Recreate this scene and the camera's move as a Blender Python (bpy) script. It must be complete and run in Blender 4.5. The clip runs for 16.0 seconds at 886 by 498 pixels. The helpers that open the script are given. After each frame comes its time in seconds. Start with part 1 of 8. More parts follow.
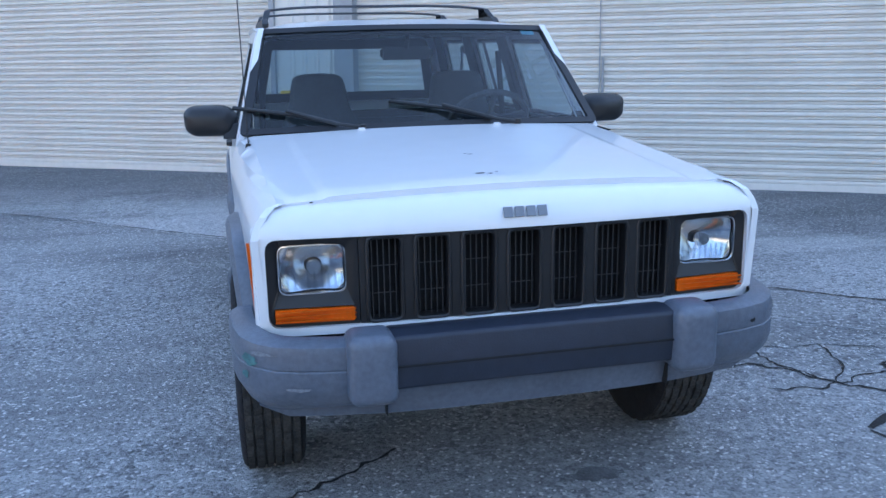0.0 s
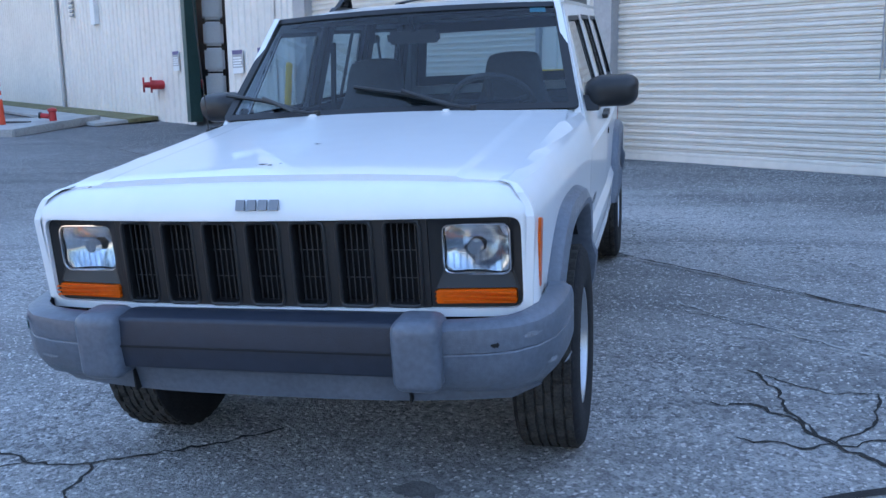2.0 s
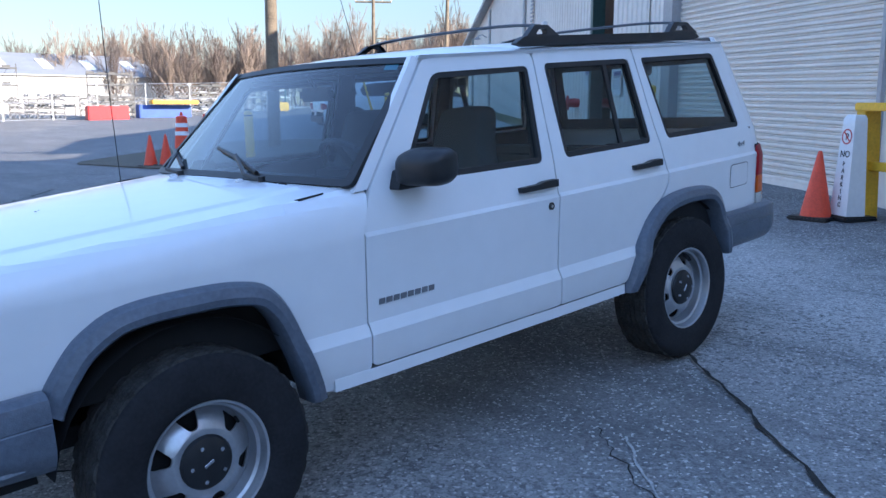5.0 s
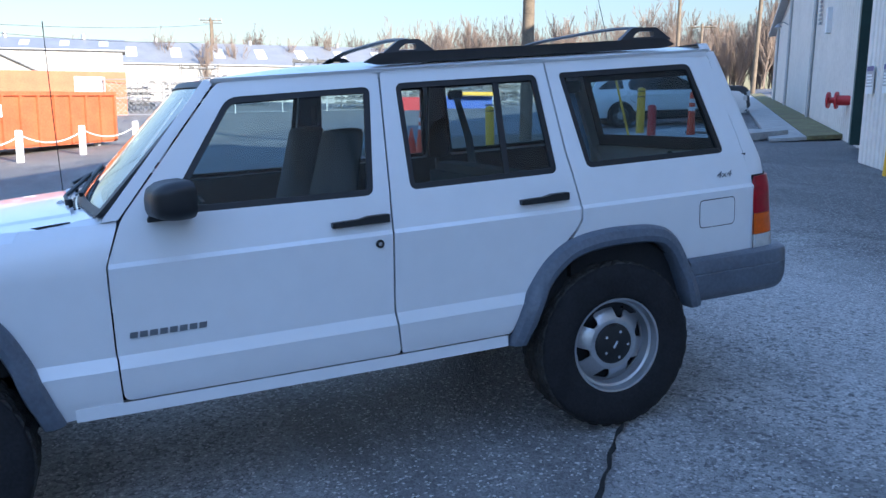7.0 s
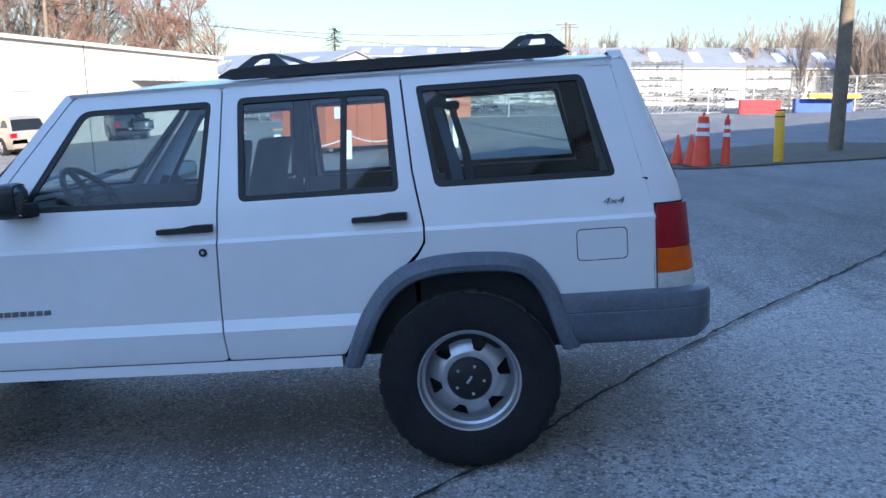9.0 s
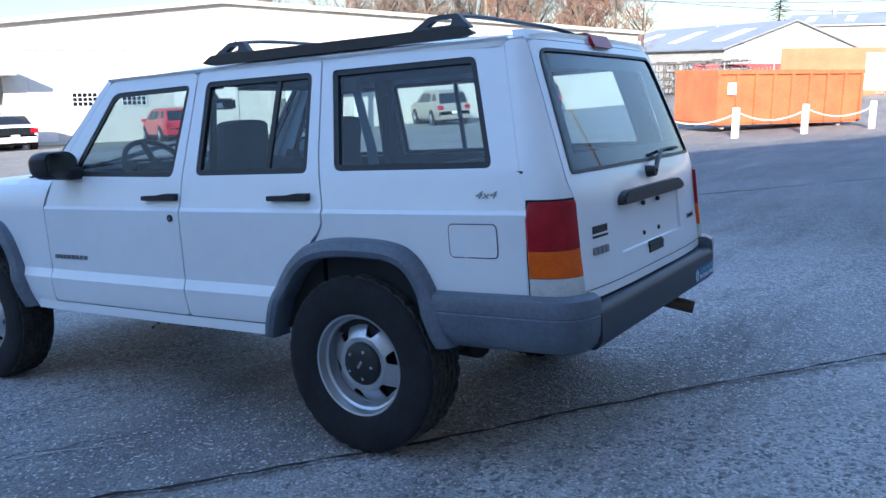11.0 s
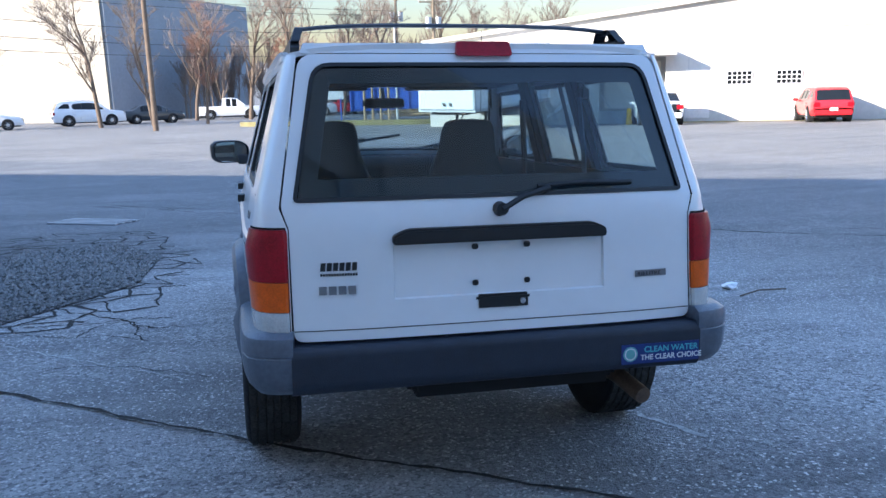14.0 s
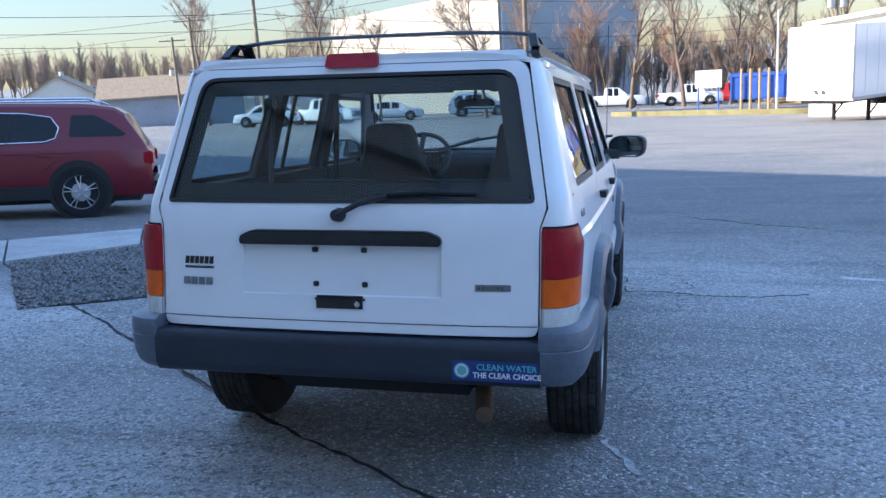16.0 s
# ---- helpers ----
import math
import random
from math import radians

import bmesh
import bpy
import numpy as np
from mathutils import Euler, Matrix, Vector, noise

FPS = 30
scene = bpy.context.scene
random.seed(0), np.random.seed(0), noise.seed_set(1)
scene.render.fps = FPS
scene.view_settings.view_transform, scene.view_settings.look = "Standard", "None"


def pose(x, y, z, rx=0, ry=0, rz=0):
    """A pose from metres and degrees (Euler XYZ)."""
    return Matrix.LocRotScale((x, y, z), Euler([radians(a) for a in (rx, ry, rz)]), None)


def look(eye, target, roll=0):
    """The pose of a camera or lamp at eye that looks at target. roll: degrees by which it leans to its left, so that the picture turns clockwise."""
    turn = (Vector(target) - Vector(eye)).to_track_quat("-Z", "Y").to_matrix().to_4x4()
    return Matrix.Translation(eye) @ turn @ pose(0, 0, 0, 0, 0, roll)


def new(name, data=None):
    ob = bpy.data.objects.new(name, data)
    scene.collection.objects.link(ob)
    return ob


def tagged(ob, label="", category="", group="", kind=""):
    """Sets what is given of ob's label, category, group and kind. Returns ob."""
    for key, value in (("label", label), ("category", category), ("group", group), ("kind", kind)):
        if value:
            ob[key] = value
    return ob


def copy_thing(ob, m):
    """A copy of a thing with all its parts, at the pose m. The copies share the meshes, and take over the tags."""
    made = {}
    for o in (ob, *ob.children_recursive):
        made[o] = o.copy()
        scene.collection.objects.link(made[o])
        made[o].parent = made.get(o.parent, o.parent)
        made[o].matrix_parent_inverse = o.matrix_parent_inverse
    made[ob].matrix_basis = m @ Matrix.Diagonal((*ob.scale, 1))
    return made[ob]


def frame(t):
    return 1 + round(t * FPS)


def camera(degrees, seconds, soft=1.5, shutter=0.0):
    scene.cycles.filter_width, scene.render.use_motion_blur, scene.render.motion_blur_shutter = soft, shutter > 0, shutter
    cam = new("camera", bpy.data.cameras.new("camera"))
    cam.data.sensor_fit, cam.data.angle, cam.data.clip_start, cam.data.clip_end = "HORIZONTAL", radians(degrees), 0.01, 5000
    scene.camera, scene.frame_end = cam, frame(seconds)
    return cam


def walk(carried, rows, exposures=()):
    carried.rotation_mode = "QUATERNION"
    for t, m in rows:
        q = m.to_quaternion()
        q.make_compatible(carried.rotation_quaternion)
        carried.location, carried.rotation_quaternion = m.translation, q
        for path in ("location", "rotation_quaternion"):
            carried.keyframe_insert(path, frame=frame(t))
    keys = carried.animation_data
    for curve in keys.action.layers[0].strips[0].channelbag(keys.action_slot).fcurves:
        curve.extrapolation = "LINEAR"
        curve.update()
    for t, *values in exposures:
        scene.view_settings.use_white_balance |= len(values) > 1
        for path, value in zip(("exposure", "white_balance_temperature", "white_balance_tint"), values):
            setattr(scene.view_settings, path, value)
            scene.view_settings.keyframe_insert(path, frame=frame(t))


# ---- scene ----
cam = camera(54.6, 16.0)
PATH = [
    (0, (-0.816, -4.356, 1.12), (-0.364, -2.432, 0.81), -0.4),
    (0.5, (-0.31, -4.428, 1.16), (-0.1, -2.469, 0.812), -0.4),
    (1, (0.12, -4.368, 1.157), (0.111, -2.401, 0.795), -0.3),
    (1.5, (0.618, -4.32, 1.117), (0.364, -2.366, 0.772), -0.6),
    (2, (1.06, -4.228, 1.146), (0.582, -2.319, 0.79), -0.8),
    (2.5, (1.481, -3.99, 1.179), (0.773, -2.156, 0.812), -0.8),
    (3, (1.904, -3.78, 1.21), (0.991, -2.039, 0.844), -0.9),
    (3.5, (2.258, -3.497, 1.224), (1.171, -1.856, 0.87), -0.9),
    (4, (2.582, -3.168, 1.266), (1.345, -1.635, 0.922), -0.7),
    (4.5, (2.932, -2.843, 1.367), (1.57, -1.419, 1.028), -0.2),
    (4.7, (3.023, -2.683, 1.355), (1.615, -1.302, 1.021), 0.0),
    (6.8, (3.72, -0.813, 1.494), (1.909, -0.044, 1.133), 0.6),
    (7, (3.805, -0.642, 1.502), (1.962, 0.049, 1.144), 0.5),
    (7.5, (3.916, -0.214, 1.505), (2.01, 0.274, 1.148), 0.5),
    (8, (3.98, 0.291, 1.545), (2.031, 0.557, 1.188), 0.4),
    (8.5, (4.077, 0.826, 1.555), (2.109, 0.896, 1.204), 0.3),
    (9, (3.985, 1.331, 1.562), (2.02, 1.22, 1.203), 0.3),
    (9.2, (3.935, 1.514, 1.586), (1.977, 1.329, 1.223), 0.3),
    (11.3, (3.099, 3.417, 1.606), (1.535, 2.239, 1.196), -0.5),
    (11.5, (2.932, 3.534, 1.612), (1.435, 2.27, 1.209), -0.7),
    (12, (2.544, 3.866, 1.631), (1.243, 2.406, 1.213), -1.0),
    (12.5, (2.152, 4.14, 1.627), (1.041, 2.531, 1.21), -1.3),
    (13, (1.707, 4.368, 1.665), (0.81, 2.633, 1.235), -1.3),
    (13.5, (1.196, 4.630, 1.692), (0.551, 2.789, 1.247), -1.59),
    (14, (0.747, 4.726, 1.689), (0.326, 2.822, 1.241), -1.54),
    (14.5, (0.301, 4.848, 1.686), (0.111, 2.907, 1.245), -1.99),
    (15, (-0.146, 4.892, 1.677), (-0.112, 2.940, 1.244), -2.69),
    (15.5, (-0.595, 4.821, 1.678), (-0.338, 2.884, 1.249), -3.37),
    (16, (-1.059, 4.789, 1.681), (-0.588, 2.894, 1.249), -3.72),
]
walk(cam, [(t, look(eye, target, roll)) for t, eye, target, roll in PATH], [(0.0, 2.18, 6600, 16), (2.0, 2.14, 6500, 16), (4.0, 1.84, 6000, 17), (7.0, 1.62, 5850, 15), (9.0, 1.62, 5900, 14), (12.0, 1.80, 5850, 14), (16.0, 1.90, 5900, 14)])

# the yard falls away from the warehouse: the car and all that lies round it stand on this slope
SLOPE_X, SLOPE_Y = 0.028, 0.075
TILT = Vector((SLOPE_X, SLOPE_Y, 1.0)).rotation_difference(Vector((0, 0, 1))).to_matrix().to_4x4()
SHEAR = Matrix(((1, 0, 0, 0), (0, 1, 0, 0), (SLOPE_X, SLOPE_Y, 1, 0), (0, 0, 0, 1)))


def tilt(x, y):
    """The height of the slope's plane, which levels out far off."""
    k = min(1.0, 95.0 / max(1.0, math.hypot(x, y)))
    return (SLOPE_X * x + SLOPE_Y * y) * k


# ---- light ----
SUN_EL, SUN_ROT = 19.5, 72.0
world = bpy.data.worlds.new("sky")
scene.world = world
world.use_nodes = True
wn = world.node_tree
sky = wn.nodes.new("ShaderNodeTexSky")
sky.sky_type, sky.sun_disc = "NISHITA", False
sky.sun_elevation, sky.sun_rotation = radians(SUN_EL), radians(SUN_ROT)
sky.air_density, sky.dust_density, sky.ozone_density = 1.0, 0.25, 1.8
wn.nodes["Background"].inputs[1].default_value = 0.15
# scales the sky by height: the low sky dimmer, the high sky brighter
wc, wz, wr, wm_ = (wn.nodes.new(k) for k in ("ShaderNodeTexCoord", "ShaderNodeSeparateXYZ", "ShaderNodeMapRange", "ShaderNodeMix"))
wm_.data_type, wm_.blend_type = "RGBA", "MULTIPLY"
wm_.inputs[0].default_value = 1.0
wr.interpolation_type = "SMOOTHSTEP"
wr.inputs[1].default_value, wr.inputs[2].default_value, wr.inputs[3].default_value, wr.inputs[4].default_value = -0.05, 0.75, 0.235, 1.36
wn.links.new(wc.outputs["Generated"], wz.inputs[0])
wn.links.new(wz.outputs["Z"], wr.inputs[0])
wn.links.new(sky.outputs[0], wm_.inputs[6])
wn.links.new(wr.outputs[0], wm_.inputs[7])
wn.links.new(wm_.outputs[2], wn.nodes["Background"].inputs[0])
sun = new("sun", bpy.data.lights.new("sun", "SUN"))
sun.data.energy, sun.data.angle, sun.data.color = 4.3, radians(0.6), (1.0, 0.87, 0.67)
sun.matrix_world = look((math.sin(radians(SUN_ROT)) * math.cos(radians(SUN_EL)), math.cos(radians(SUN_ROT)) * math.cos(radians(SUN_EL)), math.sin(radians(SUN_EL))), (0, 0, 0))


# ---- materials ----
def mat(name, col, rough=0.6, metal=0.0, var=0.12, scale=3.0, bump=0.0, bscale=60.0, coat=0.0, tint=None, spec=0.5):
    """A surface with colour variation at two scales and fine relief."""
    m = bpy.data.materials.new(name)
    m.use_nodes = True
    nt = m.node_tree
    p = nt.nodes["Principled BSDF"]
    p.inputs["Roughness"].default_value, p.inputs["Metallic"].default_value = rough, metal
    p.inputs["Coat Weight"].default_value, p.inputs["Coat Roughness"].default_value = coat, 0.04
    p.inputs["Specular IOR Level"].default_value = spec
    tc = nt.nodes.new("ShaderNodeTexCoord")
    n1, n2 = nt.nodes.new("ShaderNodeTexNoise"), nt.nodes.new("ShaderNodeTexNoise")
    n1.inputs["Scale"].default_value, n1.inputs["Detail"].default_value = scale, 6
    n2.inputs["Scale"].default_value, n2.inputs["Detail"].default_value = scale * 9, 4
    mx = nt.nodes.new("ShaderNodeMath")
    mx.operation = "ADD"
    for k in (n1, n2):
        nt.links.new(tc.outputs["Object"], k.inputs["Vector"])
    nt.links.new(n1.outputs[0], mx.inputs[0])
    nt.links.new(n2.outputs[0], mx.inputs[1])
    r = nt.nodes.new("ShaderNodeMapRange")
    r.inputs[1].default_value, r.inputs[2].default_value = 0.7, 1.3
    nt.links.new(mx.outputs[0], r.inputs[0])
    c = nt.nodes.new("ShaderNodeMix")
    c.data_type = "RGBA"
    lo = [v * (1 - var) for v in col]
    hi = [min(1, v * (1 + var)) for v in (tint or col)]
    c.inputs[6].default_value, c.inputs[7].default_value = (*lo, 1), (*hi, 1)
    nt.links.new(r.outputs[0], c.inputs[0])
    nt.links.new(c.outputs[2], p.inputs["Base Color"])
    if bump:
        nb, b = nt.nodes.new("ShaderNodeTexNoise"), nt.nodes.new("ShaderNodeBump")
        nb.inputs["Scale"].default_value, nb.inputs["Detail"].default_value = bscale, 5
        b.inputs["Strength"].default_value, b.inputs["Distance"].default_value = bump, 0.01
        nt.links.new(tc.outputs["Object"], nb.inputs["Vector"])
        nt.links.new(nb.outputs[0], b.inputs["Height"])
        nt.links.new(b.outputs[0], p.inputs["Normal"])
    return m


def glass(name, tint, gloss=1.0, base=0.045):
    """A thin pane: lets light straight through, tinted, and mirrors by angle."""
    m = bpy.data.materials.new(name)
    m.use_nodes = True
    nt = m.node_tree
    nt.nodes.remove(nt.nodes["Principled BSDF"])
    t, g, mix, lw = (nt.nodes.new(k) for k in ("ShaderNodeBsdfTransparent", "ShaderNodeBsdfGlossy", "ShaderNodeMixShader", "ShaderNodeLayerWeight"))
    t.inputs[0].default_value = (*tint, 1)
    g.inputs[0].default_value, g.inputs[1].default_value = (gloss, gloss, gloss, 1), 0.01
    pw, ma = nt.nodes.new("ShaderNodeMath"), nt.nodes.new("ShaderNodeMath")
    pw.operation, ma.operation = "POWER", "MULTIPLY_ADD"
    lw.inputs[0].default_value, pw.inputs[1].default_value = 0.5, 4.5
    ma.inputs[1].default_value, ma.inputs[2].default_value = 0.9, base
    nt.links.new(lw.outputs["Facing"], pw.inputs[0])
    nt.links.new(pw.outputs[0], ma.inputs[0])
    nt.links.new(ma.outputs[0], mix.inputs[0])
    nt.links.new(t.outputs[0], mix.inputs[1])
    nt.links.new(g.outputs[0], mix.inputs[2])
    nt.links.new(mix.outputs[0], nt.nodes["Material Output"].inputs[0])
    return m


def lamp_mat(name, col, power):
    m = mat(name, col, 0.3)
    p = m.node_tree.nodes["Principled BSDF"]
    p.inputs["Emission Color"].default_value, p.inputs["Emission Strength"].default_value = (*col, 1), power
    return m


M = dict(
    paint=mat("white_paint", (0.76, 0.77, 0.78), 0.28, var=0.025, scale=1.2, coat=0.6),
    # near-black; in gaps and cavities the shade is in the colour
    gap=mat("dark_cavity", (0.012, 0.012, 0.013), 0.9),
    trim=mat("black_rubber_trim", (0.012, 0.013, 0.015), 0.5, var=0.2, bump=0.1),
    plastic=mat("black_plastic", (0.012, 0.0125, 0.014), 0.45, var=0.2, bump=0.08, bscale=200),
    flare=mat("faded_grey_plastic", (0.105, 0.125, 0.158), 0.36, var=0.2, scale=7, bump=0.15, bscale=220),
    bumper_dark=mat("dark_blue_grey_plastic", (0.016, 0.022, 0.036), 0.48, var=0.18, scale=3, bump=0.15, bscale=220),
    tyre=mat("tyre_rubber", (0.019, 0.019, 0.021), 0.85, spec=0.25, var=0.3, scale=9, bump=0.25, bscale=90),
    tread=mat("dusty_tyre_tread", (0.045, 0.043, 0.040), 0.95, var=0.5, scale=14, spec=0.2, bump=0.3, bscale=90),
    belt=mat("blue_grey_webbing", (0.11, 0.15, 0.19), 0.8, var=0.1),
    wheel=mat("silver_wheel_paint", (0.47, 0.48, 0.50), 0.33, 0.75, var=0.08, scale=9),
    chrome=mat("bright_metal", (0.7, 0.7, 0.72), 0.18, 1.0, var=0.05),
    grey_badge=mat("grey_badge", (0.20, 0.21, 0.23), 0.35, 0.5, var=0.08),
    red_lens=mat("red_lens", (0.31, 0.005, 0.014), 0.3, var=0.3, scale=18, spec=0.25, coat=0.05, bump=0.06, bscale=120),
    amber_lens=mat("amber_lens", (0.70, 0.105, 0.003), 0.3, var=0.2, scale=20, spec=0.3, coat=0.05, bump=0.06, bscale=120),
    clear_lens=mat("clear_lens", (0.55, 0.55, 0.53), 0.15, var=0.15, scale=20, coat=0.8, bump=0.3, bscale=120),
    reflector=mat("headlight_reflector", (0.85, 0.87, 0.89), 0.16, 1.0, var=0.12, scale=30, bump=0.10, bscale=25),
    pane=glass("window_glass", (0.56, 0.69, 0.74), base=0.045),
    ws_pane=glass("windshield_glass", (0.50, 0.60, 0.66), base=0.05),
    tint_pane=mat("dark_car_glass", (0.012, 0.014, 0.016), 0.08, var=0.2, spec=0.3),
    headlight_pane=glass("headlight_glass", (0.80, 0.84, 0.87), base=0.06),
    seat=mat("grey_seat_cloth", (0.075, 0.073, 0.072), 0.9, var=0.15, scale=8, bump=0.3, bscale=300),
    interior=mat("grey_interior_plastic", (0.022, 0.023, 0.026), 0.8, spec=0.3, var=0.15, scale=5),
    headliner=mat("grey_headliner", (0.055, 0.056, 0.06), 0.95, var=0.08),
    mirror=mat("mirror_glass", (0.85, 0.87, 0.88), 0.02, 1.0, var=0.0),
    steel=mat("painted_grey_steel", (0.36, 0.36, 0.37), 0.5, 0.2, var=0.12, scale=2.5, bump=0.05),
    galv=mat("galvanised_steel", (0.42, 0.44, 0.46), 0.45, 0.6, var=0.15, scale=6),
    roller=mat("white_roller_door", (0.74, 0.68, 0.605), 0.5, var=0.07, scale=1.3, bump=0.05),
    sheet=mat("white_sheet_metal", (0.74, 0.69, 0.63), 0.5, var=0.08, scale=0.9, bump=0.06, bscale=12),
    # white sheet metal with its colour darkened against full sun
    sheet_far=mat("sun_toned_white_sheet_metal", (0.42, 0.41, 0.385), 0.6, var=0.12, scale=0.5, bump=0.06, bscale=9),
    sheet_warm=mat("cream_sheet_metal", (0.56, 0.53, 0.475), 0.55, var=0.10, scale=0.5, bump=0.06, bscale=9),
    sheet_beige=mat("beige_sheet_metal", (0.30, 0.27, 0.22), 0.6, var=0.12, scale=0.5, bump=0.06, bscale=9),
    sheet_grey=mat("grey_sheet_metal", (0.26, 0.28, 0.31), 0.55, var=0.10, scale=0.4),
    roof_metal=mat("grey_metal_roof", (0.27, 0.28, 0.29), 0.5, 0.2, var=0.12, scale=0.6),
    skylight=mat("translucent_roof_panel", (0.72, 0.74, 0.74), 0.4, var=0.05),
    yellow=mat("worn_yellow_paint", (0.78, 0.44, 0.03), 0.5, var=0.16, scale=5, bump=0.15, bscale=30),
    orange=mat("orange_cone_rubber", (0.74, 0.075, 0.03), 0.55, var=0.15, scale=7),
    dump_orange=mat("faded_orange_paint", (0.45, 0.125, 0.05), 0.55, var=0.22, scale=1.5, bump=0.1, bscale=6),
    dump_blue=mat("blue_painted_steel", (0.03, 0.09, 0.38), 0.5, var=0.2, scale=1.5),
    red=mat("red_paint", (0.50, 0.03, 0.035), 0.4, var=0.2, scale=5),
    container=mat("red_corrugated_steel", (0.33, 0.04, 0.04), 0.55, var=0.2, scale=2),
    green=mat("dark_green_paint", (0.03, 0.07, 0.065), 0.5, var=0.2, scale=4),
    wood=mat("weathered_pole_wood", (0.17, 0.135, 0.095), 0.85, var=0.35, scale=4, bump=0.5, bscale=25),
    post_wood=mat("treated_post_wood", (0.30, 0.22, 0.14), 0.85, var=0.3, scale=4, bump=0.4, bscale=25),
    bark=mat("grey_brown_bark", (0.13, 0.095, 0.07), 0.9, var=0.3, scale=3, bump=0.4, bscale=20),
    twig=mat("bare_brown_twigs", (0.20, 0.155, 0.125), 0.9, var=0.3, scale=0.6),
    twig_red=mat("reddish_bare_twigs", (0.27, 0.15, 0.105), 0.9, var=0.3, scale=0.6),
    needles=mat("pine_needles", (0.05, 0.08, 0.03), 0.8, var=0.3, scale=2),
    wire=mat("black_cable", (0.02, 0.02, 0.02), 0.6),
    concrete=mat("weathered_concrete", (0.36, 0.36, 0.35), 0.85, var=0.2, scale=2.2, bump=0.4, bscale=45),
    white=mat("white_plastic", (0.74, 0.75, 0.76), 0.45, var=0.05),
    black=mat("black_ink", (0.015, 0.015, 0.016), 0.5),
    maroon=mat("maroon_car_paint", (0.15, 0.006, 0.016), 0.3, 0.2, var=0.06, coat=0.4),
    car_white=mat("white_car_paint", (0.74, 0.75, 0.76), 0.28, var=0.03, coat=0.5),
    rack=mat("weathered_rack_steel", (0.13, 0.13, 0.125), 0.65, 0.2, var=0.3, scale=2),
    car_red=mat("red_car_paint", (0.45, 0.015, 0.02), 0.28, var=0.04, coat=0.5),
    car_dark=mat("dark_grey_car_paint", (0.04, 0.045, 0.05), 0.3, 0.3, var=0.05, coat=0.5),
    car_tan=mat("tan_car_paint", (0.34, 0.30, 0.25), 0.35, 0.3, var=0.05, coat=0.4),
    grass=mat("dry_winter_grass", (0.20, 0.16, 0.085), 0.95, var=0.4, scale=1.6, tint=(0.15, 0.145, 0.065), bump=0.8, bscale=40),
    # indoor darkness is put into this base colour
    darkroom=mat("shade_toned_warehouse_wall", (0.05, 0.05, 0.055), 0.9),
)


# ---- building blocks ----
def bm_box(bm, x0, y0, z0, x1, y1, z1, bevel=0.0):
    """An axis-aligned box, with its edges rounded where bevel is given."""
    g = bmesh.ops.create_cube(bm, size=1.0, matrix=Matrix.Translation(((x0 + x1) / 2, (y0 + y1) / 2, (z0 + z1) / 2)) @ Matrix.Diagonal((abs(x1 - x0), abs(y1 - y0), abs(z1 - z0), 1)))
    if bevel:
        edges = list({e for v in g["verts"] for e in v.link_edges})
        bmesh.ops.bevel(bm, geom=edges, offset=bevel, segments=2, affect="EDGES", clamp_overlap=True)
    return bm


def box(*a, bevel=0.0):
    return bm_box(bmesh.new(), *a, bevel=bevel)


def bm_rod(bm, a, b, r0, r1=None, seg=10, cap=True):
    """A round bar from a to b that tapers from r0 to r1."""
    a, b = Vector(a), Vector(b)
    m = Matrix.Translation((a + b) / 2) @ (b - a).to_track_quat("Z", "Y").to_matrix().to_4x4()
    bmesh.ops.create_cone(bm, cap_ends=cap, segments=seg, radius1=r0, radius2=r0 if r1 is None else r1, depth=(b - a).length, matrix=m)
    return bm


def rod(*a, **k):
    return bm_rod(bmesh.new(), *a, **k)


def tube(points, r, seg=8):
    """A bent round bar through the points, in one piece."""
    bm = bmesh.new()
    pts = [Vector(p) for p in points]
    rings = []
    s = None
    for k, p in enumerate(pts):
        d = (pts[min(k + 1, len(pts) - 1)] - pts[max(k - 1, 0)]).normalized()
        s = d.orthogonal().normalized() if s is None else (s - d * s.dot(d)).normalized()
        t = d.cross(s)
        rings.append([bm.verts.new(p + (s * math.cos(2 * math.pi * j / seg) + t * math.sin(2 * math.pi * j / seg)) * r) for j in range(seg)])
    for a, b in zip(rings, rings[1:]):
        for j in range(seg):
            bm.faces.new((a[j], a[(j + 1) % seg], b[(j + 1) % seg], b[j]))
    bm.faces.new(rings[0])
    bm.faces.new(rings[-1])
    bmesh.ops.recalc_face_normals(bm, faces=bm.faces)
    return bm


def lathe(profile, seg=48, axis="X"):
    """Turns a profile of (radius, along) round the axis."""
    bm = bmesh.new()
    rings = []
    for r, h in profile:
        ring = []
        for k in range(seg):
            a = 2 * math.pi * k / seg
            c, s = r * math.cos(a), r * math.sin(a)
            ring.append(bm.verts.new((h, c, s) if axis == "X" else (c, s, h)))
        rings.append(ring)
    for p, q in zip(rings, rings[1:]):
        for k in range(seg):
            bm.faces.new((p[k], p[(k + 1) % seg], q[(k + 1) % seg], q[k]))
    bmesh.ops.recalc_face_normals(bm, faces=bm.faces)
    return bm


def prism(points, lo, hi, axis="Y"):
    """A flat outline pushed along an axis. points are the other two coordinates."""
    bm = bmesh.new()
    put = {"X": lambda p, h: (h, p[0], p[1]), "Y": lambda p, h: (p[0], h, p[1]), "Z": lambda p, h: (p[0], p[1], h)}[axis]
    a = [bm.verts.new(put(p, lo)) for p in points]
    b = [bm.verts.new(put(p, hi)) for p in points]
    bm.faces.new(a)
    bm.faces.new(b)
    n = len(points)
    for k in range(n):
        bm.faces.new((a[k], a[(k + 1) % n], b[(k + 1) % n], b[k]))
    bmesh.ops.recalc_face_normals(bm, faces=bm.faces)
    return bm


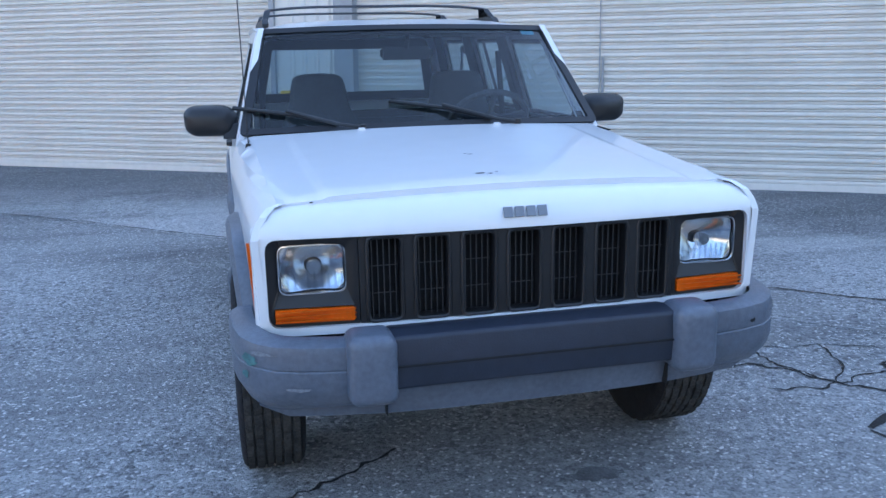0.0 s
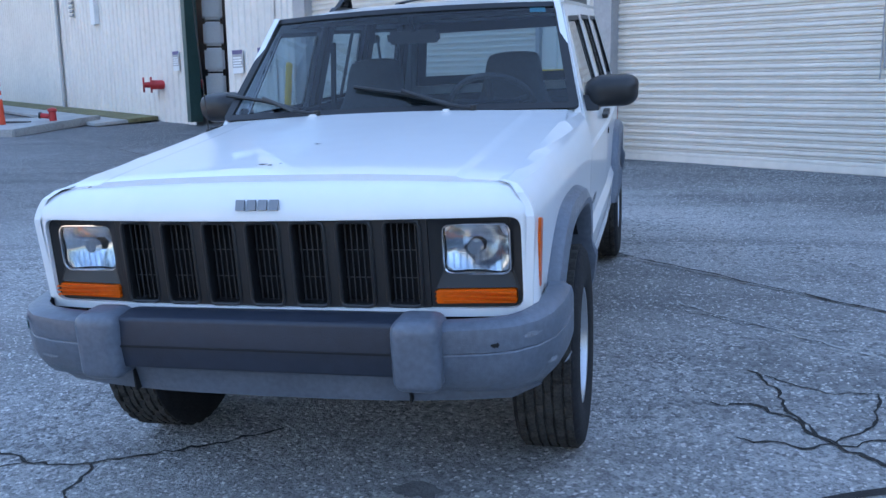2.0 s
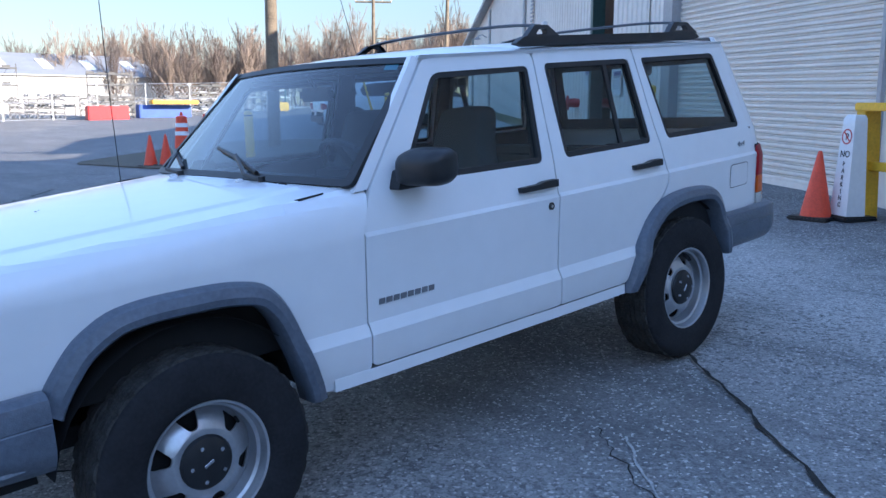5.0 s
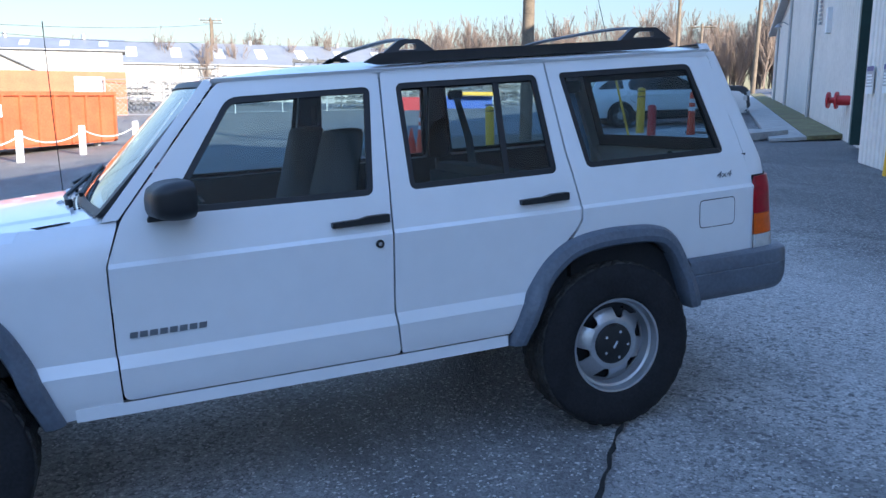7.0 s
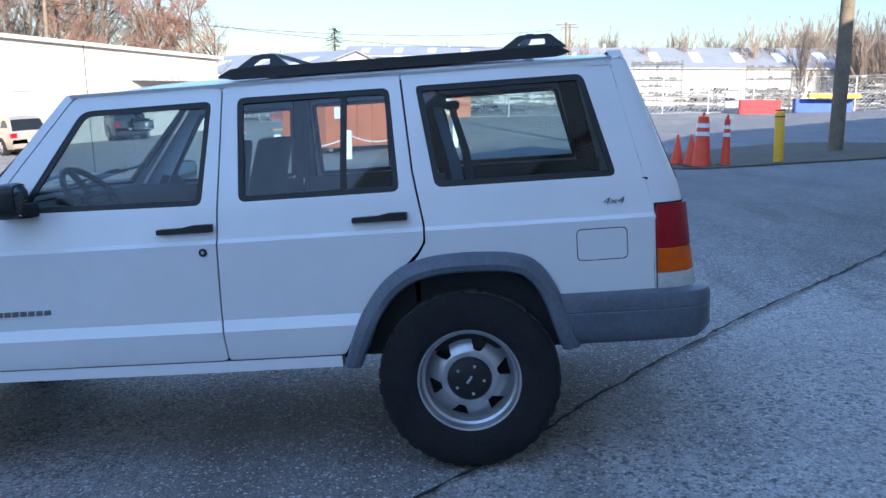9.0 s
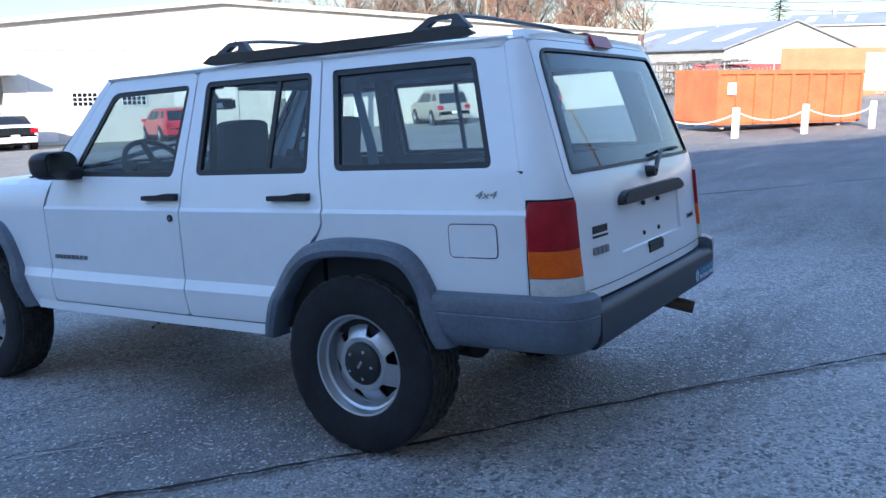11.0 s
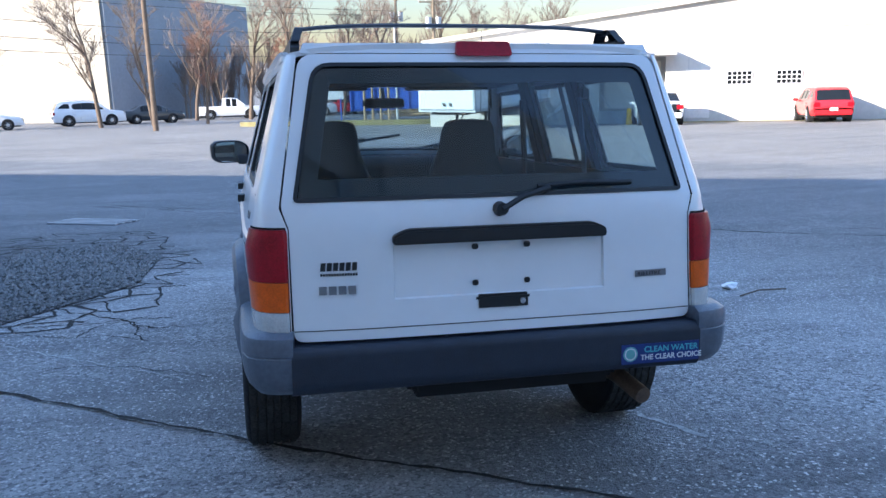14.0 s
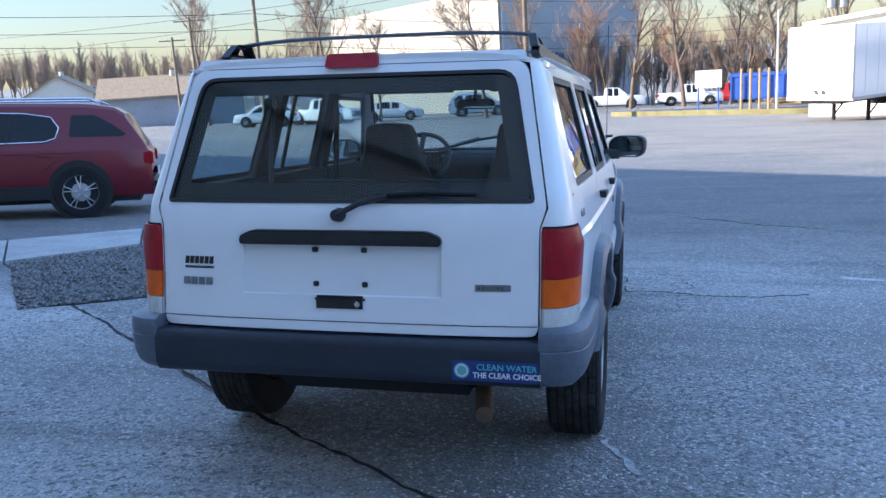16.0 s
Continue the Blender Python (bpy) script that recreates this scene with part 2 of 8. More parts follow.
def round_poly(points, r, seg=4):
    """The outline with its corners rounded; r is one radius or one for each corner."""
    out = []
    n = len(points)
    for k in range(n):
        p0, p1, p2 = (Vector(points[(k + j) % n]) for j in (-1, 0, 1))
        rk = r[k] if isinstance(r, (list, tuple)) else r
        if rk <= 0:
            out.append(tuple(p1))
            continue
        d0, d1 = (p0 - p1), (p2 - p1)
        rk = min(rk, d0.length * 0.45, d1.length * 0.45)
        a, b = p1 + d0.normalized() * rk, p1 + d1.normalized() * rk
        for j in range(seg + 1):
            u = j / seg
            out.append(tuple((1 - u) ** 2 * a + 2 * u * (1 - u) * p1 + u * u * b))
    return out


def inset(points, d):
    """The outline shrunk by d."""
    n = len(points)
    area = sum(points[k][0] * points[(k + 1) % n][1] - points[(k + 1) % n][0] * points[k][1] for k in range(n))
    sgn = 1 if area > 0 else -1
    out = []
    for k in range(n):
        p0, p1, p2 = (Vector(points[(k + j) % n]) for j in (-1, 0, 1))
        e0, e1 = (p1 - p0).normalized(), (p2 - p1).normalized()
        n0, n1 = Vector((-e0.y, e0.x)) * sgn, Vector((-e1.y, e1.x)) * sgn
        b = (n0 + n1)
        b = b.normalized() if b.length > 1e-6 else n0
        out.append(tuple(p1 + b * d / max(0.35, b.dot(n0))))
    return out


def link(name, bm, material, parent=None, label="", smooth=35):
    me = bpy.data.meshes.new(name)
    bm.to_mesh(me)
    bm.free()
    for m in material if isinstance(material, (list, tuple)) else (material,):
        me.materials.append(m)
    if smooth:
        me.shade_smooth()
        me.set_sharp_from_angle(angle=radians(smooth))
    ob = new(name, me)
    if parent:
        ob.parent = parent
    if label:
        ob["label"] = label
    return ob


part = link


def thing(name, label, category, m=None, group="", kind=""):
    ob = new(name)
    ob.empty_display_size = 0.1
    if m is not None:
        ob.matrix_basis = m
    return tagged(ob, label, category, group, kind)


def flat(points, holes=(), cuts_u=(), cuts_v=()):
    """A flat sheet in the u, v plane with holes, cut up so that it can be bent; returns a bmesh with u, v in x, y."""
    bm = bmesh.new()
    edges = []
    for loop in (points, *holes):
        vs = [bm.verts.new((p[0], p[1], 0)) for p in loop]
        edges += [bm.edges.new((vs[k], vs[(k + 1) % len(vs)])) for k in range(len(vs))]
    bmesh.ops.triangle_fill(bm, use_beauty=True, use_dissolve=False, edges=edges)
    for axis, cuts in ((0, cuts_u), (1, cuts_v)):
        for c in cuts:
            co, no = [0, 0, 0], [0, 0, 0]
            co[axis], no[axis] = c, 1
            bmesh.ops.bisect_plane(bm, geom=bm.verts[:] + bm.edges[:] + bm.faces[:], dist=1e-5, plane_co=co, plane_no=no)
    return bm


def bend(bm, f, depth=None):
    """Moves each u, v of a flat sheet to f(u, v); depth: a vector by which its rims turn inwards."""
    for v in bm.verts:
        v.co = Vector(f(v.co.x, v.co.y))
    if depth is not None:
        rim = [e for e in bm.edges if e.is_boundary]
        g = bmesh.ops.extrude_edge_only(bm, edges=rim)
        for v in (v for v in g["geom"] if isinstance(v, bmesh.types.BMVert)):
            v.co += Vector(depth(v.co) if callable(depth) else depth)
    bmesh.ops.recalc_face_normals(bm, faces=bm.faces)
    return bm


def mirror_x(bm):
    """The same mesh on the other side of the car."""
    b = bm.copy()
    for v in b.verts:
        v.co.x = -v.co.x
    bmesh.ops.reverse_faces(b, faces=b.faces)
    return b


def span(a, b, n):
    return [a + (b - a) * k / n for k in range(n + 1)]


def lerp_table(table, x):
    if x <= table[0][0]:
        return table[0][1]
    for (a, u), (b, v) in zip(table, table[1:]):
        if x <= b:
            return u + (v - u) * (x - a) / (b - a)
    return table[-1][1]


def text_bm(s, size, extrude=0.002, align="LEFT", shear=0.0, sx=1.0, offset=0.0):
    """Lettering in the built-in font as a mesh in the x, y plane."""
    cu = bpy.data.curves.new("lettering", "FONT")
    cu.body, cu.size, cu.extrude, cu.align_x, cu.shear, cu.offset, cu.resolution_u = s, size, extrude, align, shear, offset, 3
    ob = new("lettering", cu)
    bpy.context.view_layer.update()
    me = bpy.data.meshes.new_from_object(ob.evaluated_get(bpy.context.evaluated_depsgraph_get()))
    bm = bmesh.new()
    bm.from_mesh(me)
    bpy.data.objects.remove(ob)
    bpy.data.curves.remove(cu)
    bpy.data.meshes.remove(me)
    for v in bm.verts:
        v.co.x *= sx
    return bm


def placed(bm, m):
    bmesh.ops.transform(bm, matrix=m, verts=bm.verts)
    return bm


# ---- ground ----
def rise(x, y):
    """The ground over the plane of the slope, which eases towards the far lots."""
    s = -(0.516 * x + 0.857 * y)
    t = max(0.0, min(1.0, (s - 5) / 30))
    q = max(0.0, -0.88 * x + 0.47 * y - 40) * max(0.0, min(1.0, (y - 5) / 20))
    w = min(1.2, 0.03 * max(0.0, -x - 32))
    return 1.05 * t * t * (3 - 2 * t) + max(0.0, min(1.4, (s - 35) * 0.03)) + w - min(3.2, 0.03 * q) - 0.085 * max(0.0, min(1.0, (-s - 2.0) / 2.6))


def ground_z(x, y):
    return rise(x, y) + tilt(x, y)


def ground_mat():
    m = bpy.data.materials.new("worn_asphalt")
    m.use_nodes = True
    nt = m.node_tree
    N = lambda k: nt.nodes.new(k)
    p = nt.nodes["Principled BSDF"]
    geo = N("ShaderNodeNewGeometry")

    def noise_(scale, detail=6, rough=0.6):
        n = N("ShaderNodeTexNoise")
        n.inputs["Scale"].default_value, n.inputs["Detail"].default_value, n.inputs["Roughness"].default_value = scale, detail, rough
        nt.links.new(geo.outputs["Position"], n.inputs["Vector"])
        return n.outputs[0]

    def ramp(src, a, b, lo=0.0, hi=1.0):
        r = N("ShaderNodeMapRange")
        r.inputs[1].default_value, r.inputs[2].default_value, r.inputs[3].default_value, r.inputs[4].default_value = a, b, lo, hi
        nt.links.new(src, r.inputs[0])
        return r.outputs[0]

    def mixc(f, a, b):
        c = N("ShaderNodeMix")
        c.data_type = "RGBA"
        if hasattr(f, "default_value"):
            nt.links.new(f, c.inputs[0])
        else:
            c.inputs[0].default_value = f
        for k, v in ((6, a), (7, b)):
            if hasattr(v, "default_value"):
                nt.links.new(v, c.inputs[k])
            else:
                c.inputs[k].default_value = (*v, 1)
        return c.outputs[2]

    def dot(nx, ny, d):
        v = N("ShaderNodeVectorMath")
        v.operation = "DOT_PRODUCT"
        v.inputs[1].default_value = (nx, ny, 0)
        nt.links.new(geo.outputs["Position"], v.inputs[0])
        s = N("ShaderNodeMath")
        s.operation = "SUBTRACT"
        s.inputs[1].default_value = d
        nt.links.new(v.outputs["Value"], s.inputs[0])
        return s.outputs[0]

    def add(a, b, op="ADD", k=None):
        s = N("ShaderNodeMath")
        s.operation = op
        nt.links.new(a, s.inputs[0])
        if k is None:
            nt.links.new(b, s.inputs[1])
        else:
            s.inputs[1].default_value = k
        return s.outputs[0]

    vor = N("ShaderNodeTexVoronoi")
    vor.inputs["Scale"].default_value = 50
    vor2 = N("ShaderNodeTexVoronoi")
    vor3 = N("ShaderNodeTexVoronoi")
    vor3.inputs["Scale"].default_value = 95
    nt.links.new(geo.outputs["Position"], vor3.inputs["Vector"])
    vor2.inputs["Scale"].default_value = 120
    nt.links.new(geo.outputs["Position"], vor2.inputs["Vector"])
    nt.links.new(geo.outputs["Position"], vor.inputs["Vector"])
    big, mid, fine = noise_(0.35, 8), noise_(2.2, 8, 0.65), noise_(160, 3)
    asphalt = mixc(ramp(add(big, mid), 0.8, 1.2), (0.325, 0.324, 0.324), (0.44, 0.439, 0.436))
    apron = mixc(ramp(add(big, mid), 0.8, 1.2), (0.52, 0.52, 0.517), (0.70, 0.695, 0.685))
    # road carries the shaded tone of the street, far its sunlit tone
    road = mixc(ramp(add(big, mid), 0.75, 1.2), (0.17, 0.172, 0.177), (0.25, 0.25, 0.252))
    far = mixc(ramp(add(big, mid), 0.75, 1.25), (0.34, 0.30, 0.245), (0.44, 0.395, 0.33))
    wob = ramp(mid, 0.3, 0.7, -0.05, 0.05)
    c = mixc(ramp(add(dot(0.628, 0.779, 1.5), wob), -0.03, 0.03), asphalt, apron)
    # weaker low-angle light painted in by distance; broken dark ground round the gravel
    def ball(cx, cy, r0, r1, top):
        d_ = N("ShaderNodeVectorMath")
        d_.operation = "DISTANCE"
        d_.inputs[1].default_value = (cx, cy, 0)
        nt.links.new(geo.outputs["Position"], d_.inputs[0])
        return ramp(add(d_.outputs["Value"], ramp(mid, 0.3, 0.7, -0.5, 0.5)), r0, r1, 0.0, top)

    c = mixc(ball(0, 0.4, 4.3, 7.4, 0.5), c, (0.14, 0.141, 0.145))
    # darker asphalt along the foot of the wall
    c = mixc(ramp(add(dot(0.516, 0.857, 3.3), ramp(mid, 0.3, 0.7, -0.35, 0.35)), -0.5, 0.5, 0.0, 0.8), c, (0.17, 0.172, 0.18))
    c = mixc(ramp(add(dot(-0.628, -0.779, 6.1), ramp(mid, 0.3, 0.7, -0.25, 0.25)), -0.1, 0.1), c, road)
    # the painted sunlit tone sets in about where the warehouse's shadow ends
    c = mixc(ramp(add(dot(-0.58, -0.815, 15.6), ramp(big, 0.3, 0.7, -1.5, 1.5)), -0.8, 0.8), c, far)
    # stones in the surface, each of its own shade
    def cell(v):
        g = N("ShaderNodeSeparateColor")
        nt.links.new(v.outputs["Color"], g.inputs[0])
        return g.outputs[0]

    rough_patch = ramp(noise_(0.55, 7, 0.65), 0.42, 0.58, 0.35, 1.0)
    apron_k = ramp(add(dot(0.628, 0.779, 1.5), wob), -0.03, 0.03, 0.85, 1.0)
    k1 = add(rough_patch, apron_k, "MULTIPLY")
    c = mixc(add(ramp(cell(vor), 0.45, 0.0, 0.0, 0.85), k1, "MULTIPLY"), c, (0.075, 0.076, 0.078))
    c = mixc(add(ramp(cell(vor), 0.70, 1.0, 0.0, 0.9), k1, "MULTIPLY"), c, (0.64, 0.64, 0.63))
    c = mixc(add(ramp(cell(vor2), 0.45, 0.0, 0.0, 0.65), apron_k, "MULTIPLY"), c, (0.09, 0.09, 0.092))
    c = mixc(add(ramp(cell(vor2), 0.78, 1.0, 0.0, 0.8), apron_k, "MULTIPLY"), c, (0.50, 0.50, 0.49))
    # broad wear, and streaks along the way that cars take
    mp = N("ShaderNodeMapping")
    mp.inputs["Rotation"].default_value = (0, 0, radians(-38.9))
    mp.inputs["Scale"].default_value = (0.35, 2.2, 1)
    nt.links.new(geo.outputs["Position"], mp.inputs["Vector"])
    ns_ = N("ShaderNodeTexNoise")
    ns_.inputs["Scale"].default_value, ns_.inputs["Detail"].default_value, ns_.inputs["Roughness"].default_value = 0.9, 7, 0.62
    nt.links.new(mp.outputs[0], ns_.inputs["Vector"])
    c = mixc(ramp(ns_.outputs[0], 0.50, 0.30, 0.0, 0.62), c, (0.13, 0.131, 0.135))
    c = mixc(ramp(ns_.outputs[0], 0.54, 0.74, 0.0, 0.45), c, (0.46, 0.455, 0.445))
    c = mixc(ramp(noise_(0.22, 6, 0.6), 0.56, 0.38, 0.0, 0.32), c, (0.14, 0.14, 0.143))
    c = mixc(ball(3.5, -4.0, 2.6, 1.5, 0.6), c, (0.11, 0.111, 0.114))
    # single bright stones
    c = mixc(ramp(cell(vor3), 0.93, 0.945, 0.0, 0.9), c, (0.74, 0.73, 0.71))
    # worn spots and oil
    c = mixc(ramp(noise_(0.9, 9, 0.7), 0.58, 0.74, 0.0, 0.5), c, (0.11, 0.11, 0.113))
    # weaker light and a flatter tone painted in away from the parking place
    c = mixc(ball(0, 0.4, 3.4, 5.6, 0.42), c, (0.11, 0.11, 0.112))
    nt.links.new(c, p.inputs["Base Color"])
    nt.links.new(ramp(mid, 0.3, 0.7, 0.62, 0.85), p.inputs["Roughness"])
    p.inputs["Specular IOR Level"].default_value = 0.12
    b = N("ShaderNodeBump")
    b.inputs["Strength"].default_value, b.inputs["Distance"].default_value = 1.0, 0.016
    h = add(add(noise_(70, 6, 0.7), ramp(vor.outputs["Distance"], 0.0, 0.5, 0.5, 0.0)), add(noise_(7, 5), None, "MULTIPLY", 1.4))
    nt.links.new(h, b.inputs["Height"])
    nt.links.new(b.outputs[0], p.inputs["Normal"])
    return m


M["ground"] = ground_mat()
axis_pts = sorted({s * v for v in (0, 2, 4, 6, 8, 10, 13, 16, 20, 24, 28, 33, 38, 45, 55, 70, 90, 130, 200, 400, 900) for s in (-1, 1)})
bm = bmesh.new()
g = [[bm.verts.new((x, y, ground_z(x, y))) for x in axis_pts] for y in axis_pts]
for r0, r1 in zip(g, g[1:]):
    for k in range(len(r0) - 1):
        bm.faces.new((r0[k], r0[k + 1], r1[k + 1], r1[k]))
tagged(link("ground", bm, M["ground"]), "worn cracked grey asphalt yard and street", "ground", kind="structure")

# ---- the warehouse behind the car: u runs along its wall, d away from the yard ----
WN, WE = Vector((0.516, 0.857)), Vector((-0.857, 0.516))


def wp(u, d, z=0.0):
    p = WN * d + WE * u
    return (p.x, p.y, z + tilt(p.x, p.y))


WM = SHEAR @ Matrix(((WE.x, WN.x, 0, 0), (WE.y, WN.y, 0, 0), (0, 0, 1, 0), (0, 0, 0, 1)))
WALL_D, WALL_H = 5.30, 7.4


def wbox(u0, d0, z0, u1, d1, z1, bevel=0.0):
    return placed(box(u0, d0, z0, u1, d1, z1, bevel=bevel), WM)


def wlink(name, bm, material, parent=None, label=""):
    bmesh.ops.recalc_face_normals(bm, faces=bm.faces)
    return link(name, bm, material, parent, label)


def corrugated(u0, u1, z0, z1, pitch, depth, d, vertical):
    """A ribbed sheet facing the yard."""
    bm = bmesh.new()
    prof = [(0.0, 0.0), (0.30, 0.0), (0.42, 1.0), (0.58, 1.0), (0.70, 0.0)] if vertical else [(0.0, 0.0), (0.03, 0.8), (0.30, 1.0), (0.57, 0.8), (0.60, 0.0), (0.68, 0.0), (0.70, 0.7), (0.88, 0.7), (0.90, 0.0)]
    lo, hi = (u0, u1) if vertical else (z0, z1)
    n = int((hi - lo) / pitch)
    st = []
    for k in range(n):
        st += [(lo + (k + a) * pitch, d - depth * b) for a, b in prof]
    st.append((hi, d))
    prev = None
    for s, dd in st:
        pair = [bm.verts.new((s, dd, z0) if vertical else (u0, dd, s)), bm.verts.new((s, dd, z1) if vertical else (u1, dd, s))]
        if prev:
            bm.faces.new((prev[0], prev[1], pair[1], pair[0]))
        prev = pair
    return placed(bm, WM)


wall = thing("wall_warehouse", "white sheet metal warehouse wall with roller doors", "wall", kind="structure")
for u0, u1, mname in ((2.80, 3.58, "sheet"), (8.58, 9.15, "sheet")):
    wlink("sheet_panel", corrugated(u0, u1, -0.1, WALL_H, 0.16, 0.02, WALL_D, True), M[mname], wall)
wlink("wall_core", wbox(2.80, WALL_D + 0.02, -0.2, 3.58, WALL_D + 0.25, WALL_H), M["sheet"], wall)
wlink("wall_core", wbox(8.58, WALL_D + 0.02, -0.2, 10.65, WALL_D + 0.25, WALL_H), M["sheet"], wall)
wlink("lintel", wbox(-5.6, WALL_D + 0.0, 4.3, 8.58, WALL_D + 0.25, WALL_H), M["sheet"], wall)
wlink("end_wall", wbox(-48.0, WALL_D, -0.3, -5.5, WALL_D + 0.25, WALL_H), M["sheet"], wall)
for u0, u1 in ((2.56, 2.80), (3.58, 3.64), (8.28, 8.58), (-5.5, -5.38)):
    wlink("door_jamb", wbox(u0, WALL_D - 0.05, -0.2, u1, WALL_D + 0.22, 4.3), M["steel"], wall, "grey steel door jamb")
for nm, u0, u1 in (("roller_door_1", -5.38, 2.56), ("roller_door_2", 3.64, 8.28)):
    rd = thing(nm, "closed white ribbed roller shutter door", "door", kind="structure")
    wlink("curtain", corrugated(u0, u1, -0.01, 4.3, 0.077, 0.030, WALL_D + 0.12, False), M["roller"], rd)
    wlink("bottom_bar", wbox(u0, WALL_D + 0.085, -0.085, u1, WALL_D + 0.14, -0.01, bevel=0.008), M["roller"], rd)
# unseen deep hall and stepped roofs added behind, so that daylight stays outside
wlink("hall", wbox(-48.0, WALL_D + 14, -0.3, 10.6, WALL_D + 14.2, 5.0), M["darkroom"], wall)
wlink("hall_roof", wbox(-48.0, WALL_D + 0.26, WALL_H - 0.15, 5.0, WALL_D + 14.2, WALL_H), M["roof_metal"], wall)
wlink("hall_roof", wbox(5.0, WALL_D + 0.26, 5.0, 10.59, WALL_D + 14.0, 5.15), M["roof_metal"], wall)
# sign panel, proud of the wall
wlink("sliding_panel", corrugated(9.15, 10.65, -0.07, WALL_H, 0.2, 0.02, WALL_D - 0.02, True), M["sheet"], wall)
# added walls and roof in the dark colour keep the doorway black
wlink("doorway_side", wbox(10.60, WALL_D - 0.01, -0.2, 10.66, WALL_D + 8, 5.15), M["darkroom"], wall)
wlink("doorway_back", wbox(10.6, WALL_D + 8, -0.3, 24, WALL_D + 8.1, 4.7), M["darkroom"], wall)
wlink("doorway_light_block", wbox(10.66, WALL_D + 2.3, -0.3, 24, WALL_D + 2.4, 4.7), M["darkroom"], wall)
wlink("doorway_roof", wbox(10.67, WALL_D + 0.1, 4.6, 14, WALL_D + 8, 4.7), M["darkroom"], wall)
# the further gable wall, turned a little away
FA, FB = Vector((-8.15, 11.85)), Vector((-30.72, 29.52))
FE = (FB - FA).normalized()
FN = Vector((FE.y, -FE.x))
FM = SHEAR @ Matrix(((FE.x, FN.x, 0, FA.x), (FE.y, FN.y, 0, FA.y), (0, 0, 1, 0), (0, 0, 0, 1)))
FL = (FB - FA).length


def gable_top(u):
    return 5.4 + 0.1 * u if u < 7 else 6.1 - (u - 7) * 0.135


far_wall = thing("wall_gable", "long white ribbed sheet metal gable wall", "wall", kind="structure")
bm = bmesh.new()
n = int(FL / 0.30)
prev = None
for k in range(n + 1):
    for a, dd in ((0.0, 0.0), (0.55, 0.0), (0.65, -0.025), (0.9, -0.025)):
        u = min(FL, (k + a) * FL / n)
        top = gable_top(u)
        pair = [bm.verts.new((u, dd, -0.2)), bm.verts.new((u, dd, top))]
        if prev:
            bm.faces.new((prev[0], prev[1], pair[1], pair[0]))
        prev = pair
wlink("sheet", placed(bm, FM), M["sheet"], far_wall)
bm = prism([(u, gable_top(u) + 0.02) for u in (0, 7, FL + 0.3)] + [(u, gable_top(u) - 0.13) for u in (FL + 0.3, 7, 0)], -0.35, 0.3, "Y")
wlink("roof_edge", placed(bm, FM), M["steel"], far_wall)
wlink("far_end", placed(box(FL - 0.1, 0.0, -0.2, FL, 12, 2.6), FM), M["sheet"], far_wall)


def WT(u, d, z=0.0):
    """Stands a thing before the wall: its x to the right as seen from the yard, its y into the wall."""
    o = wp(u, d, z)
    return Matrix(((-WE.x, WN.x, 0, o[0]), (-WE.y, WN.y, 0, o[1]), (0, 0, 1, o[2]), (0, 0, 0, 1)))


def FX(u, d, z):
    o = FA + FE * u + FN * d
    return Matrix(((-FE.x, FN.x, 0, o.x), (-FE.y, FN.y, 0, o.y), (0, 0, 1, z + tilt(o.x, o.y)), (0, 0, 0, 1)))


# ---- the parked car: front towards -y, driver's side towards +x ----
main_car = thing("parked_suv", "white boxy four-door SUV with faded grey plastic trim, parked on asphalt", "car", TILT)
JW = [(-2.1, 0.768), (-1.95, 0.774), (-1.6, 0.793), (-1.2, 0.808), (-0.64, 0.830), (0.3, 0.842), (0.8, 0.838), (1.2, 0.832), (1.8, 0.822), (2.05, 0.803), (2.3, 0.79)]
JF = [(0.40, -0.045), (0.44, -0.03), (0.50, -0.012), (0.595, 0.0), (0.638, -0.017), (0.80, -0.008), (0.942, 0.0), (0.957, -0.010), (1.09, -0.034), (1.50, -0.146), (1.55, -0.163)]


def ztop(y):
    return 1.036 + (y + 1.9) * 0.056


def side(y, z):
    """The car's flank at y, z."""
    return (lerp_table(JW, y) + lerp_table(JF, z), y, z)


def fender(y, z):
    x = lerp_table(JW, y) + lerp_table(JF, min(z, 0.942))
    if z > 0.93:
        t = min(1.0, (z - 0.93) / (ztop(y) - 0.93))
        x -= 0.085 * (1 - math.sqrt(max(0.0, 1 - t * t)))
    return (x, y, z)


def both(name, bm, material, label="", parent=None):
    other = mirror_x(bm)
    sm = 13 if material == M["paint"] else 35
    a = part(name, bm, material, parent or main_car, label, sm)
    b = part(name, other, material, parent or main_car, label, sm)
    return a, b


ZC = [0.47, 0.5, 0.55, 0.595, 0.616, 0.638, 0.72, 0.80, 0.88, 0.93, 0.942, 0.957, 0.97, 0.985, 1.0, 1.015, 1.03, 1.045, 1.06, 1.09, 1.2, 1.3, 1.4, 1.5]
inward = lambda co: (-0.022 if co.x > 0 else 0.022, 0, 0)
ARCH_F = [(-0.835, 0.43), (-0.915, 0.68), (-0.965, 0.79), (-1.03, 0.865), (-1.16, 0.893), (-1.40, 0.897), (-1.52, 0.88), (-1.62, 0.82), (-1.69, 0.73), (-1.752, 0.62)]
ARCH_R = [(0.806, 0.43), (0.884, 0.626), (0.97, 0.745), (1.06, 0.812), (1.16, 0.84), (1.28, 0.85), (1.45, 0.843), (1.54, 0.822), (1.60, 0.77), (1.651, 0.675), (1.721, 0.463)]


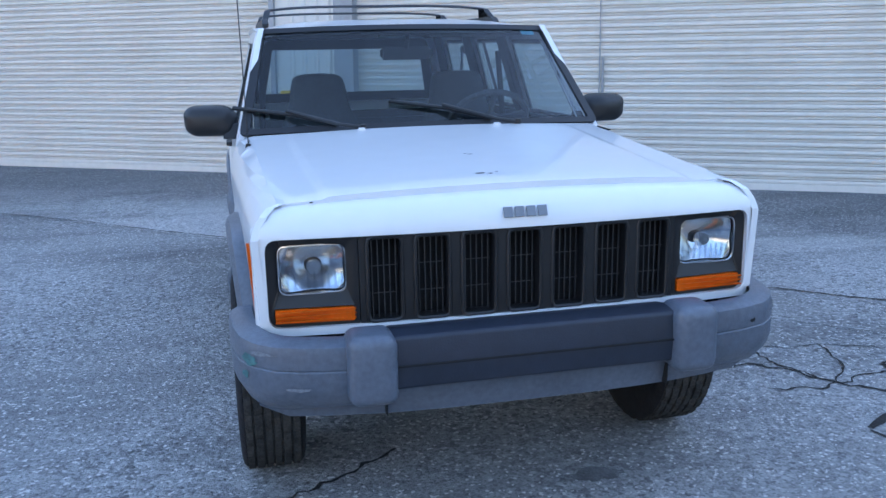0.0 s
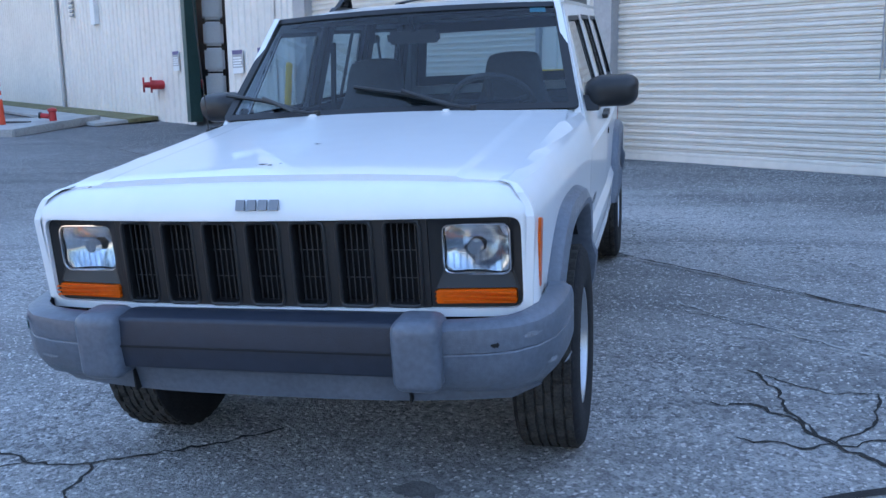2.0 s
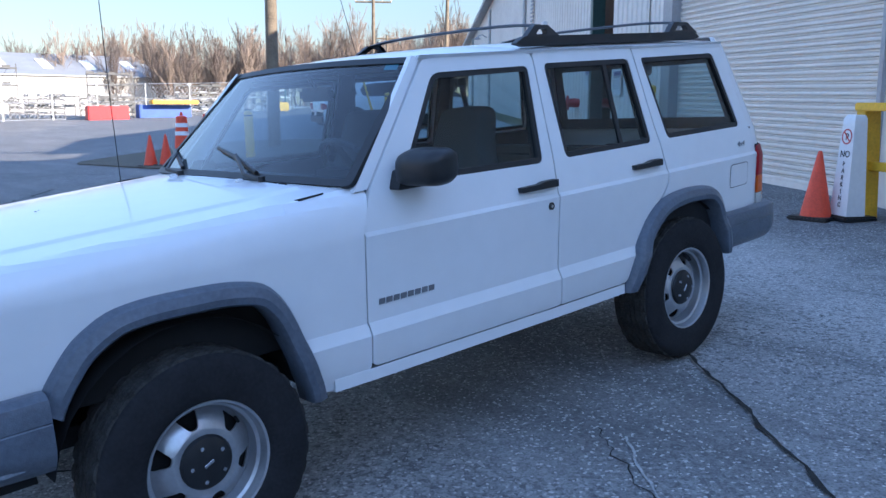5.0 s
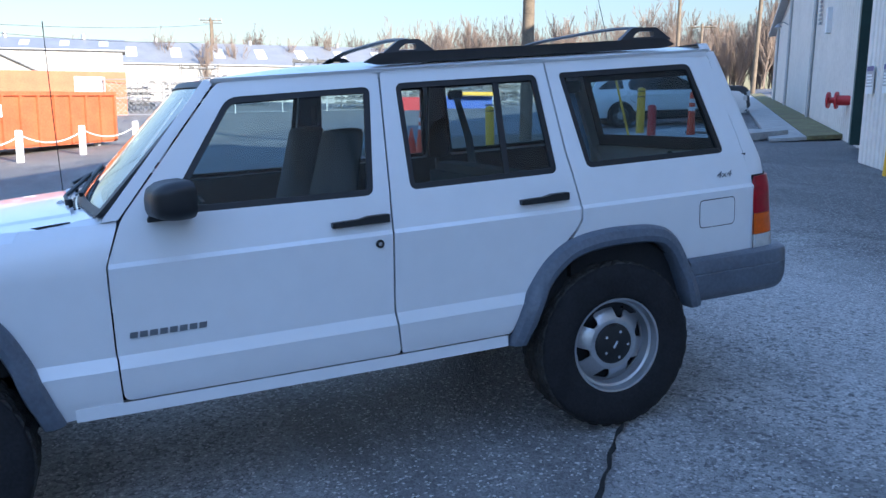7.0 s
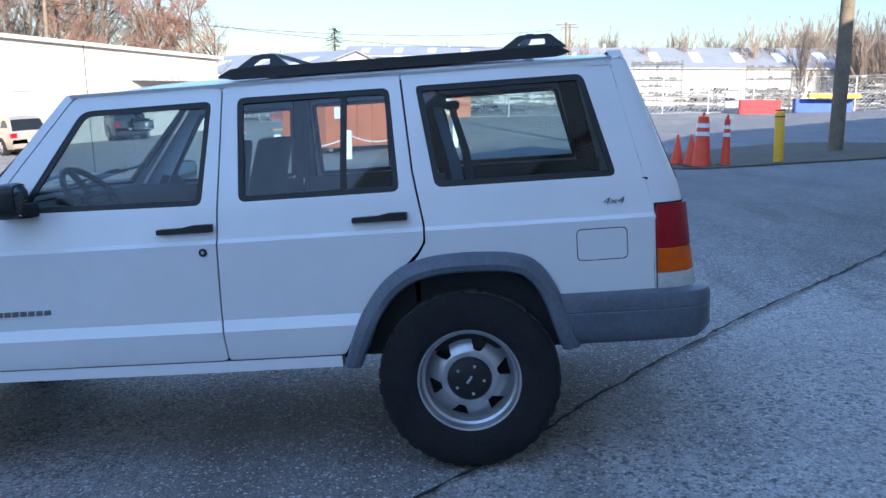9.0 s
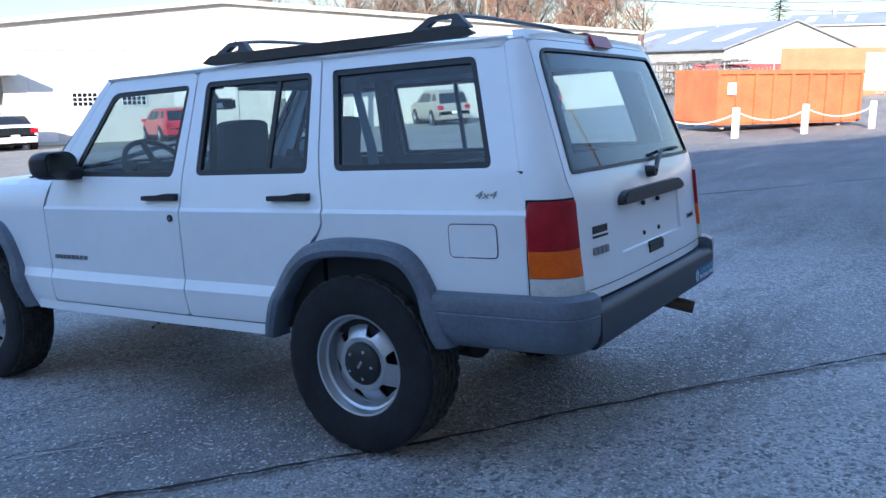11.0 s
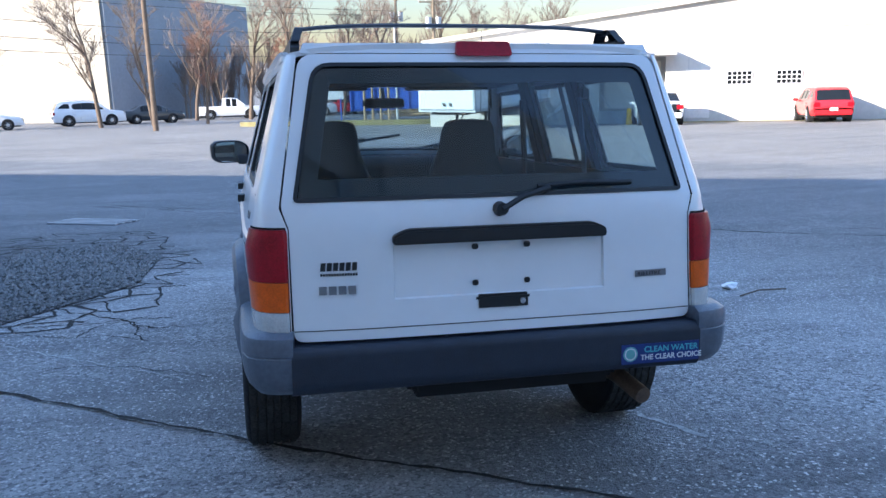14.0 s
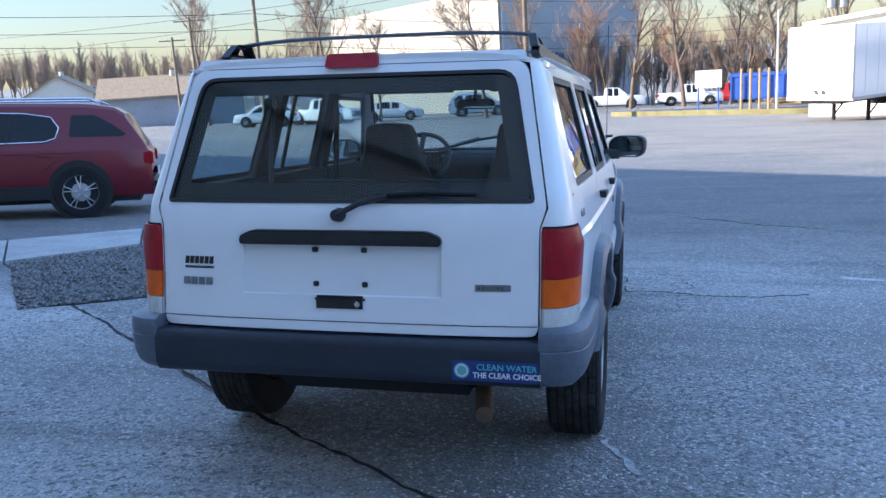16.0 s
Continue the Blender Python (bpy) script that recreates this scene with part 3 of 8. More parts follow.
def shrink(arch, cy, k):
    """The arch drawn in towards the wheel by k metres."""
    out = []
    for y, z in arch:
        d = Vector((y - cy, z - 0.35))
        out.append((y - d.x / d.length * k, z - d.y / d.length * k * (1.0 if z > 0.5 else 0.3)))
    return out


# front fenders
pts = [(-0.646, 0.455), (-0.646, 0.63), (-0.649, 0.64), (-0.640, 0.95), (-0.592, 1.075), (-0.586, ztop(-0.586))] + [(y, ztop(y)) for y in span(-0.7, -1.86, 12)] + [(-1.905, 1.01), (-1.925, 0.95), (-1.925, 0.70), (-1.77, 0.62)] + list(reversed(shrink(ARCH_F, -1.29, 0.03)))
pts = [p for k, p in enumerate(pts) if k == 0 or (Vector(p) - Vector(pts[k - 1])).length > 1e-4]
both("front_fender", bend(flat(pts, cuts_u=span(-1.9, -0.7, 12), cuts_v=ZC), fender, inward), M["paint"])

# front doors
FW = round_poly([(-0.438, 1.098), (-0.172, 1.478), (0.352, 1.482), (0.302, 1.088)], [0.02, 0.04, 0.03, 0.03])
door_f = round_poly([(-0.640, 0.478), (-0.640, 0.63), (-0.643, 0.64), (-0.634, 0.955), (-0.575, 1.097), (-0.200, 1.532), (0.392, 1.532), (0.360, 1.05), (0.340, 0.66), (0.352, 0.478)], [0.03, 0, 0, 0.02, 0.03, 0.03, 0.03, 0, 0, 0.02])
a, b = both("front_door", bend(flat(door_f, [FW], span(-0.55, 0.3, 6), ZC), side, inward), M["paint"])
FDOORS = (a, b)
# rear doors
RW = round_poly([(0.447, 1.092), (0.452, 1.488), (1.045, 1.486), (1.068, 1.094)], 0.03)
door_r = [(0.358, 0.478), (0.347, 0.66), (0.367, 1.05), (0.399, 1.532)] + [(1.085, 1.532), (1.115, 1.17), (1.150, 0.96), (1.148, 0.90), (1.125, 0.865)] + list(reversed([p for p in shrink(ARCH_R, 1.29, 0.008) if p[0] < 1.1 and p[1] > 0.47])) + [(0.815, 0.478)]
a, b = both("rear_door", bend(flat(round_poly(door_r, 0.012, 2), [RW], span(0.45, 1.1, 5), ZC), side, inward), M["paint"])
RDOORS = (a, b)
# quarter panels
QW = round_poly([(1.204, 1.100), (1.146, 1.486), (1.784, 1.488), (1.886, 1.100)], [0.03, 0.02, 0.03, 0.03])
quarter = [(1.093, 1.532), (1.123, 1.17), (1.158, 0.96), (1.156, 0.897), (1.13, 0.855)] + [p for p in shrink(ARCH_R, 1.29, 0.03) if p[0] > 1.05] + [(1.75, 0.50), (2.01, 0.55), (2.012, 0.985), (1.985, 1.10), (1.895, 1.50), (1.885, 1.532)]
both("quarter_panel", bend(flat(quarter, [QW], span(1.2, 2.0, 6), ZC), side, inward), M["paint"])
# sills
both("sill", bend(flat([(-0.80, 0.43), (-0.80, 0.474), (0.80, 0.474), (0.80, 0.43)], cuts_u=span(-0.6, 0.6, 4)), lambda y, z: (lerp_table(JW, y) - 0.016, y, z), lambda co: (-0.06 if co.x > 0 else 0.06, 0, -0.01)), M["paint"])

# roof with its gutters
def roof_z(x, y):
    crown = lerp_table([(-0.25, 1.556), (0.1, 1.588), (0.8, 1.602), (1.5, 1.597), (1.97, 1.572)], y)
    u = min(1.0, abs(x) / 0.672)
    return crown - (crown - 1.545) * u ** 6 - 0.012 * u * u


def roof_y(x, y):
    return y + (0.03 * (x / 0.66) ** 2 if y < 0 else -0.014 * (x / 0.66) ** 4 * max(0.0, y - 1.6) / 0.36)


bm = flat(round_poly([(-0.672, -0.245), (0.672, -0.245), (0.672, 1.90), (0.60, 1.965), (-0.60, 1.965), (-0.672, 1.90)], 0.04), cuts_u=[-0.66, -0.64, -0.6, -0.5, -0.3, 0, 0.3, 0.5, 0.6, 0.64, 0.66], cuts_v=span(-0.2, 1.9, 16))
part("roof", bend(bm, lambda x, y: (x, roof_y(x, y), roof_z(x, y)), (0, 0, -0.018)), M["paint"], main_car)
both("roof_gutter", bend(flat([(-0.22, 1.532), (1.90, 1.532), (1.90, 1.545), (-0.22, 1.545)], cuts_u=span(-0.1, 1.8, 8)), lambda y, z: (lerp_table(JW, y) - 0.155 + (0.012 if z > 1.54 else 0), y, z), inward), M["paint"])
# raised ribs pressed into the roof skin are left to the paint's gloss

# windscreen pillars
bm = flat([(-0.640, 1.095), (-0.583, 1.098), (-0.207, 1.535), (-0.240, 1.545)], cuts_v=[1.2, 1.3, 1.4, 1.5])
both("windscreen_pillar", bend(bm, lambda y, z: (lerp_table(JW, y) + lerp_table(JF, z) - 0.004, y, z), lambda co: (-0.026 if co.x > 0 else 0.026, 0, 0)), M["paint"])

# hood
def hood_z(x, y):
    w = lerp_table(JW, y) - 0.088
    u = min(1.0, abs(x) / w)
    z = ztop(y) + 0.026 * (1 - u ** 2.2)
    z += 0.007 * max(0.0, min(1.0, (0.8205 - abs(x) / (w + 0.001)) / 0.02))
    if y < -1.78:
        z -= 0.9 * (-1.78 - y) ** 2
    return z


def hood_f(u, y):
    w = lerp_table(JW, y) - 0.089
    return (u * w, y - 0.03 * (1 - u * u) * (1 if y < -1.8 else 0) + (0 if y < -1.0 else -0.045 * (1 - u * u) * (y + 1.0) / 0.28), hood_z(u * w, y))


us = [s * v for s in (-1, 1) for v in (0.97, 0.92, 0.88, 0.86, 0.84, 0.82, 0.80, 0.78, 0.76, 0.74, 0.7, 0.6, 0.45, 0.3, 0.15)] + [0.0]
bm = flat([(-1, -1.852), (1, -1.852), (1, -0.72), (-1, -0.72)], cuts_u=us, cuts_v=span(-1.83, -0.75, 22))
part("hood", bend(bm, hood_f, (0, 0, -0.02)), M["paint"], main_car, smooth=40)
# cowl
bm = flat([(-1, -0.725), (1, -0.725), (1, -0.60), (-1, -0.60)], cuts_u=span(-0.9, 0.9, 10), cuts_v=[-0.66])
COWL = lambda u, y: (u * 0.735, y - 0.045 * (1 - u * u) - (0.0), 1.102 + 0.022 * (1 - u * u) + (y + 0.725) * 0.10)
part("cowl", bend(bm, COWL, (0, 0, -0.02)), M["paint"], main_car)
for sx in (-1, 1):
    for k in range(5):
        bm = bmesh.new()
        for j in range(7):
            u = (0.10 + 0.085 * j + 0.01) * sx
            x0, y0, z0 = COWL(u, -0.70 + 0.016 * k)
            bm_box(bm, x0 - 0.026, y0 - 0.004, z0 - 0.002, x0 + 0.026, y0 + 0.003, z0 + 0.004)
        part("cowl_louvre", bm, M["plastic"], main_car)

# nose: white header panel round the grille
def nose_f(x, z):
    y = -1.968 + 0.045 * (x / 0.77) ** 2
    if z > 0.955:
        t = min(1.0, (z - 0.955) / 0.085)
        y += 0.100 * (1 - math.sqrt(max(0.0, 1 - t * t))) + 0.012 * t
        z = 0.955 + (z - 0.955) * (1.0 - 0.10 * t)
    a_ = abs(x)
    if a_ > 0.735:
        t = min(1.0, (a_ - 0.735) / 0.04)
        y += 0.035 * (1 - math.sqrt(max(0.0, 1 - t * t)))
    return (x, y, z + 0.022 * max(0, (z - 0.95) / 0.09) * (1 - (x / 0.7) ** 2) if z > 0.95 else z)


hole = round_poly([(-0.738, 0.695), (0.738, 0.695), (0.738, 0.950), (-0.738, 0.950)], 0.035)
outer = round_poly([(-0.775, 0.672), (0.775, 0.672), (0.775, 0.985), (0.70, 1.037), (-0.70, 1.037), (-0.775, 0.985)], [0.01, 0.01, 0.03, 0.02, 0.02, 0.03])
bm = flat(outer, [hole], cuts_u=[-0.77, -0.76, -0.75, -0.74] + span(-0.7, 0.7, 12) + [0.74, 0.75, 0.76, 0.77], cuts_v=[0.955, 0.97, 0.985, 1.0, 1.012, 1.022, 1.03])
part("header_panel", bend(bm, nose_f, (0, 0.05, 0)), M["paint"], main_car)
# grille with seven slots, and the mesh of the radiator behind it
slots = [round_poly([(x - 0.044, 0.705), (x + 0.044, 0.705), (x + 0.044, 0.937), (x - 0.044, 0.937)], 0.012, 2) for x in [(k - 3) * 0.1365 for k in range(7)]]
NY = lambda x: -1.968 + 0.045 * (x / 0.77) ** 2
bm = flat([(-0.482, 0.696), (0.482, 0.696), (0.482, 0.949), (-0.482, 0.949)], slots, cuts_u=span(-0.4, 0.4, 6))
grille = part("grille", bend(bm, lambda x, z: (x, NY(x) + 0.012, z), (0, 0.045, 0)), M["plastic"], main_car)
for sl in slots:
    mid_x = sum(p[0] for p in sl) / len(sl)
    pts = [(p[0], NY(mid_x) + 0.012, p[1]) for p in inset(sl, -0.006)]
    part("grille_rim", tube(pts + pts[:1], 0.0065, 8), M["plastic"], grille)
bm = bmesh.new()
for k in range(7):
    x = (k - 3) * 0.1365
    for j in range(5):
        bm_box(bm, x - 0.034 + 0.017 * j - 0.0014, -1.925, 0.70, x - 0.034 + 0.017 * j + 0.0012, -1.92, 0.945)
    for z in (0.775, 0.855):
        bm_box(bm, x - 0.045, -1.921, z - 0.001, x + 0.045, -1.917, z + 0.001)
part("grille_mesh", bm, mat("dark_radiator_mesh", (0.06, 0.06, 0.063), 0.45, 0.4), grille)
part("radiator", box(-0.5, -1.86, 0.66, 0.5, -1.80, 0.96), M["gap"], main_car)

# headlights and turn signals
def bezel(sx):
    H = round_poly([(0.516, 0.786), (0.704, 0.786), (0.704, 0.926), (0.516, 0.926)], 0.026)
    T = round_poly([(0.496, 0.705), (0.722, 0.705), (0.722, 0.750), (0.496, 0.750)], 0.008)
    O = round_poly([(0.484, 0.696), (0.736, 0.696), (0.736, 0.949), (0.484, 0.949)], [0.004, 0.035, 0.035, 0.004])
    bz = part("headlight_bezel", bend(flat([(sx * p[0], p[1]) for p in O], [[(sx * p[0], p[1]) for p in H], [(sx * p[0], p[1]) for p in T]]), lambda x, z: (x, NY(x) + 0.014 + (0.016 if z > 0.76 and 0.5 < abs(x) < 0.71 else 0), z), (0, 0.05, 0)), M["plastic"], main_car)
    hl = part("headlight", bend(flat([(sx * p[0], p[1]) for p in inset(H, 0.003)], cuts_u=[sx * u for u in span(0.52, 0.69, 6)], cuts_v=span(0.79, 0.92, 6)),
              lambda x, z: (x, NY(0.6) + 0.018 + 0.022 * (((abs(x) - 0.604) / 0.1) ** 2 + ((z - 0.857) / 0.08) ** 2) * 0.5, z), (0, 0.02, 0)), M["headlight_pane"], main_car)
    part("reflector", bend(flat([(sx * p[0], p[1]) for p in inset(H, 0.006)], cuts_u=[sx * u for u in span(0.515, 0.695, 9)], cuts_v=span(0.785, 0.925, 7)),
         lambda x, z: (x, -1.90 + 0.06 * (1 - min(1.0, (((abs(x) - 0.604) / 0.10) ** 2 + ((z - 0.857) / 0.08) ** 2)) ** 0.7), z)), M["reflector"], hl)
    for k in range(9):
        fx = 0.604 + (k - 4) * 0.019
        part("lens_flute", rod((sx * fx, NY(0.6) + 0.024 + 0.9 * (fx - 0.604) ** 2, 0.80), (sx * fx, NY(0.6) + 0.024 + 0.9 * (fx - 0.604) ** 2, 0.845), 0.0035, seg=6), M["headlight_pane"], hl)
    part("lens_rim", tube([(sx * p[0], NY(0.6) + 0.018 + 0.011 * (((p[0] - 0.604) / 0.1) ** 2 + ((p[1] - 0.857) / 0.08) ** 2), p[1]) for p in H + H[:1]], 0.0035, 6), M["chrome"], hl)
    part("bulb_shield", rod((sx * 0.604, -1.88, 0.857), (sx * 0.604, -1.905, 0.857), 0.022, 0.018, seg=16), M["chrome"], hl)
    ts = part("turn_signal", bend(flat([(sx * p[0], p[1]) for p in inset(T, 0.003)], cuts_v=[0.715, 0.729, 0.742]), lambda x, z: (x, NY(x) + 0.006, z), (0, 0.04, 0)), M["amber_lens"], main_car, "ribbed amber turn signal")
    for z in (0.716, 0.729, 0.742):
        part("lens_rib", box(min(sx * 0.495, sx * 0.72), NY(0.6) - 0.002, z - 0.0015, max(sx * 0.495, sx * 0.72), NY(0.6) + 0.008, z + 0.0015), M["amber_lens"], ts)


for sx in (-1, 1):
    bezel(sx)
mk = round_poly([(-1.842, 0.926), (-1.872, 0.936), (-1.878, 0.740), (-1.842, 0.735)], 0.008)
both("side_marker", bend(flat(mk, cuts_v=span(0.75, 0.92, 4)), lambda y, z: (lerp_table(JW, y) + lerp_table(JF, z) + 0.008, y, z), lambda co: (-0.02 if co.x > 0 else 0.02, 0, 0)), M["amber_lens"], "slim amber side marker")

# flares
def flare(arch, cy, ends):
    fine = []
    for a_, b_ in zip(arch, arch[1:]):
        fine += [(a_[0] + (b_[0] - a_[0]) * k / 4, a_[1] + (b_[1] - a_[1]) * k / 4) for k in range(4)]
    fine.append(arch[-1])
    for _ in range(2):
        fine = [fine[0]] + [tuple((Vector(fine[k - 1]) + 2 * Vector(fine[k]) + Vector(fine[k + 1])) / 4) for k in range(1, len(fine) - 1)] + [fine[-1]]
    rows = [(-0.004, -0.006), (-0.002, 0.014), (0.010, 0.036), (0.040, 0.050), (0.062, 0.046), (0.070, 0.034), (0.068, -0.05)]
    bm_ = bmesh.new()
    grid = []
    for k_in, out in rows:
        grid.append([bm_.verts.new((side(y, z)[0] + out, y, z)) for y, z in shrink(fine, cy, k_in)])
    for p, q in zip(grid, grid[1:]):
        for k in range(len(p) - 1):
            bm_.faces.new((p[k], p[k + 1], q[k + 1], q[k]))
    for k in (0, -1):
        bm_.faces.new([row[k] for row in grid])
    bmesh.ops.recalc_face_normals(bm_, faces=bm_.faces)
    return bm_


both("fender_flare", flare(ARCH_F[:-1] + [(-1.735, 0.655)], -1.29, 0), M["flare"], "faded blue-grey plastic flare")
both("fender_flare", flare(ARCH_R, 1.29, 0), M["flare"], "faded blue-grey plastic flare")
# wheel housings and the floor pan, with their shade put into the near-black colour
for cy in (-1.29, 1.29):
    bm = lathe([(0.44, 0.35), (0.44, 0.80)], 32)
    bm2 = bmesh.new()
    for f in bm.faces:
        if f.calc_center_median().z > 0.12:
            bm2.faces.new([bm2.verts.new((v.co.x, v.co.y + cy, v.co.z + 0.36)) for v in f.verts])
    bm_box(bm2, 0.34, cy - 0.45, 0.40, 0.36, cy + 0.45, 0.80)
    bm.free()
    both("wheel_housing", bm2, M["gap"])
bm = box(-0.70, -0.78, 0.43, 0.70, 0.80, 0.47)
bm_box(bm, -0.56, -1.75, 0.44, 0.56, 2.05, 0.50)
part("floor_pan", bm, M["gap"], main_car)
# black filler blocks keep the gaps between the panels dark
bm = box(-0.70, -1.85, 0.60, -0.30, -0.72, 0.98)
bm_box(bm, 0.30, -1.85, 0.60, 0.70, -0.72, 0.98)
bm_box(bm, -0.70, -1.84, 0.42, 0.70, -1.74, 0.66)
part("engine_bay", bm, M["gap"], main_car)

# bumpers
bm = prism(round_poly([(-2.095, 0.545), (-2.10, 0.61), (-2.09, 0.695), (-2.02, 0.702), (-1.96, 0.69), (-1.96, 0.545)], 0.012), -0.415, 0.415, "X")
bp = part("front_bumper", bm, M["bumper_dark"], main_car, "dark blue-grey bumper bar")
part("bumper_groove", box(-0.414, -2.1045, 0.612, 0.414, -2.09, 0.617), M["gap"], bp)
VAL = lambda x: -2.045 + 0.10 * (abs(x) / 0.8) ** 3
bm = flat([(-0.78, 0.515), (-0.78, 0.478), (-0.70, 0.442), (0.70, 0.442), (0.78, 0.478), (0.78, 0.515), (0.41, 0.545), (-0.41, 0.545)], cuts_u=span(-0.7, 0.7, 12))
va = part("front_valance", bend(bm, lambda x, z: (x, VAL(x) + (0.545 - z) * 0.25, z), (0, 0.05, 0)), M["flare"], main_car)
for sx in (-1, 1):
    part("valance_seam", box(sx * 0.43 - 0.002, VAL(0.43) - 0.003, 0.446, sx * 0.43 + 0.002, VAL(0.43) + 0.03, 0.53), M["gap"], va)
    part("valance_slot", box(min(sx * 0.58, sx * 0.70), VAL(0.64) - 0.004, 0.478, max(sx * 0.58, sx * 0.70), VAL(0.64) + 0.02, 0.502, bevel=0.004), M["flare"], va)


def cap(front):
    """A bumper's corner cap, bent round from the face to the flank."""
    if front:
        path = [(0.50, -2.09), (0.57, -2.088), (0.66, -2.078), (0.735, -2.055), (0.79, -2.01), (0.825, -1.95), (0.845, -1.86), (0.852, -1.76), (0.852, -1.715)]
        prof = [(-0.07, 0.688), (-0.03, 0.690), (-0.006, 0.676), (0.0, 0.655), (0.0, 0.615), (-0.003, 0.611), (0.0, 0.607), (-0.002, 0.57), (-0.010, 0.545), (-0.026, 0.518), (-0.045, 0.497), (-0.08, 0.485)]
    else:
        path = [(0.685, 2.235), (0.74, 2.228), (0.79, 2.205), (0.822, 2.17), (0.838, 2.11), (0.845, 2.0), (0.848, 1.85), (0.848, 1.70), (0.848, 1.655)]
        prof = [(-0.08, 0.665), (-0.03, 0.668), (-0.006, 0.655), (0.0, 0.635), (0.0, 0.60), (-0.003, 0.596), (0.0, 0.592), (-0.004, 0.53), (-0.016, 0.495), (-0.04, 0.47), (-0.08, 0.462)]
    b_ = bmesh.new()
    rows = []
    for k, (x, y) in enumerate(path):
        p0, p1 = path[max(0, k - 1)], path[min(len(path) - 1, k + 1)]
        t = Vector((p1[0] - p0[0], p1[1] - p0[1])).normalized()
        nrm = Vector((t.y, -t.x)) if front else Vector((-t.y, t.x))
        if (nrm.x + (-nrm.y if front else nrm.y)) < 0:
            nrm = -nrm
        lift = 0.02 * min(1.0, k / 7) if front else 0.0
        rows.append([b_.verts.new((x + nrm.x * o, y + nrm.y * o, z + (lift if z > 0.6 else -lift * 0.6))) for o, z in prof])
    for p, q in zip(rows, rows[1:]):
        for k in range(len(prof) - 1):
            b_.faces.new((p[k], p[k + 1], q[k + 1], q[k]))
    b_.faces.new(rows[0])
    b_.faces.new(rows[-1])
    bmesh.ops.recalc_face_normals(b_, faces=b_.faces)
    return b_


both("bumper_end_cap", cap(True), M["flare"], "faded blue-grey plastic corner cap")
bm = box(0.408, -2.132, 0.512, 0.545, -1.99, 0.712)
bmesh.ops.bevel(bm, geom=bm.edges[:], offset=0.034, segments=4, profile=0.5, affect="EDGES")
both("bumper_guard", bm, M["flare"], "faded blue-grey bumper guard")
both("bumper_end_cap", cap(False), M["flare"], "faded blue-grey plastic corner cap")


def cap_at(s, z, out=0.003):
    """A point on the front corner cap, s from 0 at the guard to 1 at the wheel."""
    path = [(0.41, -2.09), (0.55, -2.088), (0.66, -2.078), (0.735, -2.055), (0.79, -2.01), (0.825, -1.95), (0.845, -1.86), (0.852, -1.76)]
    k = min(6, int(s * 7))
    t = s * 7 - k
    (xa, ya), (xb, yb) = path[k], path[k + 1]
    d = Vector((xb - xa, yb - ya)).normalized()
    return (xa + (xb - xa) * t + d.y * out, ya + (yb - ya) * t - d.x * out, z)


def scuff(name, sx, s0, s1, z0, z1, material, seed):
    rs_ = random.Random(seed)
    o = [(s0 + (s1 - s0) * (0.5 + 0.5 * math.cos(a) * rs_.uniform(0.5, 1.0)), z0 + (z1 - z0) * (0.5 + 0.5 * math.sin(a) * rs_.uniform(0.4, 1.0))) for a in span(0, 5.9, 16)]
    b_ = bend(flat(o, cuts_u=span(s0, s1, 4)), lambda s, z: cap_at(s, z))
    part(name, b_ if sx > 0 else mirror_x(b_), material, main_car)


teal = mat("teal_paint_scuff", (0.05, 0.16, 0.17), 0.6, var=0.5, scale=40)
pale = mat("pale_scraped_plastic", (0.19, 0.21, 0.24), 0.7, var=0.5, scale=45)
for k_, (sx, s0, s1, z0, z1, mm) in enumerate(((-1, 0.52, 0.68, 0.62, 0.665, teal), (-1, 0.60, 0.70, 0.58, 0.61, teal), (-1, 0.40, 0.62, 0.655, 0.672, pale), (-1, 0.25, 0.40, 0.56, 0.575, pale), (1, 0.45, 0.60, 0.650, 0.668, pale), (1, 0.62, 0.74, 0.555, 0.575, pale), (1, 0.30, 0.36, 0.63, 0.65, M["gap"]), (1, 0.78, 0.95, 0.52, 0.535, pale))):
    scuff("scuff", sx, s0, s1, z0, z1, mm, 70 + k_)
bm = prism(round_poly([(2.12, 0.625), (2.222, 0.622), (2.236, 0.60), (2.236, 0.50), (2.215, 0.468), (2.12, 0.462)], 0.014), -0.69, 0.69, "X")
rb = part("rear_bumper", bm, M["bumper_dark"], main_car, "dark rear bumper bar")

# tailgate
RY = [(0.60, 2.205), (0.665, 2.20), (0.80, 2.185), (0.98, 2.172), (1.05, 2.158), (1.51, 1.985), (1.58, 1.955)]


def gate_f(x, z):
    y = lerp_table(RY, z) - 0.035 * (abs(x) / 0.72) ** 4
    if abs(x) < 0.355 and 0.755 < z < 0.93:
        y -= 0.010
    return (x, y, z)


GW = round_poly([(-0.664, 1.066), (0.664, 1.066), (0.578, 1.506), (-0.578, 1.506)], [0.02, 0.02, 0.06, 0.06])
gate = round_poly([(-0.676, 0.632), (0.676, 0.632), (0.678, 0.985), (0.700, 1.05), (0.618, 1.535), (-0.618, 1.535), (-0.700, 1.05), (-0.678, 0.985)], [0.03, 0.03, 0, 0.02, 0.05, 0.05, 0.02, 0])
bm = flat(gate, [GW], cuts_u=span(-0.6, 0.6, 12) + [-0.357, -0.353, 0.353, 0.357], cuts_v=[0.66, 0.7, 0.753, 0.757, 0.8, 0.85, 0.928, 0.932, 0.98, 1.05, 1.15, 1.25, 1.35, 1.45, 1.51])
tg = part("tailgate", bend(bm, gate_f, (0, -0.03, 0)), M["paint"], main_car)
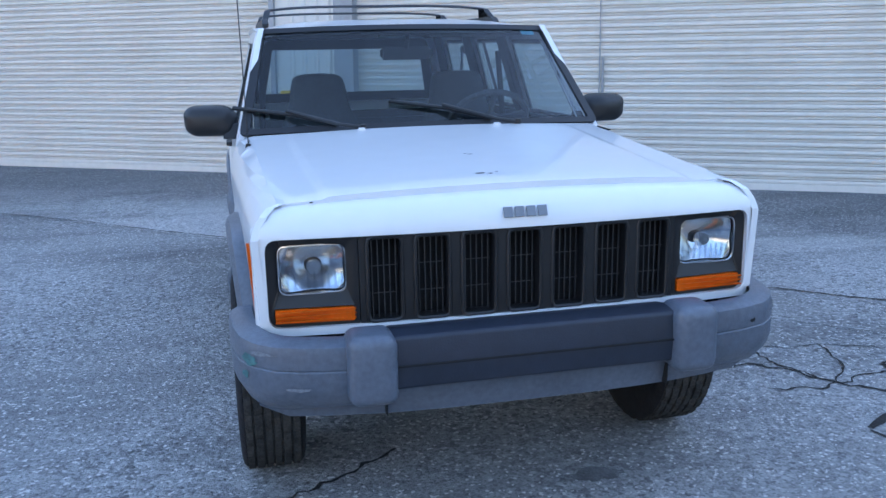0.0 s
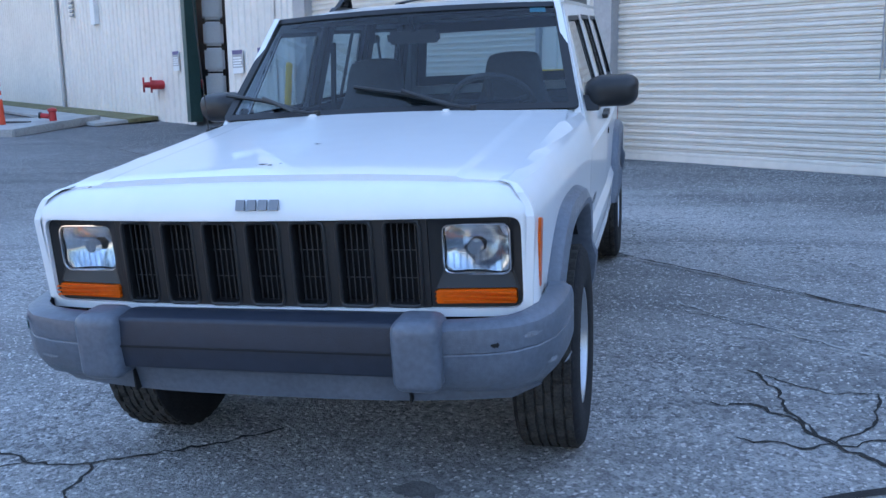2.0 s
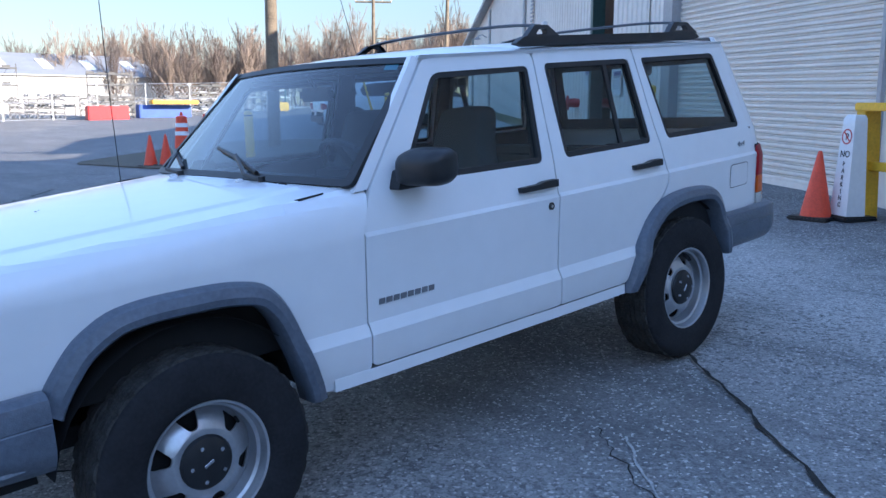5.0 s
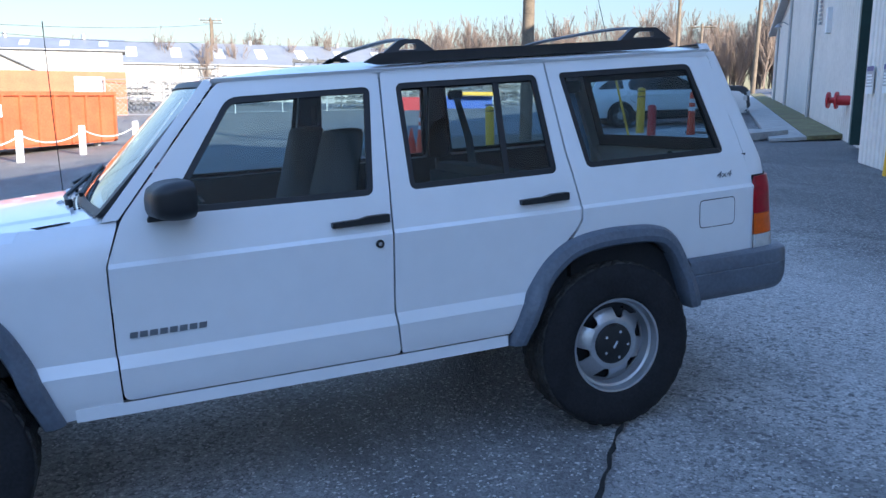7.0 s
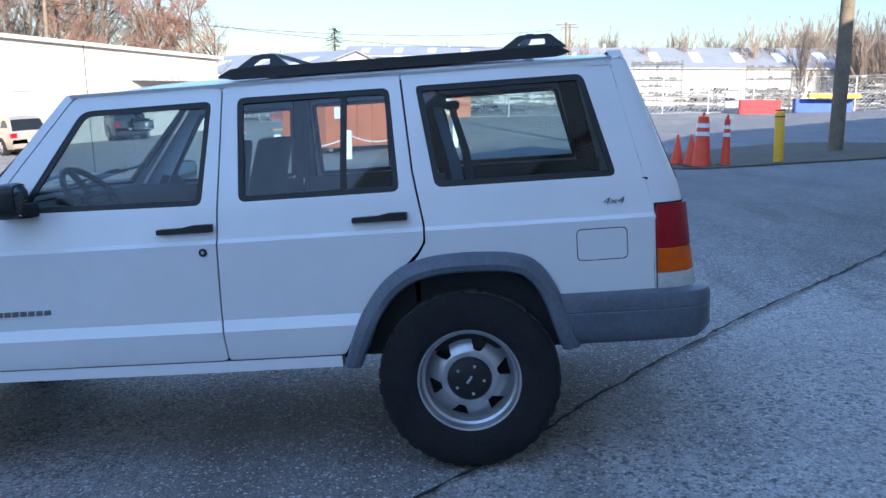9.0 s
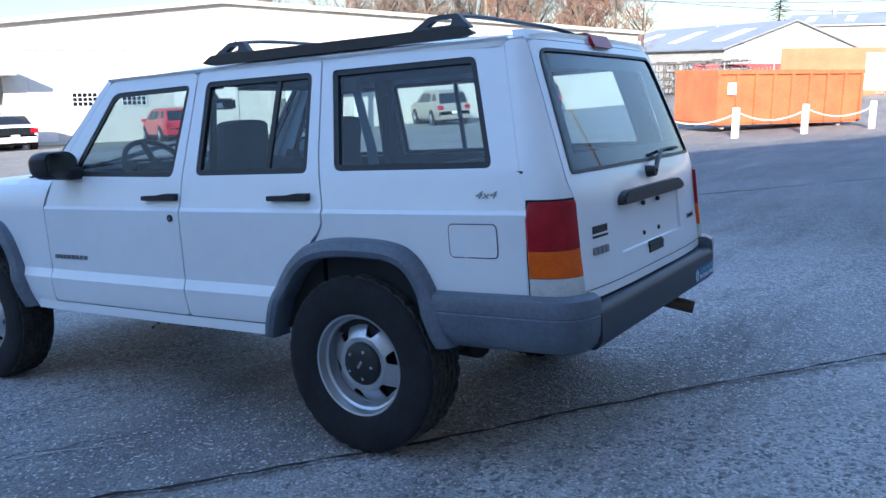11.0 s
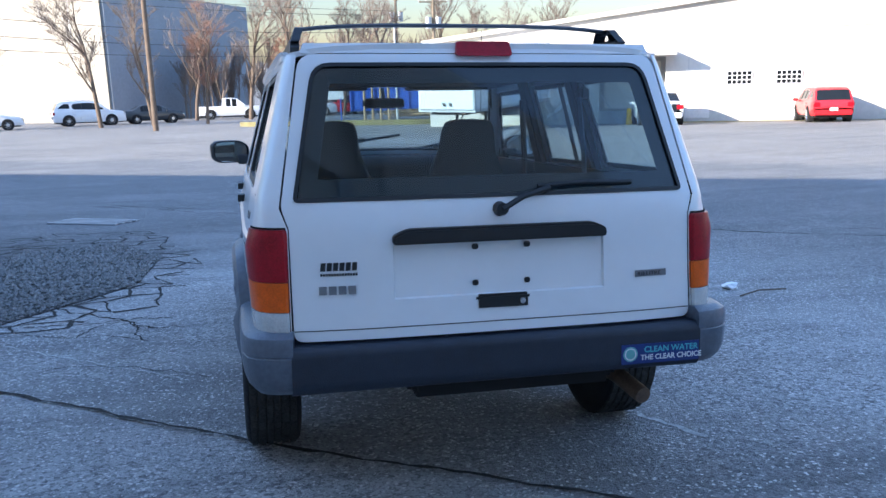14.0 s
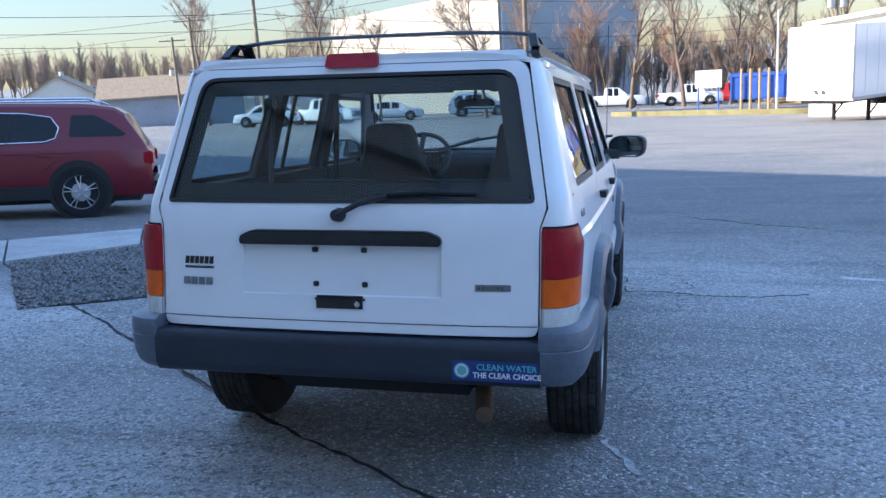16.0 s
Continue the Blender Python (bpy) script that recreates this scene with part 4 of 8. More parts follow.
part("gate_seam", bend(flat([(-0.674, 0.664), (0.674, 0.664), (0.674, 0.667), (-0.674, 0.667)], cuts_u=span(-0.6, 0.6, 10)), lambda x, z: (x, gate_f(x, z)[1] + 0.0015, z)), M["gap"], tg)
# rear corner pillars between tailgate and flank
def corner(t, z):
    a_, b_ = Vector(gate_f(0.705 if z > 1.05 else 0.682, z)), Vector(side(2.012 if z < 0.985 else 2.012 - (z - 0.985) * 0.225, z))
    xg = lerp_table([(0.6, 0.682), (0.985, 0.682), (1.05, 0.706), (1.535, 0.624), (1.56, 0.61)], z)
    a_ = Vector(gate_f(xg, z))
    c = Vector((b_.x - 0.004, a_.y - 0.012, z))
    return (1 - t) ** 2 * a_ + 2 * t * (1 - t) * c + t * t * b_


bm = flat([(0, 0.60), (1, 0.60), (1, 1.534), (0, 1.534)], cuts_u=span(0.125, 0.875, 6), cuts_v=[0.66, 0.75, 0.80, 0.85, 0.88, 0.93, 0.942, 0.957, 0.97, 0.985, 1.0, 1.015, 1.03, 1.05, 1.09, 1.15, 1.25, 1.35, 1.45, 1.5])
both("rear_corner_pillar", bend(bm, corner), M["paint"])


def lens(t, z):
    p = corner(t, z)
    return Vector(p) + Vector((0.010, 0.012, 0))


for nm, z0, z1, ml, lb in (("tail_light_red", 0.822, 0.985, "red_lens", "red tail light lens"), ("tail_light_amber", 0.728, 0.820, "amber_lens", "amber tail light lens"), ("reverse_light", 0.662, 0.726, "clear_lens", "clear reversing light lens")):
    bm = flat(round_poly([(0.02, z0), (0.985, z0), (0.985, z1), (0.02, z1)], [0, 0, 0.03 if z1 > 0.9 else 0, 0.03 if z1 > 0.9 else 0]), cuts_u=span(0.15, 0.85, 6), cuts_v=span(z0 + 0.01, z1 - 0.01, 3))
    both(nm, bend(bm, lens, lambda co: (-0.012 if co.x > 0 else 0.012, -0.012, 0)), M[ml], lb)
bm = flat([(0.0, 0.655), (0.995, 0.655), (0.995, 0.992), (0.0, 0.992)], cuts_u=span(0.15, 0.85, 6), cuts_v=[0.8])
both("tail_light_housing", bend(bm, lambda t, z: Vector(corner(t, z)) + Vector((0.004, 0.004, 0))), M["gap"])

part("roof_rear_edge", bend(flat([(-0.612, 1.538), (0.612, 1.538), (0.60, 1.572), (-0.60, 1.572)], cuts_u=span(-0.5, 0.5, 8)), lambda x, z: (x, gate_f(x, z)[1] - 0.002, z), (0, -0.05, 0)), M["paint"], main_car)


# ---- car: glass, rubber, small parts ----
def ring_on(name, outline, width, f, material, parent, depth=None, cu=(), cv=(), lift=(0, 0, 0)):
    bm_ = bmesh.new()
    inner = inset(outline, width)
    n_ = len(outline)
    va, vb = [bm_.verts.new((*p, 0)) for p in outline], [bm_.verts.new((*p, 0)) for p in inner]
    for k in range(n_):
        bm_.faces.new((va[k], va[(k + 1) % n_], vb[(k + 1) % n_], vb[k]))
    for axis, cuts in ((0, cu), (1, cv)):
        for c in cuts:
            co, no = [0, 0, 0], [0, 0, 0]
            co[axis], no[axis] = c, 1
            bmesh.ops.bisect_plane(bm_, geom=bm_.verts[:] + bm_.edges[:] + bm_.faces[:], dist=1e-5, plane_co=co, plane_no=no)
    L_ = Vector(lift)
    return part(name, bend(bm_, lambda u, v: Vector(f(u, v)) + L_, depth), material, parent)


def side_window(name, outline, parents, divider=None):
    """A flank window: rubber frame and pane, on both sides."""
    for sx, door in zip((1, -1), parents):
        f = lambda y, z, o=0.0: (sx * (side(y, z)[0] + o), y, z)
        ring_on("window_rubber", outline, 0.022, lambda y, z: f(y, z, -0.004), M["trim"], door, (-0.012 * sx, 0, 0), cv=[1.2, 1.3, 1.4])
        pane = part("window_pane", bend(flat(inset(outline, 0.018), cuts_v=[1.2, 1.3, 1.4]), lambda y, z: f(y, z, -0.014)), M["pane"], door)
        pane.visible_shadow = False
        if divider:
            (y0, z0), (y1, z1) = divider
            bm_ = flat([(y0 - 0.012, z0), (y0 + 0.012, z0), (y1 + 0.012, z1), (y1 - 0.012, z1)])
            part("window_divider", bend(bm_, lambda y, z: f(y, z, -0.008), (-0.012 * sx, 0, 0)), M["trim"], door)


side_window("front_window", FW, FDOORS)
side_window("rear_window", RW, RDOORS, ((0.852, 1.11), (0.868, 1.475)))
side_window("quarter_window", QW, (main_car, main_car))


def ws(u, v, o=0.0):
    return (u * (0.785 - 0.113 * v), -0.645 + 0.425 * v - 0.085 * (1 - u * u) * (1 - 0.25 * v) - o, 1.113 + 0.425 * v + 0.014 * (1 - u * u) + 0.6 * o)


WSO = round_poly([(-1, 0), (1, 0), (1, 1), (-1, 1)], 0.05)
cu, cv = span(-0.9, 0.9, 12), span(0.1, 0.9, 6)
ring_on("windscreen_rubber", WSO, 0.05, lambda u, v: ws(u, v, 0.004), M["trim"], main_car, (0, 0.015, -0.01), cu, cv)
pane = part("windscreen", bend(flat(inset(WSO, 0.03), cuts_u=cu, cuts_v=cv), ws), M["ws_pane"], main_car)
pane.visible_shadow = False
bm = bend(flat([(0.80, 0.905), (0.90, 0.905), (0.895, 0.955), (0.80, 0.955)]), lambda u, v: ws(u, v, -0.003))
part("windscreen_sticker", bm, mat("teal_sticker", (0.05, 0.35, 0.42), 0.5), main_car, "small teal sticker")
ring_on("rear_window_rubber", GW, 0.012, lambda x, z: gate_f(x, z), M["trim"], tg, (0, -0.015, 0), span(-0.6, 0.6, 6), [1.2, 1.35], (0, 0.004, 0.001))
ring_on("rear_window_border", inset(GW, 0.006), 0.062, lambda x, z: gate_f(x, z), M["trim"], tg, None, span(-0.6, 0.6, 6), [1.2, 1.35], (0, -0.006, 0))
pane = part("rear_window", bend(flat(inset(GW, 0.01), cuts_u=span(-0.5, 0.5, 6), cuts_v=[1.2, 1.35]), lambda x, z: Vector(gate_f(x, z)) + Vector((0, -0.004, 0))), M["pane"], tg)
pane.visible_shadow = False

# door handles, locks, mirrors
for y0, y1, doors in ((0.130, 0.346, FDOORS), (0.884, 1.093, RDOORS)):
    for sx, door in zip((1, -1), doors):
        x = side((y0 + y1) / 2, 1.0)[0]
        bm = prism(round_poly([(y0, 0.988), (y1, 0.988), (y1, 1.018), (y0 + 0.14, 1.018), (y0 + 0.10, 1.010), (y0, 1.008)], 0.004), x - 0.012, x + 0.026, "X")
        bmesh.ops.bevel(bm, geom=bm.edges[:], offset=0.004, segments=2, affect="EDGES", clamp_overlap=True)
        if sx < 0:
            bm = mirror_x(bm)
        part("door_handle", bm, M["plastic"], door, "black plastic door handle")
for sx, door in zip((1, -1), FDOORS):
    x = side(0.302, 0.911)[0]
    lk = part("door_lock", rod((sx * (x - 0.006), 0.302, 0.911), (sx * (x + 0.005), 0.302, 0.911), 0.016, seg=20), M["plastic"], door)
    part("keyway", rod((sx * (x + 0.004), 0.302, 0.911), (sx * (x + 0.007), 0.302, 0.911), 0.007, seg=14), M["chrome"], lk)
    bm = bmesh.new()
    pr = round_poly([(-0.115, -0.055), (0.06, -0.058), (0.10, -0.03), (0.105, 0.05), (0.075, 0.072), (-0.06, 0.075), (-0.115, 0.045)], 0.03)
    rows = []
    for dy, k in ((0.045, 0.94), (0.03, 1.0), (-0.01, 1.0), (-0.045, 0.93), (-0.072, 0.74), (-0.085, 0.42)):
        rows.append([bm.verts.new((0.965 + p[0] * k, -0.485 + dy, 1.15 + p[1] * k)) for p in pr])
    for p, q in zip(rows, rows[1:]):
        for k in range(len(pr)):
            bm.faces.new((p[k], p[(k + 1) % len(pr)], q[(k + 1) % len(pr)], q[k]))
    bm.faces.new(rows[0])
    bm.faces.new(rows[-1])
    bmesh.ops.recalc_face_normals(bm, faces=bm.faces)
    gl = bmesh.new()
    gl.faces.new([gl.verts.new((0.965 + p[0] * 0.86, -0.437, 1.15 + p[1] * 0.86)) for p in pr])
    arm = prism(round_poly([(-0.555, 1.085), (-0.40, 1.085), (-0.42, 1.14), (-0.52, 1.15)], 0.01), 0.785, 0.86, "X")
    turn = Matrix.Translation((0.905, -0.40, 0)) @ Matrix.Rotation(radians(14), 4, "Z") @ Matrix.Translation((-0.965, 0.485, 0))
    placed(bm, turn)
    placed(gl, turn)
    placed(arm, Matrix.Translation((-0.01, 0.06, 0)))
    if sx < 0:
        bm, gl, arm = mirror_x(bm), mirror_x(gl), mirror_x(arm)
    mr = part("door_mirror", bm, M["plastic"], door, "black plastic door mirror")
    part("mirror_arm", arm, M["plastic"], door)
    part("mirror_glass", gl, M["mirror"], door)
# fuel flap: a thin dark outline with the painted flap in it
FO = round_poly([(1.722, 0.790), (1.913, 0.790), (1.913, 0.912), (1.722, 0.912)], 0.022)
ring_on("fuel_flap_gap", FO, 0.0035, lambda y, z: (side(y, z)[0] + 0.0015, y, z), M["gap"], main_car)
part("fuel_flap", bend(flat(inset(FO, 0.0035)), lambda y, z: (side(y, z)[0] + 0.0022, y, z)), M["paint"], main_car)


# maker's marks as plain blocks
def on_gate(bm_, oy):
    for v in bm_.verts:
        v.co.y = gate_f(v.co.x, v.co.z)[1] + (v.co.y - oy) + 0.001
    return bm_


def block_word(n, length, h, m, material, name, label, slant=0.0, thick=0.003):
    st = length / n
    for k in range(n):
        bm_ = bmesh.new()
        pts_ = [(k * st, 0), (k * st + st * 0.78, 0), (k * st + st * 0.78 + slant, h), (k * st + slant, h)]
        va = [bm_.verts.new((p[0], p[1], 0)) for p in pts_]
        vb = [bm_.verts.new((p[0], p[1], thick)) for p in pts_]
        bm_.faces.new(vb)
        for j in range(4):
            bm_.faces.new((va[j], va[(j + 1) % 4], vb[(j + 1) % 4], vb[j]))
        bmesh.ops.recalc_face_normals(bm_, faces=bm_.faces)
        placed(bm_, m)
        if m.translation.y > 2:
            on_gate(bm_, m.translation.y)
        part(name, bm_, material, main_car, label if k == 0 else "")


def axes(o, ux, uy):
    """A pose with its x and y axes along the two directions."""
    ux, uy = Vector(ux).normalized(), Vector(uy).normalized()
    uz = ux.cross(uy)
    return Matrix(((ux.x, uy.x, uz.x, o[0]), (ux.y, uy.y, uz.y, o[1]), (ux.z, uy.z, uz.z, o[2]), (0, 0, 0, 1)))


block_word(4, 0.137, 0.030, axes((-0.066, -1.966, 0.980), (1, 0, 0), (0, 0.42, 1)), M["grey_badge"], "hood_badge", "small grey badge", 0, 0.006)
block_word(4, 0.122, 0.026, axes((0.594, 2.168, 0.778), (-1, 0, 0), (0, 0, 1)), M["grey_badge"], "tailgate_badge", "small grey badge", 0, 0.004)
xs = side(-0.46, 0.705)[0] + 0.001
block_word(8, 0.262, 0.020, axes((xs, -0.597, 0.696), (0, 1, 0), (0, 0, 1)), M["grey_badge"], "door_badge", "slim grey door badge", 0.003)
block_word(8, 0.262, 0.020, axes((-xs, -0.335, 0.696), (0, -1, 0), (0, 0, 1)), M["grey_badge"], "door_badge", "slim grey door badge", 0.003)
block_word(6, 0.118, 0.026, axes((0.588, 2.168, 0.852), (-1, 0, 0), (0, 0, 1)), M["black"], "dealer_mark", "black dealer lettering", 0.003, 0.0015)
block_word(14, 0.118, 0.008, axes((0.588, 2.169, 0.836), (-1, 0, 0), (0, 0, 1)), M["black"], "dealer_mark", "black dealer lettering", 0, 0.0015)
for sx in (1, -1):
    x = side(1.86, 1.0)[0] - 0.002
    bm = placed(text_bm("4x4", 0.036, 0.002, sx=1.5, shear=0.25), axes((0, 1.825 if sx > 0 else 1.915, 0.998), (0, sx, 0), (0, 0, 1)))
    for v in bm.verts:
        v.co.x += sx * (side(v.co.y, v.co.z)[0] + 0.001)
    part("four_wheel_drive_mark", bm, M["grey_badge"], main_car)
lb = part("engine_badge", on_gate(placed(box(0, 0, 0, 0.118, 0.022, 0.003, bevel=0.001), axes((-0.470, 2.170, 0.780), (-1, 0, 0), (0, 0, 1))), 2.17), M["grey_badge"], main_car)
part("engine_badge_letters", on_gate(placed(text_bm("4.0 LITRE", 0.0175, 0.001, sx=1.3), axes((-0.477, 2.1735, 0.785), (-1, 0, 0), (0, 0, 1))), 2.17), M["black"], lb)
st = part("bumper_sticker", placed(box(0, 0, 0, 0.285, 0.068, 0.001), axes((-0.400, 2.2365, 0.492), (-1, 0, 0), (0, 0, 1))), mat("blue_sticker", (0.015, 0.035, 0.17), 0.4, var=0.15), main_car, "blue bumper sticker")
part("sticker_line", placed(text_bm("CLEAN WATER", 0.029, 0.0004, sx=1.0, offset=0.0004), axes((-0.482, 2.2378, 0.530), (-1, 0, 0), (0, 0, 1))), mat("sticker_cyan", (0.10, 0.50, 0.55), 0.5), st)
part("sticker_line", placed(text_bm("THE CLEAR CHOICE", 0.0255, 0.0004, sx=0.97, offset=0.0006), axes((-0.470, 2.2378, 0.504), (-1, 0, 0), (0, 0, 1))), M["white"], st)
part("sticker_roundel", placed(lathe([(0.0, 0.0012), (0.026, 0.0012), (0.027, 0.0)], 24, "Z"), axes((-0.433, 2.2365, 0.526), (-1, 0, 0), (0, 0, 1))), mat("sticker_teal", (0.15, 0.42, 0.42), 0.5), st)
part("sticker_roundel_ring", placed(lathe([(0.017, 0.0016), (0.021, 0.0016)], 24, "Z"), axes((-0.433, 2.2365, 0.526), (-1, 0, 0), (0, 0, 1))), M["white"], st)

# tailgate fittings
bm = prism(round_poly([(-0.36, 0.928), (0.36, 0.928), (0.358, 0.958), (0.31, 0.978), (-0.31, 0.978), (-0.358, 0.958)], 0.014), 2.165, 2.205, "Y")
bmesh.ops.bevel(bm, geom=[e for e in bm.edges if e.calc_face_angle(0) > 0.8], offset=0.008, segments=2, affect="EDGES", clamp_overlap=True)
part("tailgate_handle", bm, M["plastic"], tg, "black tailgate grab bar")
lk = part("tailgate_latch", box(-0.092, 2.17, 0.702, 0.090, 2.200, 0.754, bevel=0.008), M["plastic"], tg, "black tailgate latch")
part("latch_lock", rod((-0.066, 2.198, 0.728), (-0.066, 2.204, 0.728), 0.010, seg=14), M["chrome"], lk)
for x in (-0.088, 0.088):
    for z in (0.791, 0.910):
        part("plate_bolt", box(x - 0.010, 2.168, z - 0.009, x + 0.010, 2.182, z + 0.009, bevel=0.003), M["plastic"], tg)
part("brake_light", bend(flat(round_poly([(-0.098, 1.528), (0.098, 1.528), (0.093, 1.578), (-0.093, 1.578)], 0.012)), lambda x, z: (x, lerp_table(RY, z) + 0.016 + (1.553 - z) * 0.1, z), (0, -0.05, 0)), M["red_lens"], main_car, "dark red high brake light")
wb = part("rear_wiper_hub", rod((0, 2.15, 1.027), (0, 2.20, 1.030), 0.026, 0.020, seg=18), M["plastic"], tg)
part("rear_wiper_arm", tube([(0, 2.198, 1.030), (-0.075, 2.182, 1.068), (-0.17, 2.165, 1.092)], 0.010), M["plastic"], wb)
part("rear_wiper_blade", tube([(-0.13, 2.16, 1.098), (-0.30, 2.150, 1.106), (-0.47, 2.138, 1.100)], 0.007), M["plastic"], wb)

# wipers, washer jets, aerial
for px, tip, hub_ in ((0.10, None, 0.36), (-0.50, None, -0.28)):
    a0 = ws(hub_ / 0.757, 0.0, 0.02)
    ar = part("wiper_arm", tube([(a0[0], a0[1] - 0.02, a0[2] + 0.0), (a0[0] - 0.06 * 1.6, a0[1] - 0.035, a0[2] + 0.018), ws((hub_ - 0.30) / 0.757, 0.17, 0.024)], 0.0085), M["plastic"], main_car)
    part("wiper_blade", tube([ws((hub_ - 0.10) / 0.757, 0.05, 0.012), ws((hub_ - 0.30) / 0.757, 0.155, 0.014), ws((hub_ - 0.52) / 0.757, 0.235, 0.012)], 0.009), M["plastic"], ar)
    part("wiper_pivot", rod((a0[0], a0[1] - 0.02, a0[2] - 0.03), (a0[0], a0[1] - 0.02, a0[2] + 0.014), 0.014, seg=12), M["plastic"], ar)
for x in (0.27, -0.30):
    part("washer_jet", box(x - 0.018, -0.80, hood_z(x, -0.79) - 0.004, x + 0.018, -0.772, hood_z(x, -0.79) + 0.012, bevel=0.006), M["white"], main_car)
an = part("aerial_base", rod((-0.755, -0.84, 1.04), (-0.752, -0.84, 1.10), 0.016, 0.010, seg=12), M["plastic"], main_car)
part("aerial", tube([(-0.752, -0.84, 1.10), (-0.755, -0.835, 1.45), (-0.76, -0.82, 1.91)], 0.0022, 6), M["trim"], an)
# chipped paint and scuffs
for x, y, w, h in ((-0.075, -1.748, 0.022, 0.008), (-0.045, -1.760, 0.010, 0.007), (-0.02, -1.74, 0.007, 0.004), (-0.02, -1.43, 0.012, 0.006), (-0.035, -1.415, 0.006, 0.004), (-0.60, -1.87, 0.008, 0.006), (-0.48, -1.86, 0.006, 0.005)):
    pts3 = [(x + w * math.cos(a) * (0.7 + 0.3 * math.sin(3 * a)), y + h * math.sin(a)) for a in span(0, 5.6, 8)]
    bm = bmesh.new()
    bm.faces.new([bm.verts.new((p[0], p[1], hood_z(*p) + 0.0012)) for p in pts3])
    part("paint_chip", bm, M["gap"], main_car)
both("hood_vent", bend(flat(round_poly([(-0.735, 1.075), (-0.725, 1.062), (-0.80, 1.0675), (-0.86, 1.078)], 0.003)), lambda y, z: (0.745 - 0.09 * (y + 0.735), y, ztop(y) + 0.004 - (0.02 if z < 1.07 else 0))), M["gap"])

# roof rack
for sx in (1, -1):
    rl = part("roof_rail", prism(round_poly([(0.36, 1.575), (0.42, 1.605), (1.70, 1.603), (1.752, 1.575), (1.70, 1.562), (0.42, 1.562)], 0.01), sx * 0.615 - 0.016, sx * 0.615 + 0.016, "X"), M["plastic"], main_car, "black roof rail")
    for y0, y1, d in ((0.425, 0.66, 1), (1.47, 1.74, 1)):
        bm = flat(round_poly([(y0, 1.595), (y0 + 0.085, 1.652), (y1 - 0.065, 1.652), (y1 - 0.03, 1.62), (y1, 1.595)], 0.012), [round_poly([(y0 + 0.075, 1.612), (y0 + 0.11, 1.636), (y1 - 0.085, 1.636), (y1 - 0.085, 1.612)], 0.008)])
        part("rack_tower", bend(bm, lambda y, z: (sx * (0.63 - (z - 1.59) * 0.35), y, z), (-0.03 * sx, 0, 0)), M["plastic"], rl)
for y in (0.545, 1.60):
    bm = bmesh.new()
    rows = []
    for k in range(17):
        u = -1 + k / 8
        z = 1.648 + 0.020 * (1 - u ** 4)
        rows.append([bm.verts.new((u * 0.60, y + dy, z + dz)) for dy, dz in ((-0.022, 0), (-0.012, 0.007), (0.012, 0.007), (0.022, 0), (0.012, -0.006), (-0.012, -0.006))])
    for p, q in zip(rows, rows[1:]):
        for k in range(6):
            bm.faces.new((p[k], p[(k + 1) % 6], q[(k + 1) % 6], q[k]))
    bmesh.ops.recalc_face_normals(bm, faces=bm.faces)
    part("roof_cross_bar", bm, M["plastic"], main_car, "slim black roof cross bar")

# wheels
def disc_x(r):
    return lerp_table([(0.0, 0.062), (0.088, 0.060), (0.105, 0.064), (0.14, 0.045), (0.160, 0.022), (0.172, 0.012)], r)


def tyre_bm():
    prof = [(0.198, -0.088), (0.205, -0.098), (0.23, -0.106), (0.27, -0.110), (0.308, -0.108), (0.332, -0.103), (0.345, -0.092)]
    ribs = [(-0.088, -0.064), (-0.058, -0.031), (-0.025, -0.003), (0.003, 0.025), (0.031, 0.058), (0.064, 0.088)]
    tread = []
    for a_, b_ in ribs:
        tread += [(0.344, a_), (0.3525, a_ + 0.0015), (0.3525, b_ - 0.0015), (0.344, b_)]
    full = prof + tread + [(r, -h) for r, h in reversed(prof)]
    seg = 132
    b_ = lathe(full, seg)
    b_.verts.ensure_lookup_table()
    for k, v in enumerate(b_.verts):
        j, s = divmod(k, seg)
        h = full[j][1]
        if 0.343 <= full[j][0]:
            rib = next((n_ for n_, (p, q) in enumerate(ribs) if p - 1e-6 <= h <= q + 1e-6), 0)
            cut = (s + rib * 2 + (1 if h > 0 else 0)) % (4 if rib in (0, 5) else 6) == 0
            if cut:
                f = 0.343 / full[j][0]
                v.co.y, v.co.z = v.co.y * f, v.co.z * f
    return b_


